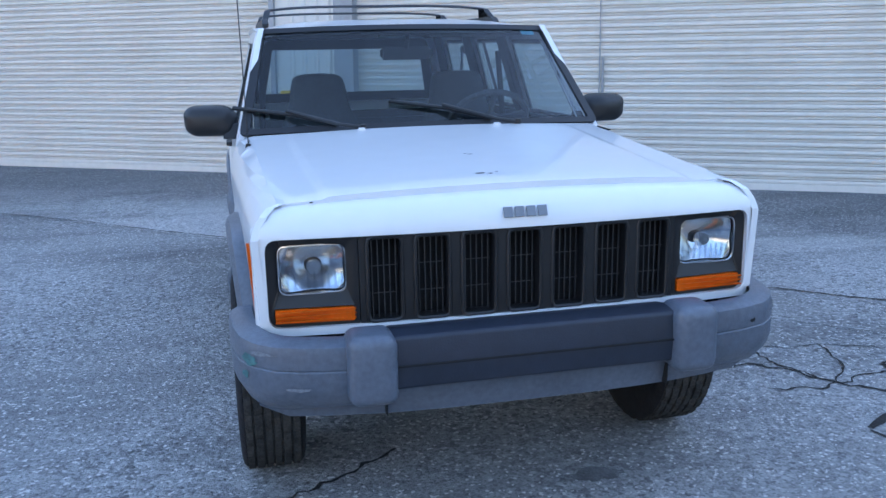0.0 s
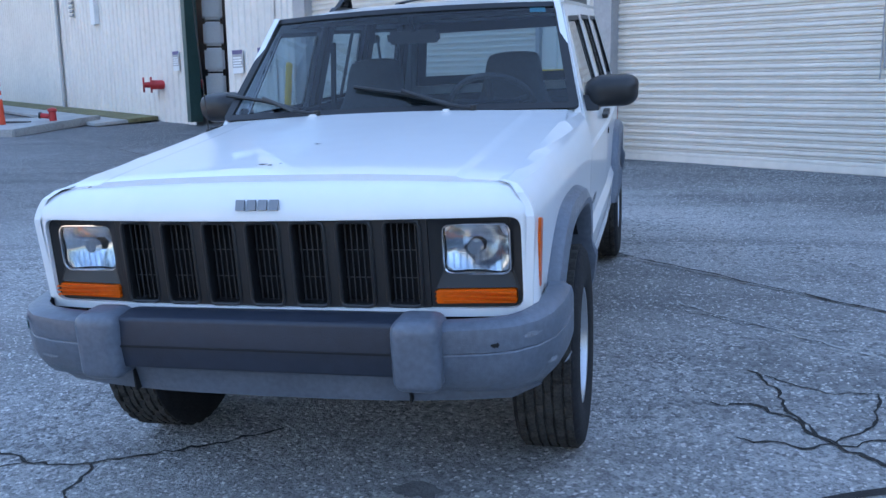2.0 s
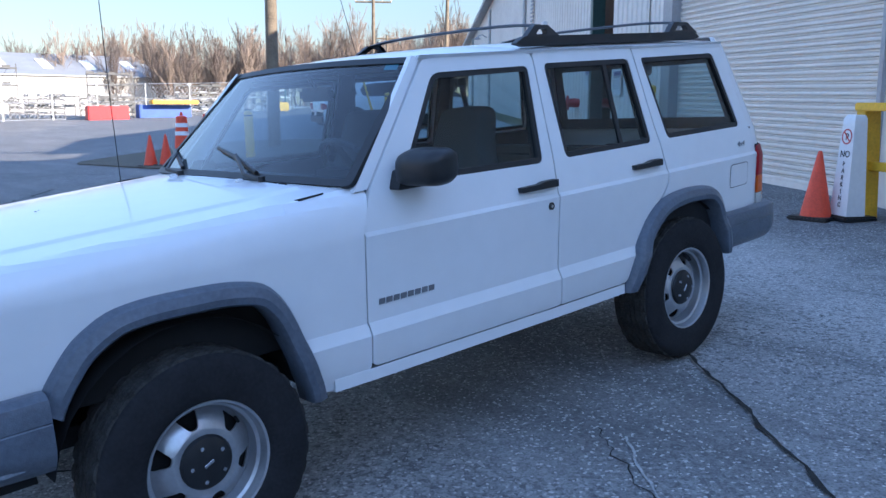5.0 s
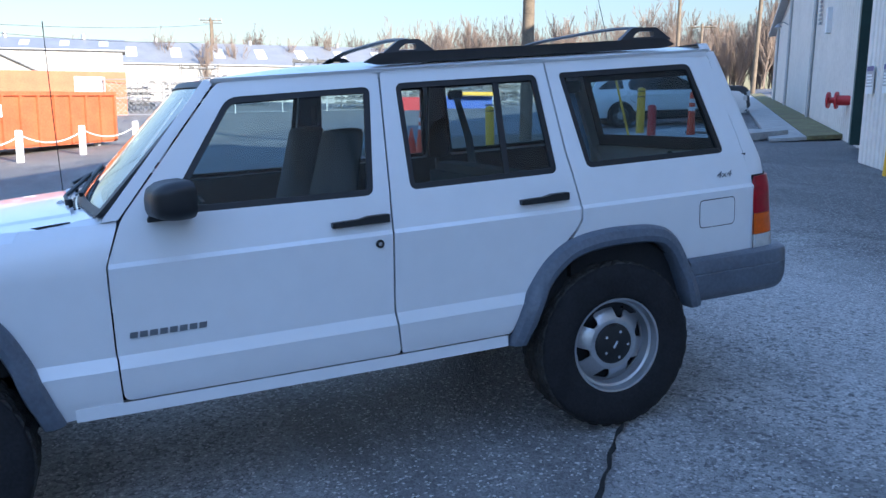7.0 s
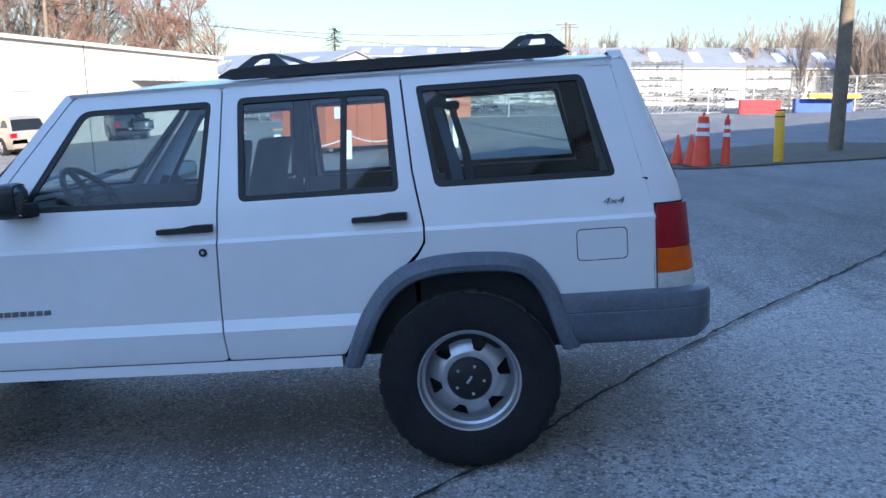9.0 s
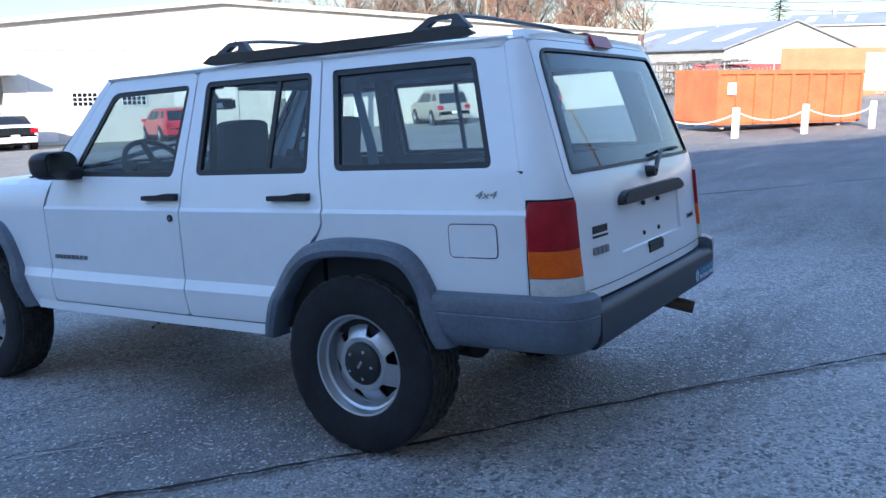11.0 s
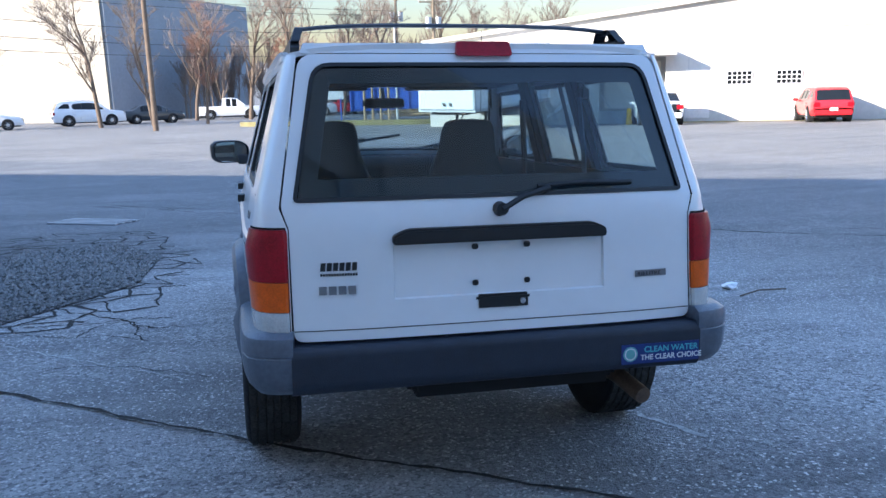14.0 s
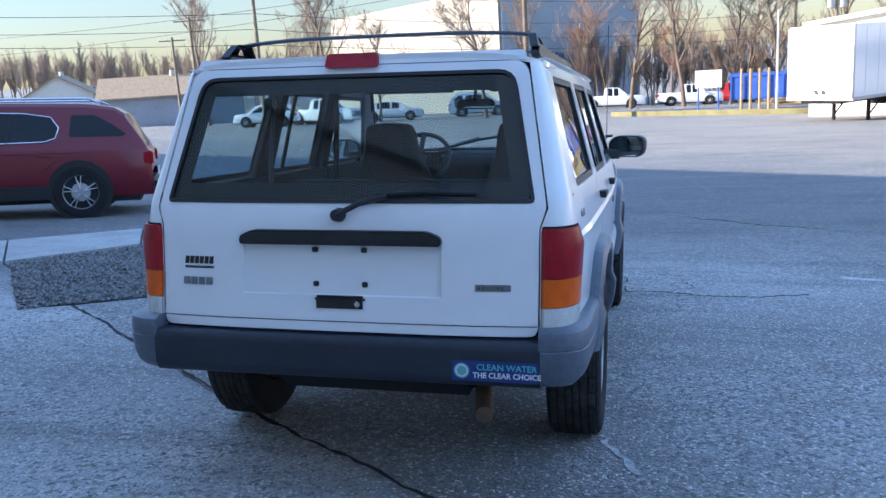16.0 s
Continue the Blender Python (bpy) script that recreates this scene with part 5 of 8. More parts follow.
def wheel_at(x, y, turn, steer=0.0):
    m = pose(x, y, 0.352, 0, 0, steer) @ pose(0, 0, 0, turn, 0, 0 if x > 0 else 180)
    prof = [(0.199, 0.080), (0.204, 0.088), (0.201, 0.096), (0.193, 0.094), (0.188, 0.080), (0.186, 0.062), (0.176, 0.056), (0.173, 0.012), (0.172, -0.03), (0.19, -0.09)]
    holes = []
    for k in range(6):
        a = k * math.pi / 3 + 0.3
        loc = [(0.112, -0.013), (0.112, 0.013), (0.157, 0.037), (0.157, -0.037)]
        holes.append(round_poly([(r * math.cos(a) - t * math.sin(a), r * math.sin(a) + t * math.cos(a)) for r, t in loc], 0.007, 3))
    bm_ = lathe(prof, 56)
    ds = flat([(0.174 * math.cos(a), 0.174 * math.sin(a)) for a in span(0, 2 * math.pi * 55 / 56, 55)], holes, span(-0.15, 0.15, 12), span(-0.15, 0.15, 12))
    bend(ds, lambda u, v: (disc_x(math.hypot(u, v)), u, v), (-0.008, 0, 0))
    me_ = bpy.data.meshes.new("disc")
    ds.to_mesh(me_)
    ds.free()
    bm_.from_mesh(me_)
    bpy.data.meshes.remove(me_)
    bmesh.ops.recalc_face_normals(bm_, faces=bm_.faces)
    w = part("wheel", bm_, M["wheel"], main_car, "silver steel wheel with six openings")
    w.matrix_basis = m
    ty = part("tyre", tyre_bm(), M["tyre"], w, "black tyre with a dusty tread", 50)
    ty.data.materials.append(M["tread"])
    for pl_ in ty.data.polygons:
        if math.hypot(pl_.center.y, pl_.center.z) > 0.3425 and abs(pl_.center.x) < 0.09:
            pl_.material_index = 1
    part("hub_cap", lathe([(0.0, 0.082), (0.03, 0.082), (0.062, 0.078), (0.080, 0.072), (0.087, 0.062), (0.088, 0.055)], 32), M["plastic"], w, "black hub cap")
    for k in range(5):
        a = k * 2 * math.pi / 5 + 0.2
        part("lug_nut", rod((0.07, 0.057 * math.cos(a), 0.057 * math.sin(a)), (0.086, 0.057 * math.cos(a), 0.057 * math.sin(a)), 0.009, 0.007, seg=6), M["chrome"], w)
    part("hub_mark", placed(box(-0.002, -0.017, -0.005, 0.001, 0.017, 0.005, bevel=0.001), Matrix.Translation((0.083, 0, 0))), M["chrome"], w)
    # black drum made wide so that the wheel's openings look dark
    part("brake_drum", lathe([(0.0, 0.006), (0.165, 0.004), (0.168, -0.05)], 28), M["gap"], w)
    part("tyre_valve", rod((0.02, 0.158, 0.03), (0.055, 0.150, 0.03), 0.005, seg=8), M["plastic"], w)


wheel_at(0.742, -1.288, 25)
wheel_at(-0.742, -1.288, 100)
wheel_at(0.742, 1.288, 55)
wheel_at(-0.742, 1.288, 170)
for y in (-1.288, 1.288):
    bm = rod((-0.62, y, 0.34), (0.62, y, 0.34), 0.042)
    bm_rod(bm, (0.12, y - 0.13, 0.34), (0.12, y + 0.14, 0.34), 0.11, 0.13, seg=14)
    part("axle", bm, M["gap"], main_car)
bm = tube([(-0.30, 1.5, 0.42), (-0.43, 1.85, 0.41), (-0.47, 2.05, 0.40), (-0.50, 2.20, 0.365)], 0.030, 14)
part("exhaust_pipe", bm, mat("rusty_exhaust", (0.14, 0.09, 0.06), 0.6, 0.5, var=0.3, scale=12), main_car, "rusty exhaust tail pipe")
bm = box(-0.45, 1.72, 0.385, 0.30, 2.10, 0.47, bevel=0.03)
part("fuel_tank", bm, M["gap"], main_car)
bm = box(-0.5, -1.0, 0.34, 0.5, -0.9, 0.40)
bm_box(bm, 0.30, -1.7, 0.40, 0.36, 1.9, 0.46)
bm_box(bm, -0.36, -1.7, 0.40, -0.30, 1.9, 0.46)
part("chassis_rails", bm, M["gap"], main_car)

# interior
def trim_panel(sx, y0, y1, z1):
    x = 0.775
    return box(min(sx * (x - 0.05), sx * x), y0, 0.46, max(sx * (x - 0.05), sx * x), y1, z1)


for sx in (1, -1):
    for y0, y1, nm in ((-0.60, 0.35, "door_card"), (0.37, 1.10, "door_card"), (1.12, 2.0, "load_space_trim")):
        part(nm, trim_panel(sx, y0, y1, 1.088), M["interior"], main_car)
    for y0, y1, y2, y3 in ((0.31, 0.43, 0.36, 0.45), (1.07, 1.20, 1.06, 1.15), (1.88, 1.99, 1.79, 1.88)):
        bm = flat([(y0, 1.08), (y1, 1.08), (y3, 1.52), (y2, 1.52)], cuts_v=[1.3])
        part("inner_pillar", bend(bm, lambda y, z: (sx * (side(y, z)[0] - 0.030), y, z), (-0.03 * sx, 0, 0)), M["interior"], main_car)
    bm = tube([(sx * 0.64, 0.42, 1.42), (sx * 0.66, 0.40, 1.10), (sx * 0.66, 0.36, 0.80)], 0.016)
    part("seat_belt", bm, M["interior"], main_car)
    part("seat_belt", prism([(1.20, 1.42), (1.235, 1.42), (1.30, 1.18), (1.33, 0.90), (1.285, 0.90), (1.255, 1.18)], sx * 0.645 - 0.003, sx * 0.645 + 0.003, "X"), M["belt"], main_car, "blue-grey seat belt")
    part("belt_guide", box(sx * 0.66 - 0.02, 1.18, 1.40, sx * 0.66 + 0.02, 1.26, 1.45, bevel=0.008), M["plastic"], main_car)
bm = flat(round_poly([(-0.63, -0.20), (0.63, -0.20), (0.61, 1.90), (-0.61, 1.90)], 0.05), cuts_u=[-0.4, 0, 0.4], cuts_v=span(0, 1.8, 6))
part("headliner", bend(bm, lambda x, y: (x, y, roof_z(x, y) - 0.045)), M["headliner"], main_car)
part("cabin_floor", box(-0.72, -0.62, 0.46, 0.72, 2.1, 0.50), M["interior"], main_car)
bm = prism(round_poly([(-0.64, 1.085), (-0.60, 1.112), (-0.38, 1.105), (-0.30, 1.06), (-0.32, 0.80), (-0.60, 0.70)], 0.03), -0.72, 0.72, "X")
db = part("dashboard", bm, M["interior"], main_car, "dark grey dashboard")
part("instrument_hood", box(0.20, -0.46, 1.06, 0.54, -0.27, 1.135, bevel=0.035), M["interior"], db)
bm = bmesh.new()
ringp = []
for k in range(28):
    a = 2 * math.pi * k / 28
    ringp.append((0.19 * math.cos(a), 0.19 * math.sin(a), 0))
for p, q in zip(ringp, ringp[1:] + ringp[:1]):
    bm_rod(bm, p, q, 0.014, seg=8)
for a in (-0.3, math.pi + 0.3, -math.pi / 2):
    bm_rod(bm, (0, 0, -0.01), (0.185 * math.cos(a), 0.185 * math.sin(a), 0), 0.016, seg=8)
bm_rod(bm, (0, 0, -0.04), (0, 0, 0.012), 0.07, 0.055, seg=16)
part("steering_wheel", placed(bm, pose(0.37, -0.30, 1.10, -50, 0, 0)), M["seat"], main_car, "dark steering wheel")


def seat_at(x, y, parent_name):
    """A bucket seat with its headrest in one piece with the back."""
    bm_ = bmesh.new()
    prof = [(-0.25, 0.0), (-0.25, 0.30), (-0.235, 0.42), (-0.19, 0.52), (-0.155, 0.60), (-0.14, 0.72), (-0.11, 0.765), (0.11, 0.765), (0.14, 0.72), (0.155, 0.60), (0.19, 0.52), (0.235, 0.42), (0.25, 0.30), (0.25, 0.0)]
    for _ in range(2):
        prof = [prof[0]] + [q for (xa, za), (xb, zb_) in zip(prof, prof[1:]) for q in ((xa * 0.75 + xb * 0.25, za * 0.75 + zb_ * 0.25), (xa * 0.25 + xb * 0.75, za * 0.25 + zb_ * 0.75))] + [prof[-1]]
    rows = []
    for dy, k in ((-0.065, 0.86), (-0.05, 0.95), (0.0, 1.0), (0.045, 0.95), (0.06, 0.84)):
        rows.append([bm_.verts.new((x + p[0] * k, y + dy + 0.26 * p[1], 0.56 + 0.385 + (p[1] - 0.385) * (0.94 + 0.06 * k))) for p in prof])
    for p, q in zip(rows, rows[1:]):
        for k in range(len(prof) - 1):
            bm_.faces.new((p[k], p[k + 1], q[k + 1], q[k]))
    bm_.faces.new(rows[0])
    bm_.faces.new(rows[-1])
    bmesh.ops.recalc_face_normals(bm_, faces=bm_.faces)
    s = part("front_seat", bm_, M["seat"], main_car, "dark grey cloth bucket seat with built-in headrest", 60)
    part("seat_cushion", box(x - 0.25, y - 0.50, 0.52, x + 0.25, y + 0.03, 0.70, bevel=0.05), M["seat"], s)


seat_at(0.37, 0.12, "")
seat_at(-0.37, 0.12, "")
rs = part("rear_seat", box(-0.64, 1.02, 0.66, 0.64, 1.20, 1.07, bevel=0.04), M["seat"], main_car, "grey cloth rear bench")
part("seat_cushion", box(-0.64, 0.62, 0.50, 0.64, 1.08, 0.72, bevel=0.05), M["seat"], rs)
mi = part("interior_mirror", box(-0.125, -0.245, 1.395, 0.125, -0.215, 1.455, bevel=0.014), M["plastic"], main_car)
part("mirror_stem", rod((0, -0.23, 1.45), (0, -0.27, 1.51), 0.01), M["plastic"], mi)
part("mirror_face", box(-0.115, -0.2145, 1.403, 0.115, -0.2135, 1.447), M["mirror"], mi)
for sx in (1, -1):
    part("sun_visor", box(min(sx * 0.12, sx * 0.58), -0.20, 1.495, max(sx * 0.12, sx * 0.58), -0.04, 1.512, bevel=0.005), M["headliner"], main_car)


# ---- vehicles ----
PROFILES = {
    "suv": (0.60, [(-0.5, 0.40), (-0.497, 0.56), (-0.485, 0.62), (-0.43, 0.90), (-0.40, 0.955), (-0.33, 0.985), (-0.30, 0.99), (-0.11, 1.0), (-0.085, 1.0), (0.07, 0.985), (0.10, 0.97), (0.135, 0.93), (0.27, 0.635), (0.31, 0.62), (0.45, 0.575), (0.49, 0.50), (0.5, 0.36)]),
    "sedan": (0.63, [(-0.5, 0.42), (-0.497, 0.62), (-0.47, 0.69), (-0.35, 0.715), (-0.23, 0.94), (-0.17, 0.985), (-0.14, 0.99), (-0.02, 1.0), (0.005, 1.0), (0.09, 0.965), (0.12, 0.93), (0.26, 0.69), (0.30, 0.67), (0.44, 0.60), (0.49, 0.50), (0.5, 0.36)]),
    "pickup": (0.60, [(-0.5, 0.40), (-0.499, 0.60), (-0.49, 0.61), (-0.13, 0.61), (-0.125, 0.63), (-0.11, 0.95), (-0.085, 0.99), (-0.06, 1.0), (0.01, 1.0), (0.03, 1.0), (0.10, 0.985), (0.125, 0.95), (0.235, 0.64), (0.27, 0.625), (0.46, 0.60), (0.49, 0.54), (0.5, 0.38)]),
}


def suv_glass(car, prof, L, H, hw, belt):
    """Side glass with its bright line, pillars, door seams and sills of a tall car."""
    def skin(y, z, o):
        f = y / L
        zt = lerp_table(prof, f) * H
        w = hw * (1 - 0.10 * max(0.0, (abs(f) - 0.40) / 0.10) ** 2)
        b = min(belt, zt - 0.03)
        if z > b:
            r = w - (0.30 * (zt - b) + 0.02)
            x = w * 0.965 + (r - w * 0.965) * min(1.0, (z - b) / max(0.05, zt - 0.06 - b))
        else:
            x = lerp_table([(0.30, w * 0.93), (0.42, w * 0.985), (b * 0.62, w), (b - 0.05, w * 0.985), (b, w * 0.965)], z)
        return x + o

    side_glass = [(0.205, 0.640), (0.13, 0.79), (0.06, 0.895), (-0.02, 0.915), (-0.15, 0.905), (-0.225, 0.87), (-0.245, 0.78), (-0.235, 0.69), (-0.205, 0.662), (0.0, 0.648)]
    quarter_glass = [(-0.272, 0.70), (-0.280, 0.885), (-0.345, 0.885), (-0.395, 0.80), (-0.432, 0.715), (-0.42, 0.70)]
    for sx in (-1, 1):
        P = lambda y, z, o=0.0: (sx * skin(y, z, o), y, z)
        for nm, poly in (("side_window", side_glass), ("quarter_window", quarter_glass)):
            o = round_poly([(f * L, k * H) for f, k in poly], 0.03)
            g_ = part(nm, bend(flat(o, cuts_u=span(-0.42 * L, 0.18 * L, 14), cuts_v=span(0.66 * H, 0.9 * H, 4)), lambda y, z: P(y, z, 0.006), (-0.004 * sx, 0, 0)), M["tint_pane"], car)
        loop = [P(f * L, k * H, 0.010) for f, k in side_glass[2:]] + [P(0.205 * L, 0.640 * H, 0.010)]
        part("window_line", tube(loop, 0.012), M["chrome"], car, "bright window line")
        for f in (0.055, -0.105):
            part("window_pillar", tube([P(f * L, 0.655 * H, 0.012), P((f - 0.012) * L, 0.90 * H, 0.012)], 0.016, 6), M["trim"], car)
        for a in ([(0.215, 0.60), (0.205, 0.40), (0.19, 0.22)], [(0.05, 0.645), (0.035, 0.40), (0.035, 0.22)], [(-0.11, 0.645), (-0.125, 0.36), (-0.14, 0.22)], [(-0.25, 0.66), (-0.235, 0.50), (-0.19, 0.40)]):
            part("door_seam", tube([P(f * L, k * H, 0.001) for f, k in a], 0.005, 5), M["gap"], car)
        part("shoulder_line", tube([P(f * L, 0.565 * H, -0.004) for f in (0.30, 0.1, -0.1, -0.30)], 0.012, 6), car_paint_of(car), car)


def car_paint_of(car):
    return next(o.data.materials[0] for o in car.children if o.name.startswith("body"))


def vehicle(name, label, kind, m, L, W, H, paint, wheel_r=0.36, rails=False, cladding=None, two_tone=None, group=""):
    """A parked car, front towards its own +y: painted skin, panes, wheels, lamps."""
    o = m.translation
    fall = Vector(((ground_z(o.x - 1, o.y) - ground_z(o.x + 1, o.y)) / 2, (ground_z(o.x, o.y - 1) - ground_z(o.x, o.y + 1)) / 2, 1.0))
    lay = Vector((0, 0, 1)).rotation_difference(fall).to_matrix().to_4x4()
    car = thing(name, label, "car", Matrix.Translation(o) @ lay @ m.to_3x3().to_4x4(), group)
    belt_k, prof = PROFILES[kind]
    zb, hw, belt = 0.30, W / 2, belt_k * H
    rows = []
    for f, k in prof:
        y, zt = f * L, k * H
        nose = max(0.0, (abs(f) - 0.40) / 0.10)
        w = hw * (1 - 0.10 * nose * nose)
        cab = zt > belt + 0.12
        b = min(belt, zt - 0.03)
        r = w - (0.30 * (zt - b) + 0.02 if cab else 0.05)
        sec = [(w * 0.93, zb), (w * 0.985, zb + 0.12), (w, b * 0.62), (w * 0.985, b - 0.05), (w * 0.965, b), (r, zt - (0.06 if cab else 0.012)), (r - 0.07, zt - 0.012), (r * 0.5, zt), (0.0, zt + 0.004)]
        rows.append([(x, y, z) for x, z in sec] + [(-x, y, z) for x, z in reversed(sec[:-1])])
    pieces = {"body": [], "window": [], "windscreen": [], "rear_window": []}
    n = len(rows[0])
    for k in range(len(rows) - 1):
        (f0, k0), (f1, k1) = prof[k], prof[k + 1]
        for j in range(n - 1):
            q = (rows[k][j], rows[k + 1][j], rows[k + 1][j + 1], rows[k][j + 1])
            roofy = min(k0, k1) * H > belt + 0.2
            jj = j if j < n // 2 else n - 2 - j
            key = "body"
            if jj == 4 and roofy and (f1 - f0) > 0.028 and kind != "suv":
                key = "window"
            elif jj >= 6 and abs(k1 - k0) > 0.17:
                key = "windscreen" if f0 > 0 else "rear_window"
            pieces[key].append(q)
    for key, quads in pieces.items():
        if not quads:
            continue
        groups = [quads] if key in ("body", "windscreen", "rear_window") else [[q] for q in quads]
        for g_ in groups:
            bm_ = bmesh.new()
            for q in g_:
                if key == "window":
                    c = sum((Vector(p) for p in q), Vector()) / 4
                    q = [c + (Vector(p) - c) * 0.90 + Vector((0.004 if c.x > 0 else -0.004, 0, 0)) for p in q]
                vs = [bm_.verts.new(p) for p in q]
                bm_.faces.new(vs)
            if key == "window":
                c = sum((Vector(p) for p in g_[0]), Vector()) / 4
            bmesh.ops.remove_doubles(bm_, verts=bm_.verts, dist=1e-4)
            bmesh.ops.recalc_face_normals(bm_, faces=bm_.faces)
            ob_ = part(key, bm_, paint if key == "body" else M["tint_pane"], car, smooth=28)
            if key == "window":
                bk = bmesh.new()
                bk.faces.new([bk.verts.new(Vector(p) - Vector((0.006 if c.x > 0 else -0.006, 0, 0))) for p in g_[0]])
                part("window_frame", bk, M["trim"], car)
    if kind == "suv":
        suv_glass(car, prof, L, H, hw, belt)
    part("underbody", box(-hw * 0.9, -L * 0.46, 0.22, hw * 0.9, L * 0.46, zb + 0.06), M["gap"], car)
    wb = L * 0.295
    for sy in (-1, 1):
        for sx in (-1, 1):
            x = sx * hw
            # without cladding, a black disc paints the shade of the arch
            part("wheel_arch", rod((x - sx * 0.22, sy * wb, wheel_r + 0.02), (x + sx * 0.004, sy * wb, wheel_r + 0.02), wheel_r * 1.17, seg=28), cladding or M["gap"], car)
            w = part("wheel", lathe([(0.0, 0.010), (wheel_r * 0.2, 0.012), (wheel_r * 0.62, -0.01), (wheel_r * 0.68, 0.012)], 24), M["wheel"], car)
            w.matrix_basis = pose(x + sx * 0.012, sy * wb, wheel_r, 0, 0, 0 if sx > 0 else 180)
            part("tyre", lathe([(wheel_r * 0.66, 0.012), (wheel_r * 0.8, 0.022), (wheel_r * 0.96, 0.012), (wheel_r, -0.02), (wheel_r, -0.20)], 28), M["tyre"], w)
            bs = bmesh.new()
            for s5 in range(5):
                a = 2 * math.pi * s5 / 5 + 0.4
                for da in (-0.16, 0.16):
                    bm_rod(bs, (0.016, wheel_r * 0.12 * math.cos(a), wheel_r * 0.12 * math.sin(a)), (0.016, wheel_r * 0.63 * math.cos(a + da), wheel_r * 0.63 * math.sin(a + da)), 0.018, 0.014, seg=6)
            part("spokes", bs, M["chrome"], w)
            part("wheel_well", lathe([(0.0, 0.004), (wheel_r * 0.62, 0.004)], 20), M["gap"], w)
    yb = -L / 2
    for sx in (-1, 1):
        part("tail_light", box(min(sx * hw * 0.62, sx * hw * 0.93), yb - 0.02, belt * 0.74, max(sx * hw * 0.62, sx * hw * 0.93), yb + 0.14, belt * 0.94, bevel=0.02), M["red_lens"], car, "red tail light")
        part("headlight", box(min(sx * hw * 0.55, sx * hw * 0.93), L / 2 - 0.16, belt * 0.66, max(sx * hw * 0.55, sx * hw * 0.93), L / 2 + 0.005, belt * 0.82, bevel=0.02), M["clear_lens"], car, "clear headlight")
        for f in (-0.02, -0.20 if kind != "pickup" else -0.06):
            part("door_handle", box(min(sx * hw * 0.985, sx * (hw + 0.012)), f * L - 0.09, belt - 0.12, max(sx * hw * 0.985, sx * (hw + 0.012)), f * L + 0.09, belt - 0.085, bevel=0.006), paint, car)
        part("door_mirror", box(min(sx * hw * 0.97, sx * (hw + 0.19)), 0.19 * L, belt - 0.02, max(sx * hw * 0.97, sx * (hw + 0.19)), 0.19 * L + 0.09, belt + 0.12, bevel=0.03), paint, car)
        if rails:
            part("roof_rail", tube([(sx * (hw - 0.22), -0.36 * L, H - 0.02), (sx * (hw - 0.22), -0.33 * L, H + 0.045), (sx * (hw - 0.22), 0.02 * L, H + 0.045), (sx * (hw - 0.22), 0.05 * L, H)], 0.016), M["chrome"], car)
    part("grille", box(-hw * 0.5, L / 2 - 0.06, belt * 0.48, hw * 0.5, L / 2 + 0.012, belt * 0.80, bevel=0.02), M["plastic"], car)
    part("rear_bumper", box(-hw * 0.88, yb - 0.05, zb + 0.02, hw * 0.88, yb + 0.12, zb + 0.24, bevel=0.04), two_tone or cladding or paint, car)
    part("front_bumper", box(-hw * 0.88, L / 2 - 0.12, zb, hw * 0.88, L / 2 + 0.04, zb + 0.22, bevel=0.04), two_tone or cladding or paint, car)
    part("number_plate", box(-0.16, yb - 0.058, belt * 0.55, 0.16, yb - 0.045, belt * 0.55 + 0.13, bevel=0.004), M["white"], car)
    if cladding:
        for sx in (-1, 1):
            part("door_cladding", box(min(sx * hw * 0.95, sx * (hw + 0.01)), -wb + wheel_r * 1.1, zb - 0.02, max(sx * hw * 0.95, sx * (hw + 0.01)), wb - wheel_r * 1.1, zb + 0.18, bevel=0.01), cladding, car)
    if kind == "pickup":
        part("bed", box(-hw * 0.86, -L * 0.485, belt - 0.02, hw * 0.86, -L * 0.13, belt + 0.012), M["gap"], car)
    return car


def at(x, y, heading, dz=0.0):
    """A pose on the ground; heading: degrees that +y turns to its left."""
    return pose(x, y, ground_z(x, y) + dz, 0, 0, heading)


def face(dx, dy):
    return math.degrees(math.atan2(-dx, dy))


vehicle("white_suv", "white SUV with dark cladding parked beside yellow bollards", "suv", at(-19.75, 15.57, face(0.35, 0.94)), 4.92, 1.90, 1.67, M["car_white"], 0.36, True, M["plastic"])
vehicle("dark_pickup", "dark pickup parked beside the white SUV", "pickup", at(-22.9, 18.0, face(0.35, 0.94)), 5.4, 1.95, 1.80, M["car_dark"], 0.38)
mv = vehicle("maroon_suv", "maroon SUV with chrome window line and roof rails", "suv", at(8.75, -6.15, face(0.87, 0.49)), 4.92, 1.92, 1.68, M["maroon"], 0.38, True, M["plastic"])
vehicle("red_hatchback", "small red hatchback parked near the white building", "suv", at(-23.6, -28.4, face(-0.4, -0.92)), 4.1, 1.70, 1.50, M["car_red"], 0.32)
vehicle("dark_grey_suv", "dark grey SUV parked near the white building", "suv", at(-30.2, -27.2, face(-0.50, -0.87)), 4.8, 1.90, 1.74, M["car_dark"], 0.37, True)
vehicle("white_saloon", "white saloon car parked by the loading dock", "sedan", at(-16.9, -30.6, face(-0.35, -0.94)), 4.8, 1.82, 1.45, M["car_white"], 0.33)
vehicle("tan_suv", "tan boxy SUV parked by the white building", "suv", at(-35.6, -21.4, face(-0.62, -0.78)), 4.7, 1.85, 1.80, M["car_tan"], 0.37, True)
vehicle("dark_pickup", "dark pickup with a canopy parked by the white building", "suv", at(-44.6, -20.0, face(-0.80, -0.60)), 5.3, 1.95, 1.80, M["car_dark"], 0.38)
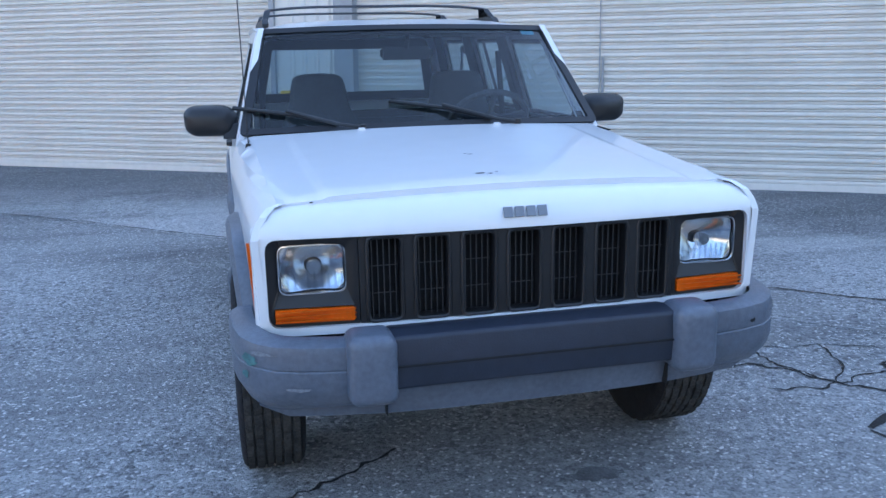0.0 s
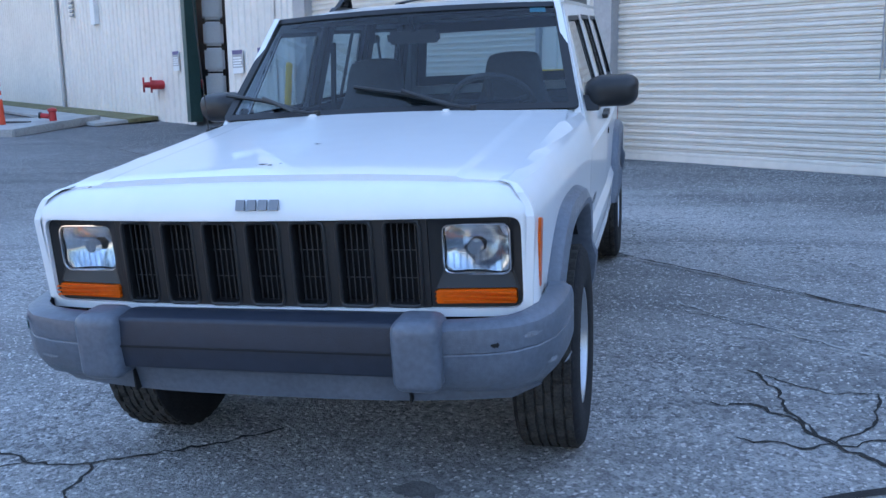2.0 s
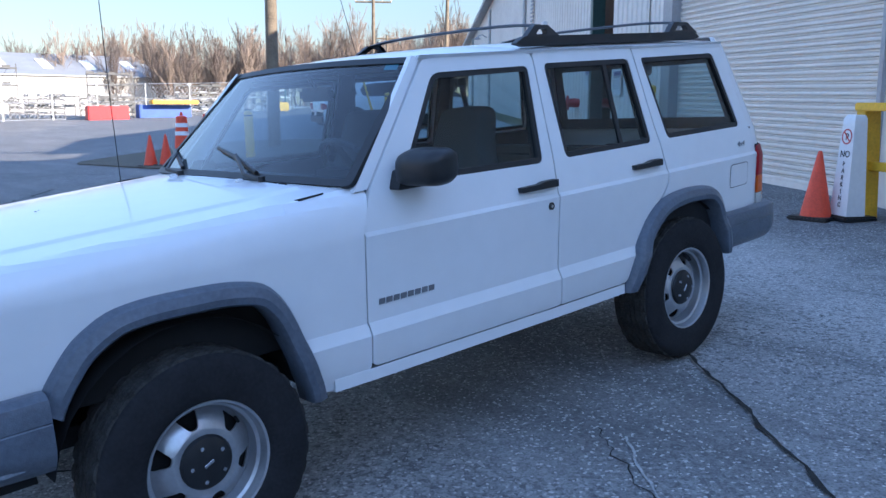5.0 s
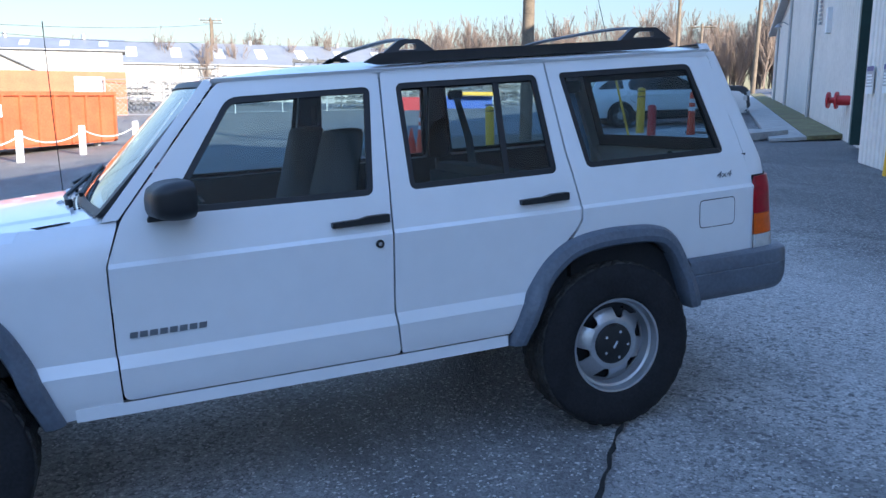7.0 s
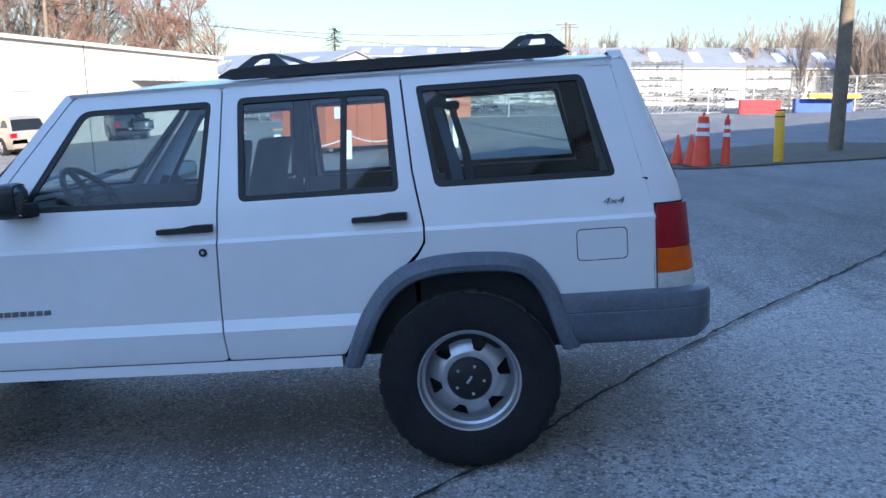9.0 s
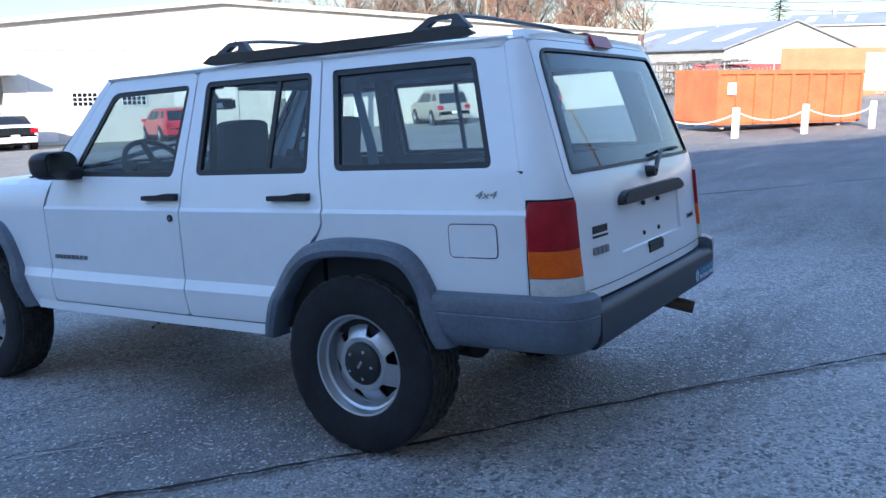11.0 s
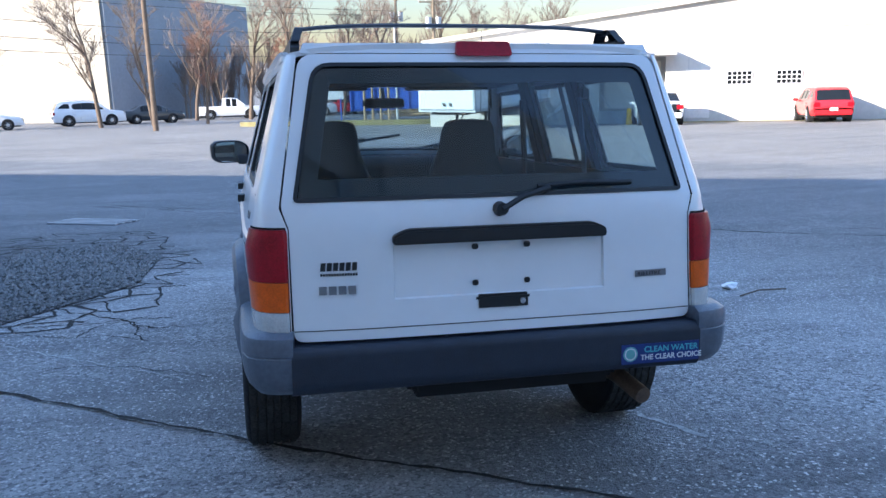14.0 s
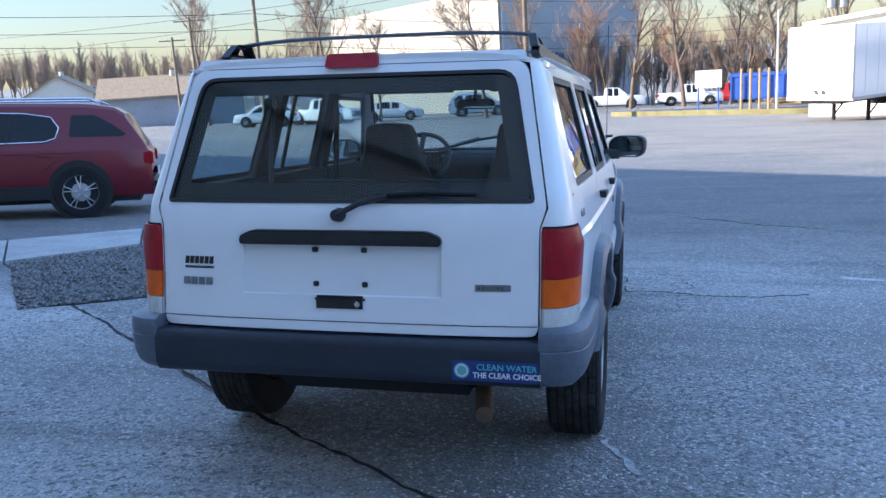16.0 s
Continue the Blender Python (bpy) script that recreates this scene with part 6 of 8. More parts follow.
vehicle("white_lot_suv", "white SUV parked in the far lot", "suv", at(12.3, -64.0, face(-0.95, -0.30)), 5.0, 1.95, 1.85, M["car_white"], 0.38, True)
vehicle("white_lot_saloon", "white saloon parked in the far lot", "sedan", at(17.8, -58.0, face(-0.97, -0.22)), 4.7, 1.82, 1.45, M["car_white"], 0.33)
vehicle("white_lot_wagon", "white pickup parked in the far lot", "pickup", at(22.0, -54.6, face(-0.96, 0.1)), 5.4, 1.95, 1.80, M["car_white"], 0.38)
vehicle("grey_lot_saloon", "grey saloon parked in the far lot", "sedan", at(8.0, -66.5, face(-0.95, -0.30)), 4.6, 1.80, 1.45, M["car_dark"], 0.33)
vehicle("silver_lot_hatchback", "pale silver hatchback parked in the far lot", "suv", at(24.6, -50.6, face(0.93, 0.20)), 4.3, 1.76, 1.50, M["car_white"], 0.33)
vehicle("white_work_pickup", "white pickup truck parked before bare trees", "pickup", at(2.3, -75.5, face(-0.98, -0.1)), 5.8, 2.0, 1.85, M["car_white"], 0.40)
vehicle("white_work_pickup", "white pickup truck parked before bare trees", "pickup", at(-4.6, -78.5, face(-0.98, -0.1)), 5.8, 2.0, 1.90, M["car_white"], 0.40)
vehicle("red_pickup", "red pickup truck parked before bare trees", "pickup", at(-8.6, -82.5, face(-0.98, -0.1)), 5.8, 2.0, 1.90, M["car_red"], 0.40)
vehicle("white_far_pickup", "white pickup truck far down the lane", "pickup", at(-46.0, 46.0, face(0.6, -0.8), 0.3), 5.8, 2.0, 1.9, M["car_white"], 0.4)

# ---- the white building with the loading dock ----
DL = Vector((-10.5, -36.0))
DE, DN = Vector((-0.905, 0.4253)), Vector((0.4253, 0.905))
DM = Matrix(((DE.x, -DN.x, 0, DL.x), (DE.y, -DN.y, 0, DL.y), (0, 0, 1, 0), (0, 0, 0, 1)))
dock = thing("loading_dock_building", "long cream warehouse with a low gable, loading dock and porch", "building")


def dpart(name, bm, material, label="", parent=None):
    bmesh.ops.transform(bm, matrix=DM, verts=bm.verts)
    bmesh.ops.recalc_face_normals(bm, faces=bm.faces)
    return link(name, bm, material, parent or dock, label)


dpart("lower_wall", prism([(-2.7, -3.5), (5.5, -3.5), (5.5, 2.35), (-2.7, 1.9)], 0, 0.3, "Y"), M["sheet_warm"])
dpart("lower_wall", prism([(8.5, -3.5), (45.8, -3.5), (45.8, 2.55), (8.5, 2.4)], 0, 0.3, "Y"), M["sheet_warm"])
dpart("dock_lintel", prism([(5.5, 1.2), (8.5, 1.2), (8.5, 2.4), (5.5, 2.35)], 0.004, 0.3, "Y"), M["sheet_warm"])
dpart("upper_wall", prism([(-2.7, 1.9), (5.5, 2.35), (45.8, 2.55), (45.8, 3.6), (18.2, 4.55), (-2.7, 2.05)], 0.05, 0.35, "Y"), M["sheet_warm"])
dpart("ledge", prism([(5.5, 2.32), (45.9, 2.52), (45.9, 2.62), (5.5, 2.42)], -0.06, 0.04, "Y"), M["sheet"])
dpart("dock_canopy", box(-2.6, -1.5, 1.30, 8.9, 0.0, 1.48), M["sheet_warm"])
for u0, z0, u1, z1 in ((-3.0, 2.02, 18.2, 4.56), (46.1, 3.58, 18.2, 4.56)):
    dpart("roof_edge", prism([(u0, z0), (u1, z1), (u1, z1 + 0.2), (u0, z0 + 0.2)], -0.25, 0.4, "Y"), M["sheet_warm"])
    dpart("roof", prism([(u0, z0 + 0.1), (u1, z1 + 0.1), (u1, z1 + 0.16), (u0, z0 + 0.16)], 0.4, 30, "Y"), M["roof_metal"])
for k in range(1, 16):
    u = -2.7 + k * 3.05
    if not 5.3 < u < 8.7:
        dpart("panel_seam", box(u, -0.012, -2.2, u + 0.03, -0.002, 2.2), M["sheet_far"])
dpart("side_wall", box(45.5, 0.3, -3.5, 45.8, 30, 3.5), M["sheet_warm"])
dpart("side_wall", box(-2.7, 0.3, -3.5, -2.4, 30, 2.0), M["sheet_warm"])
dpart("dock_recess", box(5.5, 1.0, -3.5, 8.5, 1.1, 1.2), M["concrete"])
dpart("dock_side", box(5.4, 0.3, -3.5, 5.5, 1.1, 1.2), M["concrete"])
dpart("dock_side", box(8.5, 0.3, -3.5, 8.6, 1.1, 1.2), M["concrete"])
dd = dpart("dock_door", box(5.7, 0.9, -1.2, 8.3, 1.0, 1.0), M["sheet_warm"])
for k in range(1, 5):
    dpart("door_joint", box(5.7, 0.892, -1.2 + 0.44 * k, 8.3, 0.899, -1.185 + 0.44 * k), M["sheet_far"], "", dd)
dpart("dock_plinth", box(5.5, 0.2, -3.5, 8.5, 0.9, -1.25), M["concrete"])
for u in (4.2, 4.6, 5.0):
    dpart("canopy_bracket", box(u, -1.2, 0.75, u + 0.1, 0.0, 1.3), M["steel"])
for u0 in (11.2, 13.32):
    w_ = dpart("window", box(u0, -0.03, -0.11, u0 + 1.1, 0.04, 0.51), M["tint_pane"])
    for k in range(6):
        dpart("window_bar", box(u0 + k * 0.212, -0.06, -0.11, u0 + k * 0.212 + 0.035, 0.0, 0.51), M["white"], "", w_)
    for k in range(4):
        dpart("window_bar", box(u0, -0.062, -0.11 + k * 0.196, u0 + 1.1, 0.0, -0.08 + k * 0.196), M["white"], "", w_)
for u0 in (9.4, 15.7, 17.6):
    dpart("blind_panel", box(u0, -0.03, -0.2 if u0 > 10 else -1.6, u0 + 1.1, -0.004, 0.6), M["sheet"])
# porch
dpart("porch_roof", prism([(20.6, 1.05), (22.65, 1.8), (24.7, 1.05), (24.7, 0.9), (20.6, 0.9)], -1.7, -0.004, "Y"), M["sheet_warm"])
for u in (20.7, 24.4):
    dpart("porch_post", box(u, -1.65, -2.2, u + 0.16, -1.49, 0.9), M["white"])
pd = dpart("porch_door", box(21.5, -0.06, -1.5, 22.4, 0.03, 0.55), M["white"])
dpart("door_pane", box(21.65, -0.068, -0.5, 22.25, -0.06, 0.40), M["tint_pane"], "", pd)
dpart("porch_panel", box(22.6, -0.05, -1.5, 23.3, 0.03, 0.55), M["steel"])
for k in range(2):
    dpart("porch_lamp", rod((24.9 + 0.2 * k, -0.12, 0.5), (24.9 + 0.2 * k, -0.12, 0.66), 0.06), M["steel"])
for u in (31.0, 34.5):
    dpart("wall_ledge", box(u, -0.04, 1.5, u + 1.6, -0.004, 1.56), M["steel"])
aw = dpart("awning", box(38.6, -0.9, 2.15, 43.0, -0.004, 2.5), M["steel"])
for k in range(9):
    dpart("awning_rib", box(38.7 + 0.5 * k, -0.92, 2.16, 38.76 + 0.5 * k, -0.90, 2.49), M["sheet_warm"], "", aw)
tagged(wlink("verge", placed(prism([(9, -3.0), (45, -3.0), (45, -1.62), (9, -1.75)], -1.4, -0.05, "Y"), DM), M["grass"]), "strip of dry grass along the white building", "grass", kind="structure")
# dock rail, lamp
rl = thing("dock_rail", "white pipe handrail beside the dock ramp", "handrail", Matrix(((-DE.x, DN.x * -1, 0, (DL + DE * 8.9 + DN * 0.2).x), (-DE.y, -DN.y, 0, (DL + DE * 8.9 + DN * 0.2).y), (0, 0, 1, ground_z(*(DL + DE * 8.9))), (0, 0, 0, 1))))
for k in range(3):
    part("post", rod((0, -0.3 - 1.5 * k, 0), (0, -0.3 - 1.5 * k, 0.95 - 0.1 * k), 0.035), M["white"], rl)
part("rail", tube([(0, -0.3, 0.95), (0, -3.3, 0.75)], 0.03), M["white"], rl)
cn = thing("yellow_post", "short yellow post at the dock ramp", "bollard", at(*(DL + DE * 6.9 + DN * 1.6), 0))
part("post", rod((0, 0, 0), (0, 0, 0.75), 0.14, 0.09), M["yellow"], cn)
# trailer backed to the dock
TA, TF = Vector((-0.652, -0.758)), Vector((0.758, -0.652))
tr = thing("box_trailer", "white box trailer backed up to the dock", "trailer", Matrix(((TF.x, -TA.x, 0, -7.99), (TF.y, -TA.y, 0, -28.35), (0, 0, 1, ground_z(-9, -29.5) - 0.25), (0, 0, 0, 1))))
bx_ = part("box", box(0, -12.0, 1.12, 2.55, 0, 3.72, bevel=0.06), M["car_white"], tr)
for k in range(13):
    part("side_post", box(-0.012, -0.9 - 0.88 * k, 1.25, 0.0, -0.86 - 0.88 * k, 3.6), M["white"], bx_)
part("corner_trim", box(-0.02, -0.12, 1.12, 0.0, 0.02, 3.72), M["galv"], bx_)
part("rear_frame", box(-0.04, -12.1, 1.0, 2.59, -11.9, 3.78), M["sheet_grey"], tr)
part("frame_rail", box(0.5, -11.8, 0.94, 2.05, -0.2, 1.12), M["gap"], tr)
part("side_rail", box(-0.014, -11.9, 1.06, 2.564, -0.06, 1.18), M["galv"], tr)
for x in (0.55, 1.9):
    lg = part("landing_leg", rod((x, -2.2, 0.05), (x, -2.2, 0.98), 0.07), M["gap"], tr)
    part("foot", box(x - 0.15, -2.35, 0, x + 0.15, -2.05, 0.06), M["gap"], lg)
    part("leg_brace", rod((x, -2.2, 0.35), (x, -3.1, 0.95), 0.03), M["gap"], lg)
part("spare_rack", box(0.3, -6.4, 0.55, 2.2, -5.2, 0.92, bevel=0.04), M["gap"], tr)
for x in (0.05, 2.2):
    for y in (-10.6, -9.4):
        part("tyre", placed(lathe([(0.0, 0.15), (0.3, 0.15), (0.5, 0.12), (0.52, 0.0), (0.5, -0.12), (0.0, -0.15)], 24), pose(x + 0.15, y, 0.52)), M["tyre"], tr)
part("mud_flap", box(0.02, -11.3, 0.2, 0.6, -11.27, 0.95), M["trim"], tr)
for k in range(2):
    part("maker_mark", prism([(0.95 + 0.28 * k, 1.28), (1.10 + 0.28 * k, 1.28), (1.17 + 0.28 * k, 1.44), (1.02 + 0.28 * k, 1.44)], -0.002, 0.008, "Y"), M["black"], tr)


# ---- further buildings ----
def shed(name, label, m, L, W, eave, ridge, wall_m, roof_m, skylights=0, doors=(), posts=0):
    """A gabled shed; its own x runs along the ridge, y across."""
    b = thing(name, label, "building", m)
    g_ = [(-W / 2, -2.5), (W / 2, -2.5), (W / 2, eave), (0, ridge), (-W / 2, eave)]
    part("wall", prism(g_, 0, L, "X"), wall_m, b)
    for sy in (-1, 1):
        k = (ridge - eave) / (W / 2)
        e = W / 2 + 0.35
        part("roof", prism([(sy * e, eave - 0.35 * k + 0.02), (0, ridge + 0.02), (0, ridge + 0.16), (sy * e, eave - 0.35 * k + 0.16)], -0.35, L + 0.35, "X"), roof_m, b)
        for j in range(skylights):
            x0 = (j + 0.35) * L / skylights
            part("skylight", prism([(sy * W * 0.38, ridge - k * W * 0.38 + 0.17), (sy * W * 0.14, ridge - k * W * 0.14 + 0.17), (sy * W * 0.14, ridge - k * W * 0.14 + 0.19), (sy * W * 0.38, ridge - k * W * 0.38 + 0.19)], x0, x0 + 0.12 * L / max(1, skylights) * 2, "X"), M["skylight"], b)
    for j in range(max(1, skylights // 2)):
        part("roof_vent", rod(((j + 0.5) * L / max(1, skylights // 2), 0, ridge), ((j + 0.5) * L / max(1, skylights // 2), 0, ridge + 0.6), 0.25), M["galv"], b)
    for side_, u, w, h, mm in doors:
        if side_ in ("l", "r"):
            y = -W / 2 if side_ == "l" else W / 2
            part("door", box(u, y - 0.06, 0, u + w, y + 0.06, h), mm, b)
        else:
            x = 0 if side_ == "0" else L
            part("door", box(x - 0.06, u, 0, x + 0.06, u + w, h), mm, b)
    for k in range(posts):
        part("post", box(k * L / posts, -W / 2 - 0.1, -1, k * L / posts + 0.18, -W / 2 + 0.05, eave), M["steel"], b)
    return b


def base(x, y, dx, dy, z):
    a = math.degrees(math.atan2(dy, dx))
    return pose(x, y, z + tilt(x, y), 0, 0, a)


shed("skylight_warehouse", "long pale warehouse with rows of roof skylights", pose(-106.5, 42.5, -0.9, 0, 0, -90), 44, 13, 5.4, 7.9, M["sheet_far"], M["roof_metal"], 9, (("0", -1.5, 1.1, 2.2, M["steel"]), ("r", 12, 4, 3.4, M["steel"]), ("l", 14, 5, 3.4, M["steel"])))
shed("gable_warehouse", "white gabled warehouse behind the red container", pose(-80.0, -12.1, -1.0, 0, 0, 228), 24, 14.0, 4.0, 6.4, M["sheet_far"], M["roof_metal"], 3, (("r", 2.5, 1.6, 2.6, M["steel"]), ("0", 0.5, 2.2, 0.2, M["steel"])))
shed("open_shed", "large white shed with a skylit grey roof", pose(-90.5, 0.0, -0.7, 0, 0, -90), 14, 9, 5.9, 7.0, M["sheet_far"], M["roof_metal"], 4, posts=3)
shed("white_gable_shed", "white gabled shed with a grey roof", pose(-105.9, 5.6, -0.6, 0, 0, 178), 20, 8.0, 5.2, 7.2, M["sheet_far"], M["roof_metal"], 3)
shed("white_gable_shed", "white gabled shed with a grey roof", pose(-120.0, 14.4, -0.6, 0, 0, 174), 20, 9.0, 5.4, 7.4, M["sheet_far"], M["roof_metal"], 3)
shed("brown_roof_house", "low grey building with a brown roof beyond the street", pose(50.0, -69.5, -3.0, 0, 0, 207), 13, 7, 3.0, 4.7, M["sheet_grey"], M["post_wood"], 0, (("r", 5, 1.4, 1.9, M["tint_pane"]),))
shed("small_white_house", "small pale house before the woods", pose(66, -86, -2.6, 0, 0, 120), 9, 7, 3.0, 5.0, M["sheet_warm"], M["post_wood"])
# the tall warehouse
tw = thing("tall_warehouse", "tall cream warehouse with dark downpipes and a grey end wall", "building")
A_, B_, C_ = Vector((12.8, -79.5)), Vector((33.5, -89.5)), Vector((0.2, -99.5))
e1, e2 = (B_ - A_), (C_ - A_)
for p, q, mm, nm in ((A_, B_, M["sheet_beige"], "front_wall"), (A_, C_, M["sheet_grey"], "end_wall")):
    bm = bmesh.new()
    n_ = Vector((-(q - p).y, (q - p).x)).normalized() * 0.25
    if n_.dot(p) < 0:
        n_ = -n_
    vs = [bm.verts.new((*(p + k * (q - p)), z)) for k, z in ((0, -5.5), (1, -5.5), (1, 6.6 if nm == "front_wall" else 7.2), (0, 8.0))]
    vb = [bm.verts.new((v.co.x - n_.x, v.co.y - n_.y, v.co.z)) for v in vs]
    bm.faces.new(vs)
    bm.faces.new(vb)
    for k in range(4):
        bm.faces.new((vs[k], vs[(k + 1) % 4], vb[(k + 1) % 4], vb[k]))
    bmesh.ops.recalc_face_normals(bm, faces=bm.faces)
    link(nm, bm, mm, tw)
for k in (0.02, 0.14, 0.27, 0.44, 0.52, 0.68, 0.84):
    p = A_ + e1 * k
    o = Vector((e1.y, -e1.x)).normalized() * 0.15
    o = o if o.y > 0 else -o
    link("downpipe", rod((p.x + o.x, p.y + o.y, -3.0), (p.x + o.x, p.y + o.y, 7.9 - 1.3 * k), 0.12, seg=8), M["steel"], tw)
p = A_ + e1 * 0.30
link("entrance_canopy", placed(box(-4, 0, 0.0, 4, 2.2, 3.4), pose(p.x, p.y, -4.0, 0, 0, math.degrees(math.atan2(e1.y, e1.x)) + 180)), M["sheet_warm"], tw)
bm = bmesh.new()
bm.faces.new([bm.verts.new(v) for v in ((A_.x, A_.y, 8.05), (B_.x, B_.y, 6.65), (B_.x + e2.x, B_.y + e2.y, 5.8), (C_.x, C_.y, 7.25))])
link("roof", bm, M["roof_metal"], tw)

# ---- yard things ----
def skip(name, label, m, L, W, H, mm):
    s = thing(name, label, "dumpster", m)
    part("floor", box(0, 0, 0.16, L, W, 0.24), mm, s)
    for y0 in (0, W - 0.06):
        part("side", box(0, y0, 0.2, L, y0 + 0.06, H), mm, s)
    for x0 in (0, L - 0.06):
        part("end", box(x0, 0.06, 0.2, x0 + 0.06, W - 0.06, H), mm, s)
    for y0 in (-0.09, W):
        part("top_rail", box(-0.06, y0, H - 0.12, L + 0.06, y0 + 0.09, H + 0.02, bevel=0.01), mm, s)
        n_ = 8
        for k in range(n_ + 1):
            part("rib", box(k * (L - 0.1) / n_, y0 + (0.0 if y0 < 0 else -0.01), 0.2, k * (L - 0.1) / n_ + 0.1, y0 + 0.09, H - 0.1, bevel=0.01), mm, s)
    for x in (0.5, L - 0.7):
        for y in (0.3, W - 0.3):
            part("roller_wheel", rod((x, y - 0.08, 0.1), (x, y + 0.08, 0.1), 0.1, seg=14), M["steel"], s)
    return s


sk = skip("orange_dumpster", "faded orange roll-off dumpster with ribbed sides", pose(-26.8, -4.7, ground_z(-29, -3) + 0.05, 0, 0, 141.5), 6.3, 2.3, 2.0, M["dump_orange"])
part("notice", box(0.4, -0.1, 1.2, 0.75, -0.092, 1.6), M["white"], sk)
skip("blue_dumpster", "blue roll-off dumpster behind wooden posts", pose(-6.2, -54.9, -2.3, 0, 0, 174), 6.4, 2.3, 1.75, M["dump_blue"])
bx = thing("brown_box_truck_body", "orange-brown box body behind the dumpster", "container", pose(-52.0, -7.6, ground_z(-52, -3) - 0.9, 0, 0, 93))
part("box", box(0, 0, 0.9, 7.5, 2.4, 3.6, bevel=0.03), M["dump_orange"], bx)
part("frame", box(0, 0.4, 0.0, 7.5, 2.0, 0.9), M["gap"], bx)
part("door", box(4.6, -0.03, 1.2, 6.2, 0.0, 3.3), M["sheet_warm"], bx)
ct = thing("red_container", "red corrugated shipping container", "container", pose(-62.3, -15.8, -0.9, 0, 0, 100))
bm = bmesh.new()
prev = None
for k in range(41):
    for a, d in ((0, 0), (0.35, 0), (0.5, 0.06), (0.85, 0.06)):
        x = min(6.06, (k + a) * 6.06 / 41)
        pr = [bm.verts.new((x, d, 0.1)), bm.verts.new((x, d, 2.55))]
        if prev:
            bm.faces.new((prev[0], pr[0], pr[1], prev[1]))
        prev = pr
part("side", bm, M["container"], ct)
part("box", box(0, 0.08, 0.05, 6.06, 2.44, 2.6, bevel=0.02), M["container"], ct)

# posts with chain by the dumpster
P_ = [(-24.6, -3.45), (-26.9, -1.8), (-29.6, -0.1), (-22.4, -5.3)]
for x, y in P_:
    t_ = thing("white_post", "short white wooden post with a slack chain", "post", at(x, y, 0), "white posts by the street")
    part("post", box(-0.1, -0.1, -0.1, 0.1, 0.1, 0.95, bevel=0.02), M["white"], t_)
order = [P_[3], P_[0], P_[1], P_[2]]
ch = thing("post_chain", "slack pale chain between white posts", "chain")
for (x0, y0), (x1, y1) in zip(order, order[1:]):
    pts4 = [(x0 + (x1 - x0) * k / 8, y0 + (y1 - y0) * k / 8, ground_z(x0, y0) + 0.82 - 0.30 * 4 * (k / 8) * (1 - k / 8)) for k in range(9)]
    part("chain", tube(pts4, 0.02, 5), M["white"], ch)


def bollard(x, y, h, r, mm, name, label, dz=0.0, lean=0):
    b = thing(name, label, "bollard", at(x, y, 0, dz) @ pose(0, 0, 0, lean, 0, 0))
    part("post", lathe([(r, 0), (r, h - r * 0.6), (r * 0.8, h - r * 0.2), (0.001, h)], 16, "Z"), mm, b)
    return b


b1 = bollard(-14.35, 7.3, 1.08, 0.10, M["yellow"], "yellow_bollard", "yellow steel bollard with dark bands", 0, 2)
for z in (0.95, 1.08):
    part("band", lathe([(0.103, z), (0.103, z + 0.025)], 16, "Z"), M["black"], b1)
b2_ = bollard(-14.52, 11.39, 1.24, 0.10, M["yellow"], "yellow_bollard", "yellow steel bollard with dark bands")
for z in (1.0, 1.13):
    part("band", lathe([(0.103, z), (0.103, z + 0.025)], 16, "Z"), M["black"], b2_)
bollard(-13.45, 11.0, 0.85, 0.10, M["red"], "red_bollard", "short dull red bollard")
wbol = bollard(*wp(8.76, WALL_D - 0.16)[:2], 1.24, 0.055, M["yellow"], "yellow_bollard", "thin leaning yellow bollard beside the sheet metal wall")
wbol.matrix_basis = wbol.matrix_basis @ Matrix.Rotation(radians(8), 4, (0.516, 0.857, 0))


def cone(x, y, h, r0, label, slim=False, stripes=0, m=None):
    c = thing("traffic_cone", label, "traffic cone", m or at(x, y, 17), "traffic cones")
    part("base", box(-r0 * 1.35, -r0 * 1.35, 0, r0 * 1.35, r0 * 1.35, 0.04, bevel=0.012), M["trim"], c)
    top = r0 * (0.55 if slim else 0.16)
    part("cone", lathe([(r0, 0.035), (r0 * 0.97, 0.06), (top, h - 0.02), (top * 0.6, h), (0.001, h)], 20, "Z"), M["orange"], c)
    for k in range(stripes):
        za, zb_ = h * (0.62 + 0.16 * k), h * (0.70 + 0.16 * k)
        rr = lambda z: r0 + (top - r0) * z / h + 0.004
        part("stripe", lathe([(rr(za), za), (rr(zb_), zb_)], 20, "Z"), M["white"], c, "white reflective band")
    if slim:
        part("grip", lathe([(0.02, h), (0.035, h + 0.03), (0.02, h + 0.08), (0.001, h + 0.08)], 12, "Z"), M["orange"], c)
    return c


cone(-15.5, 5.45, 0.70, 0.15, "plain orange traffic cone at the kerb")
cone(-15.2, 5.68, 0.70, 0.15, "plain orange traffic cone at the kerb")
cone(-14.5, 5.75, 1.08, 0.20, "tall orange traffic cone with white bands", True, 2)
cone(-14.36, 6.21, 1.0, 0.10, "slim orange delineator post with white bands", True, 2)
cone(-12.5, 11.4, 1.12, 0.10, "slim orange delineator post with white bands", True, 2)
cone(0, 0, 0.64, 0.14, "orange traffic cone beside the yellow guard frame", False, 0, Matrix.Translation(wp(3.24, 4.42, -0.075)))
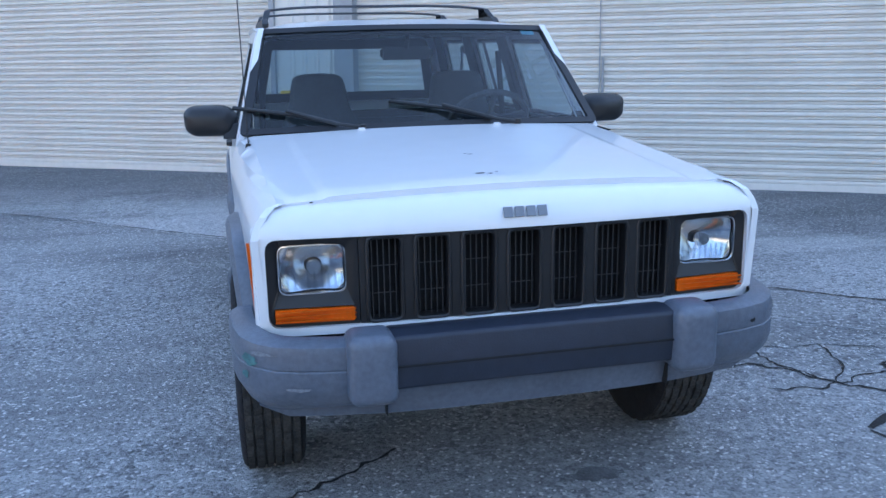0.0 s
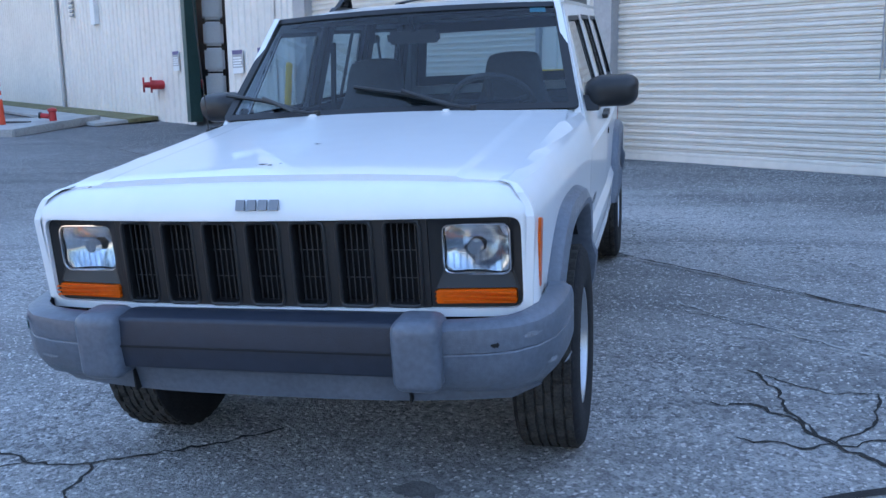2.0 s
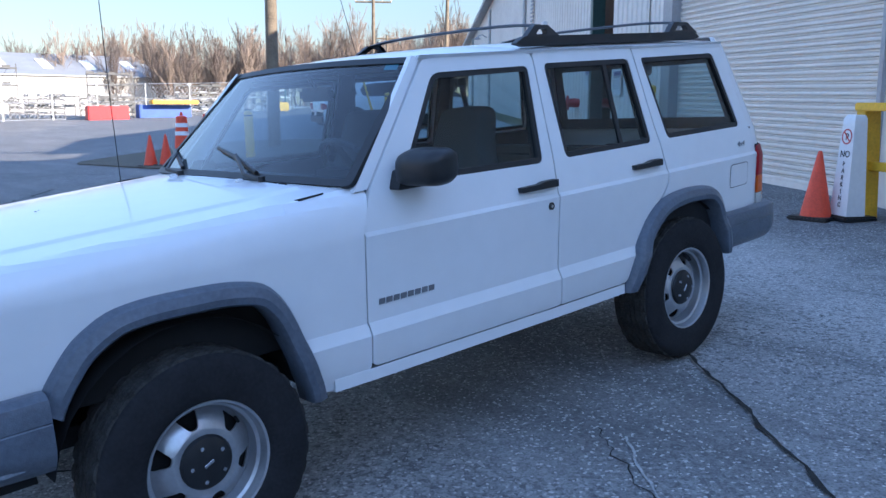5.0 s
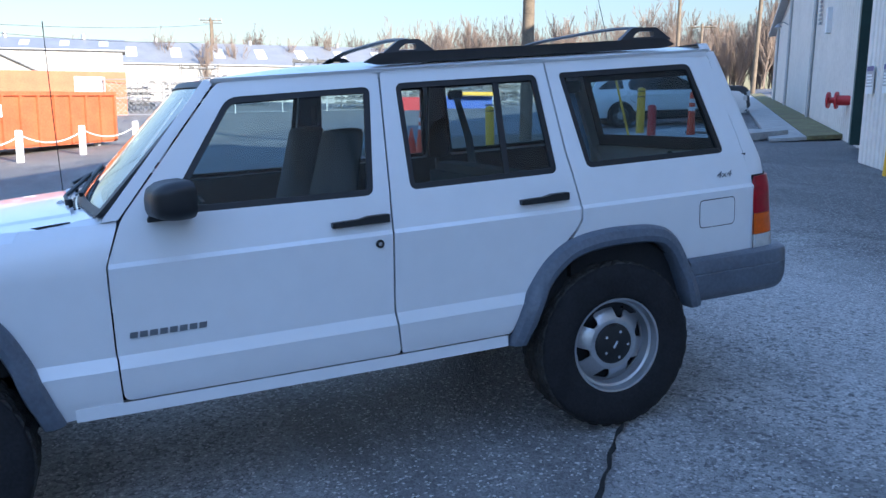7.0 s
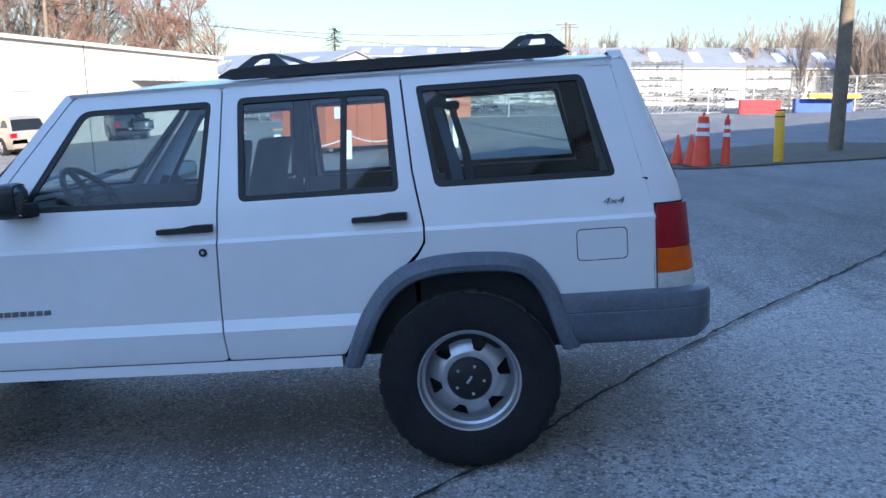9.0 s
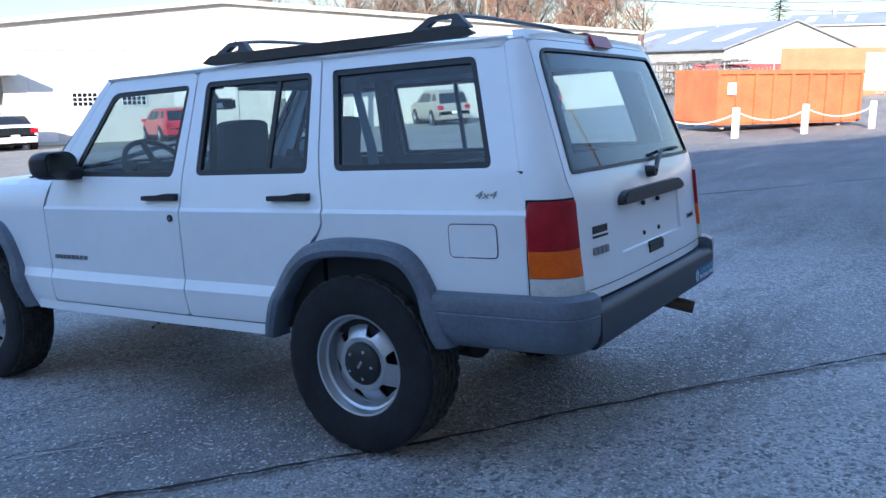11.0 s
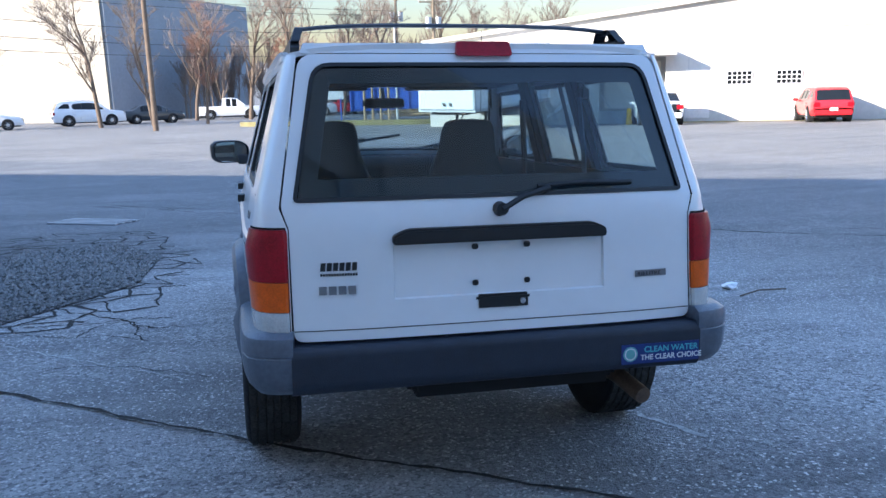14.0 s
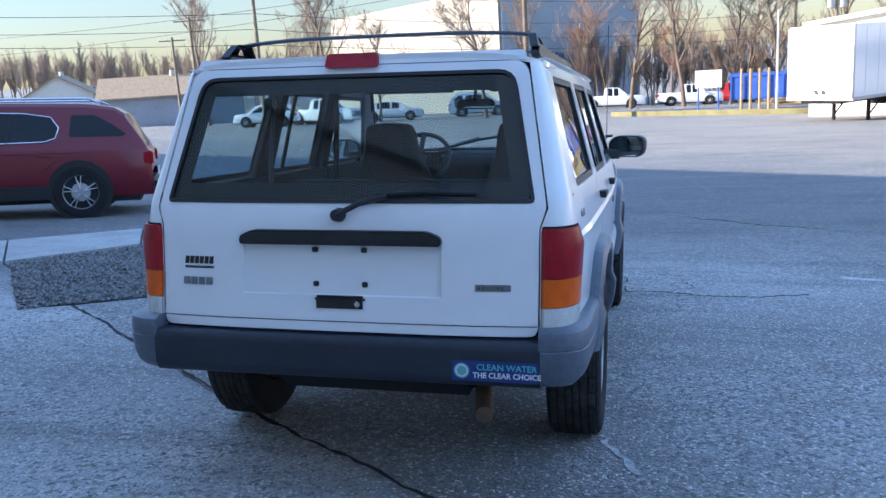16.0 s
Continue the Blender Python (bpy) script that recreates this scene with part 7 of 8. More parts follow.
# guard frame and parking sign by the wall
gf = thing("yellow_guard_frame", "worn yellow steel guard frame before the wall", "guard frame", WT(3.50, 4.75, -0.085))
part("leg", placed(box(0.0, 0, 0, 0.12, 0.17, 1.0, bevel=0.008), Matrix.Translation((0.34, 0, 0)) @ pose(0, 0, 0, 0, -4, 0)), M["yellow"], gf)
part("leg", box(0.86, 0, 0, 0.95, 0.17, 0.99, bevel=0.008), M["yellow"], gf)
part("top_beam", box(0.25, -0.01, 0.985, 0.96, 0.18, 1.06, bevel=0.01), M["yellow"], gf)
part("mid_beam", box(0.40, 0.05, 0.45, 0.86, 0.13, 0.53, bevel=0.008), M["yellow"], gf)
part("bent_plate", prism([(0.02, 0.0), (0.0, 0.025), (0.14, 0.06), (0.22, 0.16), (0.25, 0.5), (0.262, 0.5), (0.24, 0.14), (0.16, 0.03)], 0.02, 0.15, "Y"), M["yellow"], gf)
ns = thing("no_parking_cone", "white folding no parking cone with black lettering", "sign", WT(3.08, 4.66, -0.08) @ pose(0, 0, 0, 0, 0, 180))
part("base", box(-0.17, -0.17, 0, 0.17, 0.17, 0.05, bevel=0.015), M["trim"], ns)
bm = bmesh.new()
rows = [[bm.verts.new((sx * w, sy * w * (0.5 if sy < 0 else 1.0), z)) for sx, sy in ((-1, -1), (1, -1), (1, 1), (-1, 1))] for z, w in ((0.04, 0.125), (0.86, 0.085), (0.93, 0.08), (0.96, 0.06))]
for p, q in zip(rows, rows[1:]):
    for k in range(4):
        bm.faces.new((p[k], p[(k + 1) % 4], q[(k + 1) % 4], q[k]))
bm.faces.new(rows[-1])
part("body", bm, M["white"], ns)
front = lambda z: axes((0, 0.127 - 0.049 * (z - 0.04), z), (-1, 0, 0), (0, -0.049, 1))
lett = lambda s, z, size: part("lettering", placed(text_bm(s, size, 0.001, "CENTER", offset=0.001), front(z)), M["black"], ns)
lett("P", 0.735, 0.085)
lett("NO", 0.58, 0.085)
for k, chx in enumerate("PARKING"):
    lett(chx, 0.50 - 0.062 * k, 0.058)
part("ring", placed(lathe([(0.058, 0.001), (0.058, 0.003), (0.070, 0.003), (0.070, 0.001)], 28, "Z"), front(0.765)), M["red"], ns, "red prohibition ring")
part("slash", placed(box(-0.06, -0.006, 0.001, 0.06, 0.006, 0.0035), front(0.765) @ pose(0, 0, 0, 0, 0, -45)), M["red"], ns)
# damaged sheeting at the foot of the pilaster
part("torn_sheet", placed(prism([(2.80, -0.08), (2.95, -0.08), (2.88, 0.35), (2.81, 0.9)], WALL_D - 0.045, WALL_D - 0.03, "Y"), WM), M["gap"], wall)
part("bent_flap", placed(prism([(2.55, -0.08), (2.80, -0.08), (2.74, 0.08), (2.62, 0.02)], WALL_D - 0.16, WALL_D - 0.12, "Y"), WM), M["sheet"], wall)
# notices, chain hoist, red standpipe, lamps, vents on the wall
for nm_ in (WT(10.25, WALL_D - 0.075, 0.98), WT(9.45, WALL_D - 0.075, 1.0), FX(0.75, -0.06, 1.02)):
    nt_ = thing("wall_notice", "white notice board with a purple heading", "sign", nm_)
    part("board", box(-0.16, 0, 0, 0.16, 0.012, 0.40), M["white"], nt_)
    part("print_field", box(-0.16, -0.002, 0.10, 0.16, 0.0, 0.33), M["steel"], nt_)
    part("heading", box(-0.16, -0.003, 0.33, 0.16, 0.0, 0.40), mat("purple_print", (0.12, 0.10, 0.22), 0.6), nt_)
    for k in range(4):
        part("print_line", box(-0.14, -0.003, 0.12 + 0.045 * k, 0.14 - 0.03 * (k % 2), 0.0, 0.148 + 0.045 * k), M["white"], nt_)
hc = thing("door_chain", "dark hand chain hanging on the roller door", "chain", WT(-0.27, WALL_D + 0.075, 0))
for k in range(46):
    z = 0.80 + k * 0.075
    part("link", rod((0.006 * (k % 2), 0, z), (0.006 * ((k + 1) % 2), 0, z + 0.075), 0.007, seg=6), M["steel"], hc)
for k in range(8):
    part("link", rod((0.035 + 0.005 * (k % 2), 0, 0.90 + k * 0.05), (0.035 + 0.005 * ((k + 1) % 2), 0, 0.95 + k * 0.05), 0.012, seg=6), M["steel"], hc)
pi = thing("red_standpipe", "red fire standpipe sticking out of the white wall", "pipe", pose(-9.75, 12.76, 0.74 + tilt(-9.75, 12.76)))
part("pipe", rod((0.95, 0.62, 0), (0.046, 0.03, 0), 0.10, seg=18), M["red"], pi)
part("flange", rod((0.046, 0.03, 0), (0.012, 0.008, 0), 0.17, seg=20), M["red"], pi)
part("flange", rod((-0.084, -0.055, 0), (-0.117, -0.076, 0), 0.16, seg=20), M["red"], pi)
part("nipple", rod((0.046, 0.03, 0), (-0.117, -0.076, 0), 0.06, seg=14), M["red"], pi)
gp = thing("door_post", "dark green steel post beside the open doorway", "post", FX(-0.15, -0.1, 0))
part("post", box(-0.10, -0.10, 0, 0.08, 0.15, 4.7), M["green"], gp)
sb = thing("stacked_drums", "pale stacked containers inside the dark doorway", "containers", pose(-7.95, 12.4, -0.08 + tilt(-7.95, 12.4), 0, 0, 30))
for k in range(5):
    part("container", box(-0.2, -0.2, 0.52 * k, 0.2, 0.2, 0.52 * k + 0.48, bevel=0.05), M["white"], sb)
for u in (9.5, 18.8, 26.0):
    wlink("downpipe", placed(rod((u, -0.07, -0.1), (u, -0.07, 4.8 - max(0, u - 13) * 0.11), 0.055), FM), M["galv"], far_wall)
lv = thing("wall_louvre", "tall narrow white louvre on the gable wall", "vent", FX(8.0, -0.05, 2.5))
for k in range(16):
    part("slat", box(-0.16, -0.05, k * 0.11, 0.16, 0.0, k * 0.11 + 0.05), M["steel"], lv)
for u, z in ((20.3, 3.1), (3.2, 3.2)):
    la = thing("wall_lamp", "grey gooseneck wall lamp", "lamp", FX(u, -0.02, z))
    part("arm", tube([(0, 0, 0), (0, -0.2, 0.12), (0, -0.4, 0.05)], 0.02), M["steel"], la)
    part("shade", placed(lathe([(0.03, 0.12), (0.08, 0.08), (0.16, 0.0)], 16, "Z"), Matrix.Translation((0, -0.4, -0.08))), M["steel"], la)
mb = thing("wall_cabinet", "small white cabinet on the gable wall", "cabinet", FX(6.2, -0.12, 2.2))
part("box", box(0, 0, 0, 0.35, 0.12, 0.6, bevel=0.01), M["white"], mb)
# pavement and grass beside the gable wall
tagged(wlink("pavement", placed(box(2.1, -1.42, -0.05, 40, -0.70, 0.02, bevel=0.006), FM), M["concrete"]), "narrow concrete footpath along the gable wall", "pavement", kind="structure")
tagged(wlink("grass_strip", placed(prism([(2.1, -0.70), (40, -0.70), (40, -0.03), (2.1, -0.03)], -0.05, 0.035, "Z"), FM), M["grass"]), "strip of dry grass at the foot of the wall", "grass", kind="structure")
kb = tagged(link("kerb", placed(box(-15.2, 10.2, -0.05, -11.2, 13.0, 0.12, bevel=0.02), SHEAR), M["concrete"]), "low concrete island kerb by the bollards", "kerb", kind="structure")
tagged(link("verge", placed(prism(round_poly([(-19.5, 5.0), (-13.9, 5.2), (-13.6, 9.6), (-18.0, 11.6), (-22, 10)], 0.8), -0.05, 0.035, "Z"), SHEAR), mat("bare_verge", (0.085, 0.075, 0.055), 0.95, var=0.4, scale=2.5, bump=0.7, bscale=30)), "bare earth and dead grass round the pole", "grass", kind="structure")

# fallen red hydrant and a black wheel stop on the island by the bollards
hy = thing("red_hydrant", "small dull red hydrant lying beside the island kerb", "hydrant", at(-11.6, 11.9, 20, 0.12))
part("barrel", placed(lathe([(0.001, 0.0), (0.09, 0.0), (0.10, 0.03), (0.075, 0.05), (0.075, 0.26), (0.10, 0.28), (0.09, 0.33), (0.001, 0.36)], 14, "Z"), Matrix()), M["red"], hy)
part("outlet", rod((-0.08, 0, 0.17), (-0.24, 0.0, 0.19), 0.055, seg=12), M["red"], hy)
part("outlet_cap", rod((-0.24, 0, 0.19), (-0.28, 0.0, 0.195), 0.07, seg=12), M["plastic"], hy)
ws_ = thing("wheel_stop", "low black rubber wheel stop on the island", "wheel stop", at(-12.6, 11.75, -4, 0.12))
part("bar", prism([(-0.08, 0.0), (0.08, 0.0), (0.055, 0.09), (-0.055, 0.09)], -0.55, 0.55, "X"), M["trim"], ws_)


# ---- poles and wires ----
def pole(x, y, h, r, label, arms=1, arm_dir=(1, 0), transformers=0, z0=None, lean=(0, 0), mm=None, arm_len=1.2):
    z = ground_z(x, y) if z0 is None else z0 + tilt(x, y)
    p = thing("utility_pole", label, "utility pole", pose(x, y, z, lean[0], lean[1], 0))
    part("pole", rod((0, 0, -0.5), (0, 0, h), r, r * 0.7, seg=14), mm or M["wood"], p)
    d = Vector(arm_dir).normalized()
    for k in range(arms):
        zz = h - 0.3 - 0.9 * k
        part("cross_arm", rod((-d.x * arm_len, -d.y * arm_len, zz), (d.x * arm_len, d.y * arm_len, zz), 0.06, seg=6), mm or M["wood"], p)
        for s in (-1, -0.5, 0.5, 1):
            part("insulator", rod((d.x * arm_len * s, d.y * arm_len * s, zz), (d.x * arm_len * s, d.y * arm_len * s, zz + 0.18), 0.04, seg=6), M["steel"], p)
    for k in range(transformers):
        s = -1 if k else 1
        part("transformer", rod((d.x * 0.42 * s, d.y * 0.42 * s, h - 2.4), (d.x * 0.42 * s, d.y * 0.42 * s, h - 1.5), 0.26, seg=16), M["galv"], p)
    return p


pole(-16.88, 9.42, 11.0, 0.17, "thick weathered wooden utility pole at the kerb", 0)
guy = thing("guy_wire", "pole stay with a yellow plastic guard", "cable", pose(0, 0, ground_z(-14.2, 10.9)))
part("wire", tube([(-14.16, 10.88, 0.0), (-16.88, 9.42, 10.0)], 0.008, 5), M["wire"], guy)
part("guard", tube([(-14.17, 10.87, 0.05), (-14.74, 10.57, 2.1)], 0.028, 10), M["yellow"], guy, "yellow plastic guard")
pole(-44.6, 33.7, 8.2, 0.15, "wooden utility pole beyond the white SUV", 1, (0.6, 0.8), z0=-1.0)
pole(-40.5, 36.5, 8.5, 0.16, "wooden utility pole with a lamp", 0, z0=-1.0, lean=(0, 2))
pole(-64, 50, 7.5, 0.15, "far wooden utility pole", 1, (0.6, 0.8), z0=-1.5)
pole(-100.6, 9.8, 9.6, 0.17, "wooden utility pole behind the sheds", 1, (0.2, 0.98))
pole(-115.5, 11.5, 12.5, 0.18, "far wooden utility pole", 1, (0.2, 0.98), z0=0.0)
pole(5.7, -45.0, 10.5, 0.16, "reddish wooden utility pole in the lot", 0, mm=M["bark"])
pole(32.8, -56.4, 8.3, 0.15, "wooden utility pole by the street", 1, (1, 0.2))
pole(24.2, -49.5, 9.5, 0.16, "wooden utility pole by the street", 1, (1, 0.2))
pole(40.0, -66.0, 7.8, 0.15, "far wooden utility pole", 1, (1, 0.2))
pole(-7.7, -44.7, 5.4, 0.07, "slim pale steel lamp pole", 0, mm=M["galv"])
pole(-13.6, -78.0, 11.0, 0.16, "wooden utility pole with transformers", 1, (1, 0.1), 2)
pole(-14.6, -66.0, 9.4, 0.15, "wooden utility pole with transformers", 1, (1, 0.1), 2)
pole(-50.5, -27.0, 10.2, 0.17, "wooden utility pole behind the white building", 0)


def cable(a, b, sag, r=0.018):
    pts5 = []
    for k in range(17):
        u = k / 16
        pts5.append((a[0] + (b[0] - a[0]) * u, a[1] + (b[1] - a[1]) * u, a[2] + tilt(a[0], a[1]) + (b[2] + tilt(b[0], b[1]) - a[2] - tilt(a[0], a[1])) * u - sag * 4 * u * (1 - u)))
    c = thing("overhead_cable", "thin dark overhead cable", "cable", None, "overhead cables")
    part("cable", tube(pts5, r, 5), M["wire"], c)


for z, s in ((9.8, 0.5), (9.4, 0.6), (8.0, 0.8), (7.0, 0.9), (6.0, 0.7)):
    cable((24.2, -49.5, z + 0.4), (75, -30, z + 2.0), s)
    cable((24.2, -49.5, z + 0.4), (-13.6, -78.0, z + 2.0), s)
cable((-16.88, 9.42, 10.6), (-44.6, 33.7, 7.0), 0.6)
cable((-16.88, 9.42, 10.2), (-44.6, 33.7, 6.7), 0.8)
cable((-50.5, -27.0, 10.6), (-100.6, 9.8, 9.0), 1.2)
cable((-50.5, -27.0, 10.2), (-16.88, 9.42, 10.4), 1.6)
cable((-50.5, -27.0, 9.9), (-115, 11.5, 12.0), 1.2)
cable((5.7, -45.0, 9.6), (50, -50, 7.5), 0.5)
cable((5.7, -45.0, 9.2), (50, -52, 6.5), 0.5)


# ---- bare trees ----
def tree_segments(seed, h, spread, levels=4, kids=(10, 7, 5, 4), up=0.35):
    rnd = random.Random(seed)
    out = [[] for _ in range(levels + 1)]

    def grow(p, d, length, r, level):
        steps = 4 if level < 2 else 2
        pts_ = [p]
        for k in range(steps):
            d = (d + Vector((rnd.uniform(-1, 1), rnd.uniform(-1, 1), rnd.uniform(-0.4, 0.8))) * (0.10 if level == 0 else 0.20)).normalized()
            q = pts_[-1] + d * length / steps
            out[level].append((pts_[-1], q, r * (1 - 0.7 * k / steps), r * (1 - 0.7 * (k + 1) / steps)))
            pts_.append(q)
        if level < levels:
            for _ in range(kids[level]):
                u = rnd.uniform(0.30 if level == 0 else 0.15, 1.0)
                k = min(steps - 1, int(u * steps))
                b = pts_[k].lerp(pts_[k + 1], u * steps - k)
                a = rnd.uniform(0, 2 * math.pi)
                nd = (d * (0.5 + up) + Vector((math.cos(a) * spread, math.sin(a) * spread, rnd.uniform(0.0, 0.5)))).normalized()
                grow(b, nd, length * rnd.uniform(0.38, 0.62) * (1.05 - 0.3 * u), r * 0.42 * (1.15 - 0.5 * u), level + 1)

    grow(Vector((0, 0, -0.3)), Vector((0, 0, 1)), h * 0.72, h * 0.016, 0)
    return out


def segments_mesh(name, segs, sides, least=0.006):
    vs, fs = [], []
    for a, b, ra, rb in segs:
        d = (b - a).normalized()
        s = d.orthogonal().normalized()
        t = d.cross(s)
        i0 = len(vs)
        for p, r in ((a, max(ra, least)), (b, max(rb, least * 0.7))):
            for k in range(sides):
                w = 2 * math.pi * k / sides
                vs.append(p + (s * math.cos(w) + t * math.sin(w)) * r)
        for k in range(sides):
            fs.append((i0 + k, i0 + (k + 1) % sides, i0 + sides + (k + 1) % sides, i0 + sides + k))
    me = bpy.data.meshes.new(name)
    me.from_pydata([tuple(v) for v in vs], [], fs)
    me.shade_smooth()
    return me


def bare_tree(seed, h, spread, twig, label):
    segs = tree_segments(seed, h, spread)
    t = thing("bare_tree", label, "tree")
    a = segments_mesh("trunk", segs[0] + segs[1], 7, 0.02)
    a.materials.append(M["bark"])
    new("trunk", a).parent = t
    b = segments_mesh("crown", segs[2] + segs[3] + segs[4], 3, 0.011)
    b.materials.append(twig)
    new("crown", b).parent = t
    return t


base_trees = [
    bare_tree(1, 11, 0.9, M["twig"], "bare winter tree with a wide brown crown"),
    bare_tree(2, 10, 0.8, M["twig"], "bare winter tree with fine brown twigs"),
    bare_tree(3, 9, 1.0, M["twig_red"], "bare winter tree with reddish twigs"),
    bare_tree(4, 12, 0.65, M["twig"], "tall bare winter tree with a narrow crown"),
]
SPOTS = [(-51.0, -33.5, 0, 1.35), (-53.0, -30.5, 1, 1.4), (-54.0, -27.5, 0, 1.3), (-55.5, -25.5, 1, 1.35), (-56.0, -22.0, 2, 1.25), (-57.0, -20.0, 2, 1.2), (-50.0, -36.0, 3, 1.3), (-58.5, -29.0, 0, 1.45), (-60.0, -24.5, 1, 1.4), (-59.0, -33.0, 3, 1.5),
         (-47.2, -29.2, 0, 1.05), (-50.5, -24.5, 2, 0.98), (-53.5, -21.0, 2, 0.9), (-49.0, -33.0, 1, 1.1), (-44.0, -35.0, 3, 1.0), (-41.0, -38.5, 1, 1.0), (-55.0, -28.0, 3, 1.0), (-57.5, -24.0, 0, 0.9),
         (20.5, -53.5, 3, 0.95), (23.0, -55.5, 1, 0.9), (17.8, -55.0, 1, 0.8), (10.2, -56.0, 0, 0.95), (7.0, -57.5, 1, 0.95), (3.5, -58.0, 2, 0.9), (0.5, -70.0, 0, 1.1), (-4.0, -73.0, 3, 1.1), (-8.0, -76.0, 1, 1.1), (-12.0, -74.0, 0, 1.15), (-16.0, -72.0, 3, 1.0), (-20.0, -70.0, 1, 1.0), (5.0, -72.0, 3, 0.9), (-3.0, -79.0, 2, 1.1), (-10.0, -83.0, 0, 1.2),
         (26.5, -58.0, 0, 0.8), (-24.0, -74.0, 0, 1.0), (-29.0, -77.0, 3, 0.95), (-68.0, -22.0, 0, 0.95), (-66.0, -26.0, 1, 0.95)]
for n_, (x, y, k, s) in enumerate(SPOTS):
    t = copy_thing(base_trees[k], at(x, y, 47 * n_) @ Matrix.Diagonal((s, s, s, 1)))
    t.scale = (s, s, s)
for k, (x, y) in enumerate(((-63, -31.0), (-78, -34), (-60, -34), (34, -60))):
    base_trees[k].matrix_basis = at(x, y, 30 * k)


def woods(name, label, spots, seeds, hmin, hmax, twig, seed):
    """Many trunks and twigs far off, as one mesh."""
    rnd = random.Random(seed)
    kinds = []
    for s in seeds:
        g_ = tree_segments(s, 10, 0.44, 3, (15, 7, 4), 0.75)
        me = segments_mesh("wood", g_[0] + g_[1] + g_[2] + g_[3], 3, 0.017)
        kinds.append((np.array([v.co for v in me.vertices]), np.array([p.vertices for p in me.polygons])))
        bpy.data.meshes.remove(me)
    V, F, off = [], [], 0
    for x, y, z in spots:
        v, f = kinds[rnd.randrange(len(kinds))]
        a, s = rnd.uniform(0, 6.28), rnd.uniform(hmin, hmax) / 10
        c, q = math.cos(a) * s * 0.9, math.sin(a) * s * 0.9
        w = np.stack([v[:, 0] * c - v[:, 1] * q + x, v[:, 0] * q + v[:, 1] * c + y, v[:, 2] * s + z + tilt(x, y)], 1)
        V.append(w)
        F.append(f + off)
        off += len(w)
    V, F = np.concatenate(V), np.concatenate(F)
    me = bpy.data.meshes.new(name)
    me.from_pydata(V.tolist(), [], F.tolist())
    me.materials.append(twig)
    return tagged(new(name, me), label, "woods", kind="stuff")


rnd = random.Random(9)
sp = []
for k in range(330):
    u, w = rnd.random() * 1.12 - 0.12, rnd.random()
    sp.append((-98 + 40 * u - 20 * w, 36 + 62 * u + 24 * w, -2.6))
woods("far_woods", "bare brown woods beyond the yard", sp, (21, 22, 23), 8.0, 13.5, M["twig"], 3)
sp = []
for k in range(200):
    u, w = rnd.random(), rnd.random()
    sp.append((30 + 95 * u, -98 - 8 * u - 30 * w, 2.0 + 1.0 * w))
woods("far_woods", "bare grey-brown woods beyond the street", sp, (24, 25), 6, 9, M["twig"], 4)
sp = [(-98 - 20 * rnd.random(), -10 + 45 * rnd.random(), 0.0) for _ in range(60)]
woods("far_woods", "scattered bare trees behind the sheds", sp, (26, 27), 7, 11.0, M["twig"], 5)
sp = [(4 - 44 * u_ + 6 * rnd.random(), -82 - 10 * rnd.random(), 1.8) for u_ in [rnd.random() for _ in range(150)]]
woods("far_woods", "bare brown thicket behind the parked pickups", sp, (28, 29), 4.5, 9, M["twig"], 6)
sp = [(-44 - 20 * rnd.random(), -36 + 8 * rnd.random() - 4, 1.0) for _ in range(60)]
woods("far_woods", "bare trees behind the white building", sp, (21, 27), 8, 11.5, M["twig"], 7)
pn = thing("pine_tree", "lone dark green pine behind the sheds", "tree", pose(-104, -18.3, 4.5 + tilt(-104, -18.3)))
part("trunk", rod((0, 0, -4), (0, 0, 8.5), 0.3, 0.05, seg=8), M["bark"], pn)
bm = bmesh.new()
for k in range(240):
    z = 2.5 + 6.2 * (k / 240)
    r = (1 - k / 240) * 2.6 + 0.3
    a = k * 2.4
    c = Vector((math.cos(a) * r * rnd.uniform(0.3, 1), math.sin(a) * r * rnd.uniform(0.3, 1), z + rnd.uniform(-0.3, 0.3)))
    d = Vector((math.cos(a), math.sin(a), -0.1)) * rnd.uniform(0.5, 0.9)
    w = Vector((-math.sin(a), math.cos(a), 0)) * 0.28
    bm.faces.new([bm.verts.new(p) for p in (c - d * 0.4, c + w, c + d, c - w)])
part("crown", bm, M["needles"], pn)

# ---- fenced yard of racks ----
fn = thing("chain_link_fence", "tall chain-link fence round the storage yard", "fence")
line = [(-58, -15.5), (-53, -5.0), (-50, 6.0), (-53, 18.0), (-56, 32.0), (-62, 44)]
bm_w = bmesh.new()
for (x0, y0), (x1, y1) in zip(line, line[1:]):
    n_ = int(math.hypot(x1 - x0, y1 - y0) / 3)
    for k in range(n_):
        x, y = x0 + (x1 - x0) * k / n_, y0 + (y1 - y0) * k / n_
        part("post", rod((x, y, ground_z(x, y) - 0.2), (x, y, ground_z(x, y) + 2.3), 0.04, seg=6), M["galv"], fn)
    for z in (2.2, 1.1, 0.1):
        part("rail", rod((x0, y0, ground_z(x0, y0) + z), (x1, y1, ground_z(x1, y1) + z), 0.022, seg=5), M["galv"], fn)
    L_ = math.hypot(x1 - x0, y1 - y0)
    for k in range(int(L_ / 0.30)):
        for s in (-1, 1):
            u0, u1 = k * 0.30 / L_, min(1, max(0, (k * 0.30 + s * 2.2) / L_))
            bm_rod(bm_w, (x0 + (x1 - x0) * u0, y0 + (y1 - y0) * u0, ground_z(x0, y0) + 0.1), (x0 + (x1 - x0) * u1, y0 + (y1 - y0) * u1, ground_z(x0, y0) + 2.2), 0.006, seg=3, cap=False)
wm = link("fence_mesh", bm_w, M["galv"], fn)
wm["kind"] = "stuff"
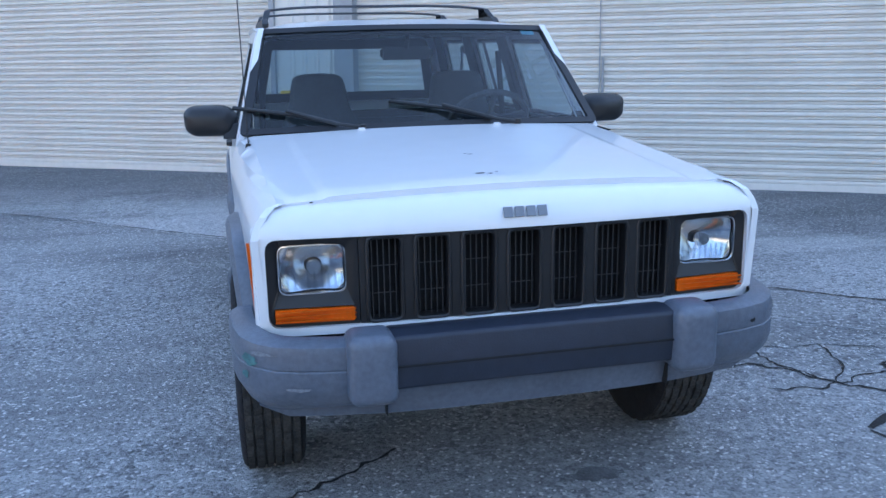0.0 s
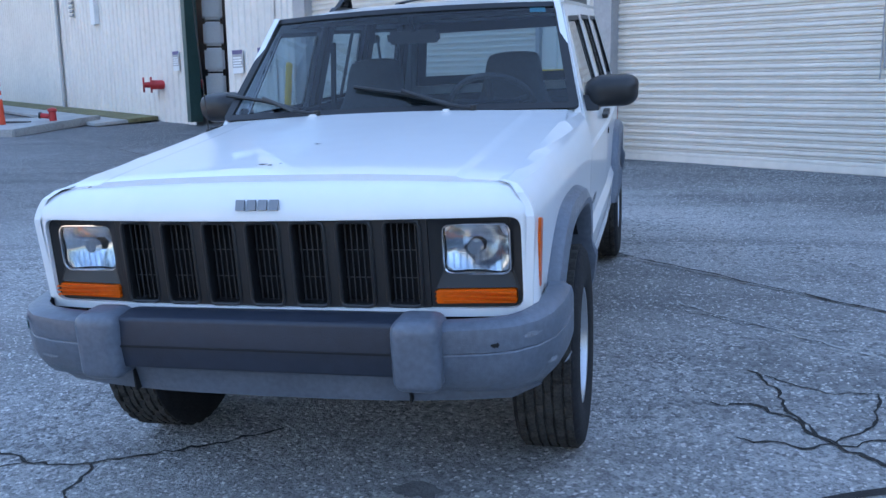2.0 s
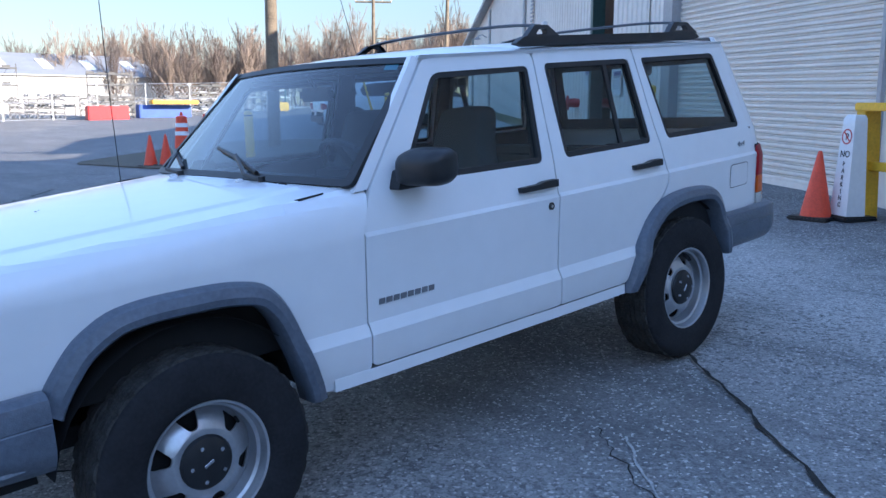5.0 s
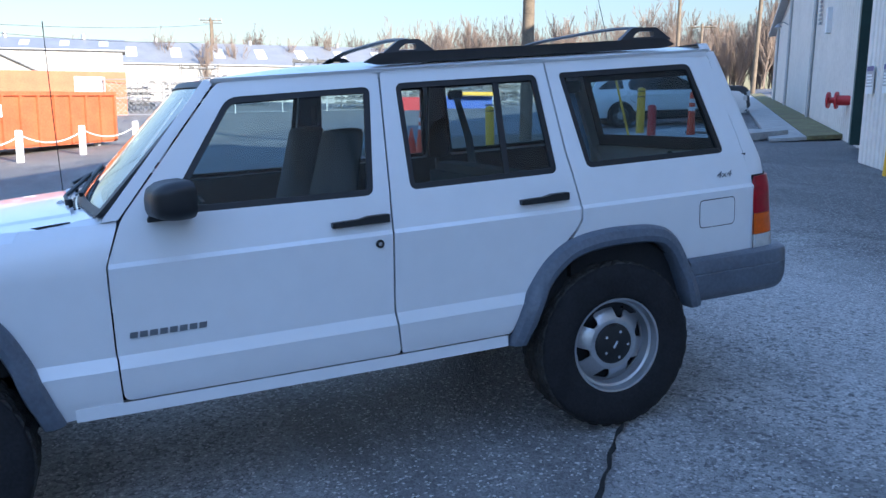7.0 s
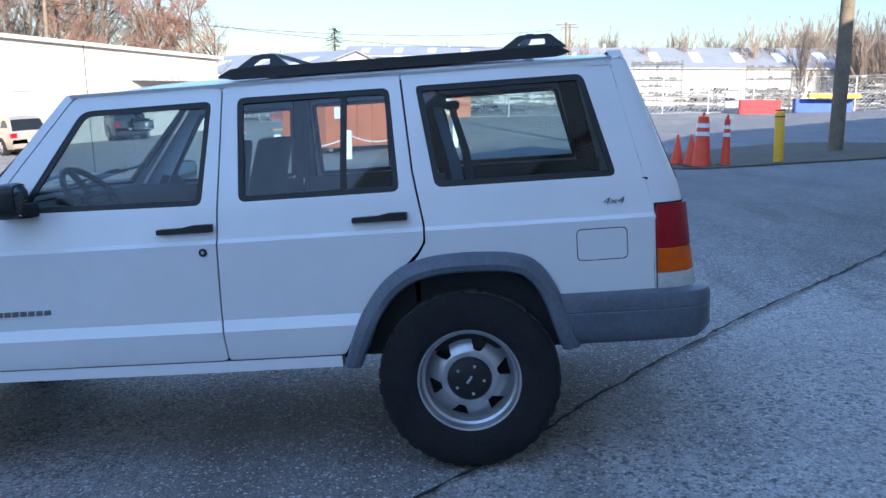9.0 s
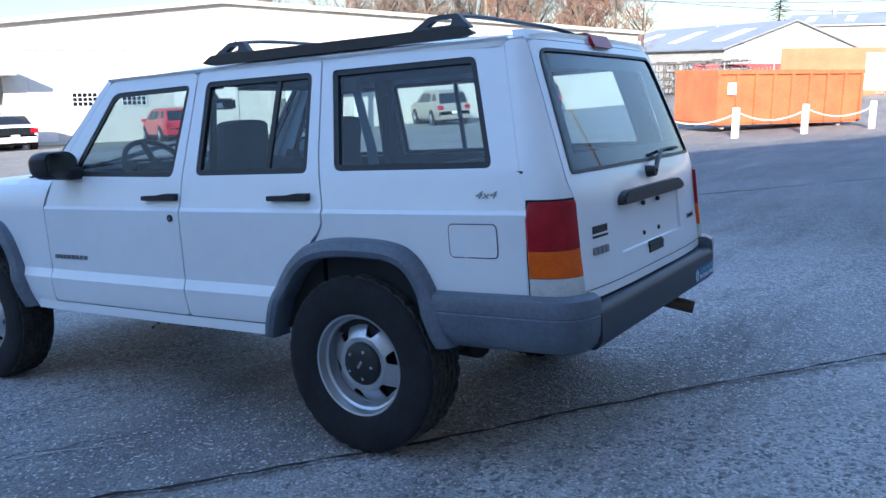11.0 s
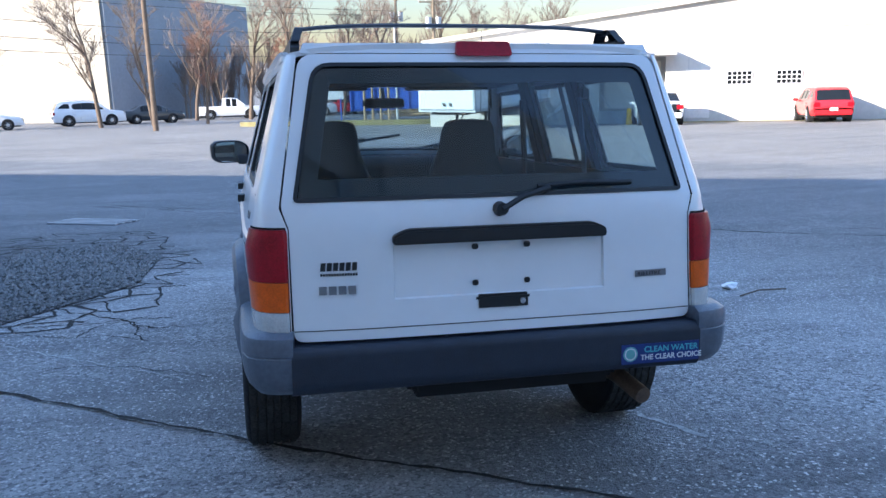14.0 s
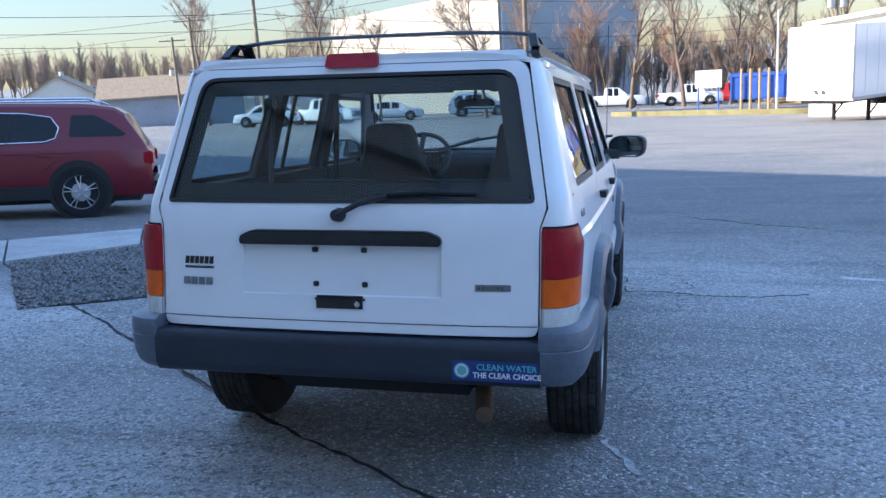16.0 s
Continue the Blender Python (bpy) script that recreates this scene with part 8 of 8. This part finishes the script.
rnd = random.Random(5)


def rack(x, y, turn, w, d, h, tiers):
    r = thing("storage_rack", "pale steel storage rack in the yard", "rack", at(x, y, turn), "racks in the yard")
    for px in span(0, w, max(1, int(w / 1.2))):
        for py in (0, d):
            part("upright", box(px - 0.025, py - 0.025, 0, px + 0.025, py + 0.025, h), M["rack"], r)
    for k in range(tiers):
        z = h * (k + 1) / (tiers + 0.3)
        part("beam", box(-0.05, -0.05, z, w + 0.05, 0.02, z + 0.08), M["rack"], r)
        part("beam", box(-0.05, d - 0.02, z, w + 0.05, d + 0.05, z + 0.08), M["rack"], r)
        for j in range(4):
            part("load", box(w * j / 4, d * rnd.uniform(0.0, 0.4), z + 0.08, w * j / 4 + w * rnd.uniform(0.08, 0.22), d, z + 0.08 + rnd.uniform(0.04, 0.16)), rnd.choice((M["rack"], M["rack"], M["steel"], M["galv"], M["rack"])), r)
        for j in range(6):
            part("brace", tube([(w * j / 6, d, z - h / (tiers + 0.3) + 0.08), (w * (j + 1) / 6, d, z)], 0.018, 4), M["rack"], r)


for k in range(22):
    u = rnd.random()
    x, y = -53 - 12 * rnd.random(), -4 + 36 * k / 22 + rnd.uniform(-0.5, 0.5)
    rack(x, y, 80 + rnd.uniform(-12, 12), rnd.uniform(2, 4.5), rnd.uniform(1, 1.6), rnd.uniform(1.2, 3.6), rnd.choice((2, 3, 4)))
for k in range(8):
    rack(-60.5 - 2 * rnd.random() - 0.5 * k, -13.6 - 0.95 * k, 75, 1.8, 1.2, 2.6, 4)
for x, y, w, mm, nm, lb in ((-52.5, 20.5, 3.4, M["dump_blue"], "blue_skip_box", "blue steel box in the yard"), (-50.5, 16.5, 2.4, M["red"], "red_barrier_block", "red plastic barrier in the yard"), (-51.5, 21.0, 3.0, M["yellow"], "yellow_beam", "yellow lifting beam on the blue box")):
    t = thing(nm, lb, "container", at(x, y, 80))
    part("body", box(0, 0, 0 if nm != "yellow_beam" else 0.95, w, 1.1, 0.9 if nm != "yellow_beam" else 1.2, bevel=0.05), mm, t)
fk = thing("yellow_lift", "yellow and green lifting mast in the yard", "machine", at(-49.5, 29.0, 70))
for x in (-0.6, 0.6):
    part("mast", box(x - 0.06, -0.06, 0, x + 0.06, 0.06, 2.9), M["green"], fk)
for k in range(4):
    part("rung", box(-0.6, -0.04, 0.5 + 0.7 * k, 0.6, 0.04, 0.56 + 0.7 * k), M["rack"], fk)
part("body", box(-0.6, -1.2, 0.1, 0.6, -0.1, 0.7, bevel=0.08), M["yellow"], fk)

# signs and posts before the blue dumpster
sg = thing("blank_sign_board", "white sign board on two blue posts", "sign", pose(-3.95, -52.1, ground_z(-4, -52)))
part("board", box(-1.5, -0.05, 1.45, 0.1, 0.0, 2.55), M["white"], sg)
for x in (-1.3, -0.1):
    part("post", rod((x, 0.04, -0.2), (x, 0.04, 1.5), 0.05), M["dump_blue"], sg)
for k in range(4):
    t = thing("wooden_post", "tall bare wooden post in the grass", "post", pose(-6.1 - 0.48 * k, -46.85 + 0.06 * k, ground_z(-6.5, -46.8) + 0.3), "wooden posts")
    part("post", rod((0, 0, -0.2), (0, 0, 2.15), 0.08, 0.07, seg=10), M["post_wood"], t)
lp = thing("lumber_pile", "loose pile of weathered lumber", "lumber", pose(-9.0, -47.4, ground_z(-9, -47.4) + 0.35))
for k in range(16):
    part("board", placed(box(-1.4, -0.06, 0, 1.4, 0.06, 0.07), pose(rnd.uniform(-0.4, 0.4), rnd.uniform(-0.6, 0.6), 0.07 * (k // 3), 0, 0, rnd.uniform(-20, 20))), M["post_wood"], lp)
tagged(link("verge", placed(prism(round_poly([(1.5, -48.0), (-8.5, -41.5), (-14.0, -43), (-16, -56), (0, -58)], 2.0), 0.6, 1.5, "Z"), SHEAR), M["grass"]), "dry grass plot before the blue dumpster", "grass", kind="structure")
for x, y, a in ((-44.5, -13.2, 20), (-45.8, -11.0, 25)):
    pl = thing("wooden_pallet", "weathered wooden pallet on the ground", "pallet", at(x, y, a))
    for k in range(6):
        part("board", box(-0.6, -0.55 + 0.2 * k, 0.10, 0.6, -0.43 + 0.2 * k, 0.13), M["post_wood"], pl)
    for k in (-0.55, 0, 0.45):
        part("bearer", box(k, -0.55, 0, k + 0.1, 0.57, 0.10), M["post_wood"], pl)

# ---- cracks, joints, gravel, kerbs in the near ground ----
crack_mat = mat("dirt_filled_crack", (0.022, 0.021, 0.020), 0.95, var=0.4, scale=14, bump=0.8, bscale=80)


def ribbon(points, width, seed, jitter=0.03, step=0.06, z=0.003):
    """A ragged dark crack along a line."""
    rnd_ = random.Random(seed)
    fine = []
    for (x0, y0), (x1, y1) in zip(points, points[1:]):
        n = max(1, int(math.hypot(x1 - x0, y1 - y0) / step))
        fine += [(x0 + (x1 - x0) * k / n, y0 + (y1 - y0) * k / n) for k in range(n)]
    fine.append(points[-1])
    bm_ = bmesh.new()
    prev = None
    drift = 0.0
    for k, (x, y) in enumerate(fine):
        p0, p1 = fine[max(0, k - 1)], fine[min(len(fine) - 1, k + 1)]
        t = Vector((p1[0] - p0[0], p1[1] - p0[1])).normalized()
        nrm = Vector((-t.y, t.x))
        drift = drift * 0.8 + rnd_.uniform(-jitter, jitter) * 0.5
        w = width * rnd_.uniform(0.35, 1.25)
        c = Vector((x, y)) + nrm * drift
        zz = ground_z(c.x, c.y) + z
        pair = [bm_.verts.new((*(c + nrm * w / 2), zz)), bm_.verts.new((*(c - nrm * w / 2), zz))]
        if prev:
            bm_.faces.new((prev[0], prev[1], pair[1], pair[0]))
        prev = pair
    return bm_


def crack(points, width, seed, jitter=0.03, label="narrow dark crack in the asphalt"):
    near = width < 0.04 and seed != 1
    tagged(link("ground_crack", ribbon(points, width * (0.62 if near else 0.9), seed, jitter * (1.3 if near else 1.0), 0.03 if near else 0.06), crack_mat, smooth=0), label, "crack", kind="structure")


crack([(7.0, -3.7), (2.85, -0.36), (0.94, 1.21), (-0.76, 2.44), (-3.24, 4.55), (-8, 8.4)], 0.026, 1, 0.02, "dirt-filled joint between asphalt and concrete")
crack([(9.0, -15.1), (3.5, -10.6), (-0.65, -7.2), (-4.0, -4.7), (-5.26, -3.6), (-8.0, -1.5), (-13, 2.6)], 0.06, 2, 0.10, "ragged crack along the street edge")
crack([(9.0, -14.8), (3.2, -10.2), (0.2, -7.5)], 0.05, 3, 0.12)
crack([(1.36, -1.22), (1.60, -1.28), (1.67, -1.24), (1.50, -0.66), (1.46, -0.60)], 0.028, 4, 0.03)
crack([(1.42, -0.94), (1.56, -1.08), (1.67, -1.24), (2.1, -1.62), (2.5, -2.1)], 0.032, 5, 0.03)
crack([(1.511, -0.66), (1.75, -0.82), (1.90, -0.80), (2.25, -0.98)], 0.014, 6, 0.02)
crack([(1.67, -1.24), (1.86, -1.0), (1.9, -0.80)], 0.022, 7, 0.02)
crack([(1.67, -1.24), (1.95, -1.15), (2.3, -1.2)], 0.022, 8, 0.03)
crack([(1.425, -0.94), (1.34, -0.98), (1.28, -0.95)], 0.02, 9, 0.02)
crack([(-0.30, -1.35), (-0.62, -1.55), (-0.887, -1.716), (-1.15, -1.72), (-1.6, -1.60), (-2.2, -1.75)], 0.03, 10, 0.03)
crack([(-0.887, -1.716), (-0.82, -1.95), (-0.86, -2.3)], 0.025, 11, 0.03)
crack([(-1.15, -1.72), (-1.35, -1.95), (-1.3, -2.2)], 0.018, 12, 0.03)
crack([(1.05, 0.3), (1.5, -0.05), (2.0, -0.1)], 0.010, 13, 0.03)
crack([(-3.3, -6.8), (-5.6, -4.2), (-8.4, -2.4)], 0.02, 14, 0.08)
# oil stains and patches
stain = mat("old_oil_stain", (0.12, 0.12, 0.122), 0.8, var=0.5, scale=16, bump=0.6, bscale=70)
for n_, (cx, cy, s, ml) in enumerate(((0.34, -1.73, 0.09, stain),)):
    rnd_ = random.Random(n_)
    bm = bmesh.new()
    bm.faces.new([bm.verts.new((cx + s * rnd_.uniform(0.4, 1.1) * math.cos(a), cy + s * rnd_.uniform(0.3, 0.8) * math.sin(a), 0.0045)) for a in span(0, 5.9, 15)])
    tagged(link("ground_stain", placed(bm, TILT), ml, smooth=0), "small irregular patch on the asphalt", "stain", kind="structure")
# crazed asphalt: plates with open joints between them
def plates(poly, seed, size, name, label, width=0.02):
    rnd_ = random.Random(seed)
    xs, ys = [p[0] for p in poly], [p[1] for p in poly]

    def inside(x, y):
        c = False
        for (x0, y0), (x1, y1) in zip(poly, poly[1:] + poly[:1]):
            if (y0 > y) != (y1 > y) and x < (x1 - x0) * (y - y0) / (y1 - y0) + x0:
                c = not c
        return c

    nx, ny = int((max(xs) - min(xs)) / size) + 1, int((max(ys) - min(ys)) / size) + 1
    P = {(i, j): (min(xs) + (i + rnd_.uniform(-0.38, 0.38) + 0.5 * (j % 2)) * size, min(ys) + (j + rnd_.uniform(-0.38, 0.38)) * size) for i in range(-1, nx + 2) for j in range(-1, ny + 2)}
    bm_ = bmesh.new()
    for (i, j), p in P.items():
        for q in (P.get((i + 1, j)), P.get((i, j + 1))):
            if q and rnd_.random() < 0.8 and inside(*p) and inside(*q):
                rb = ribbon([p, q], width * rnd_.uniform(0.5, 1.2), rnd_.random(), 0.03, 0.07)
                me_ = bpy.data.meshes.new("r")
                rb.to_mesh(me_)
                rb.free()
                bm_.from_mesh(me_)
                bpy.data.meshes.remove(me_)
    tagged(link(name, bm_, crack_mat, smooth=0), label, "crack", kind="stuff")


plates([(1.2, -2.0), (2.4, -0.6), (3.2, -1.4), (4.6, -4.2), (3.6, -6.8), (1.9, -6.6), (1.3, -4.2)], 3, 0.26, "crazed_asphalt", "crazed cracking in the old asphalt", 0.032)
# gravel bed
GR = [(1.75, -2.6), (2.6, -1.1), (3.5, -0.4), (5.1, -2.25), (4.4, -3.5), (3.3, -4.7), (2.3, -5.4), (1.7, -4.2)]
gm = mat("grey_gravel", (0.055, 0.055, 0.056), 0.9, var=0.5, scale=25, bump=1.0, bscale=60)
tagged(link("gravel_bed", placed(prism(round_poly(GR, 0.4), -0.02, 0.006, "Z"), TILT), gm, smooth=0), "bed of loose dark gravel", "gravel", kind="structure")
rnd = random.Random(12)
vs, fs = [], []
oct_f = ((0, 2, 4), (2, 1, 4), (1, 3, 4), (3, 0, 4), (2, 0, 5), (1, 2, 5), (3, 1, 5), (0, 3, 5))
k = 0
while k < 16000:
    x, y = rnd.uniform(1.4, 5.4), rnd.uniform(-5.9, -0.1)
    c = False
    for (x0, y0), (x1, y1) in zip(GR, GR[1:] + GR[:1]):
        if (y0 > y) != (y1 > y) and x < (x1 - x0) * (y - y0) / (y1 - y0) + x0:
            c = not c
    if not c:
        continue
    k += 1
    s = 0.007 + 0.024 * rnd.random() ** 2
    a, i0 = rnd.uniform(0, 3.14), len(vs)
    ca, sa = math.cos(a) * s, math.sin(a) * s
    fl = rnd.uniform(0.4, 0.9)
    for ux, uy, uz in ((1, 0, 0), (-1, 0, 0), (0, 0.7, 0), (0, -0.7, 0), (0.1, 0.1, fl), (0, 0, -fl)):
        vs.append((x + ux * ca - uy * sa, y + ux * sa + uy * ca, 0.008 + uz * s + s * 0.3))
    fs += [tuple(i0 + q for q in f) for f in oct_f]
me = bpy.data.meshes.new("gravel")
me.from_pydata(vs, [], fs)
stone = mat("grey_stone_chips", (0.10, 0.10, 0.10), 0.85, var=0.8, scale=30, tint=(0.20, 0.20, 0.195))
me.materials.append(stone)
me.transform(TILT)
tagged(new("gravel", me), "loose grey gravel stones", "gravel", kind="stuff")
# concrete strip in the gravel, and the second bed behind it
wk = thing("concrete_strip", "pale concrete strip with an open joint", "pavement", TILT, kind="structure")
cs = [(5.13, -2.2), (8.5, 0.6), (9.6, -0.5), (6.23, -3.57), (5.21, -4.75), (4.3, -5.4), (3.4, -4.6), (4.43, -3.47)]
for a, b in (((0, 1, 2, 3), 0), ((0, 3, 4, 7), 1), ((7, 4, 5, 6), 2)):
    part("slab", prism(inset([cs[k] for k in a], 0.012), -0.02, 0.035, "Z"), M["concrete"], wk)
# drain grate
dg = thing("drain_grate", "rusty steel drain grate set in the asphalt", "drain", TILT @ pose(2.95, -7.85, rise(2.95, -7.85), 0, 0, -28), kind="structure")
# flat black plate, the depth of the pit put into its colour
part("pit", box(-0.55, -0.28, -0.01, 0.55, 0.28, 0.006), M["gap"], dg)
for k in range(4):
    part("bar", box(-0.55, -0.27 + 0.155 * k, 0.0, 0.55, -0.20 + 0.155 * k, 0.022, bevel=0.004), M["galv"], dg)
# white scuffs and litter
white_scuff = mat("white_chalk_scuff", (0.45, 0.45, 0.44), 0.9, var=0.5, scale=20)
for n_, (x0, y0, x1, y1, w) in enumerate(((-0.86, 1.42, -1.02, 1.74, 0.03), (-2.55, -2.5, -2.95, -2.36, 0.06), (-2.72, -1.16, -2.85, -1.10, 0.06), (1.2, 0.3, 2.6, -1.0, 0.012))):
    tagged(link("ground_mark", ribbon([(x0, y0), (x1, y1)], w, 40 + n_, 0.03, 0.05, 0.0045), white_scuff, smooth=0), "faint white scuff on the asphalt", "mark", kind="structure")
bg = thing("crumpled_paper", "crumpled white paper on the asphalt", "litter", TILT @ pose(-2.80, -1.05, 0.0))
bm = bmesh.new()
bmesh.ops.create_icosphere(bm, subdivisions=2, radius=0.07)
for v in bm.verts:
    v.co = v.co * rnd.uniform(0.6, 1.2)
    v.co.z = max(0.0, v.co.z * 0.5 + 0.02)
part("paper", bm, M["white"], bg, smooth=0)
tg_ = thing("broken_twig", "thin dark twig on the asphalt", "twig", TILT @ pose(-2.9, -0.85, 0.006))
part("stem", tube([(-0.25, 0, 0.01), (0.0, 0.03, 0.02), (0.22, 0.14, 0.01)], 0.006, 6), M["bark"], tg_)
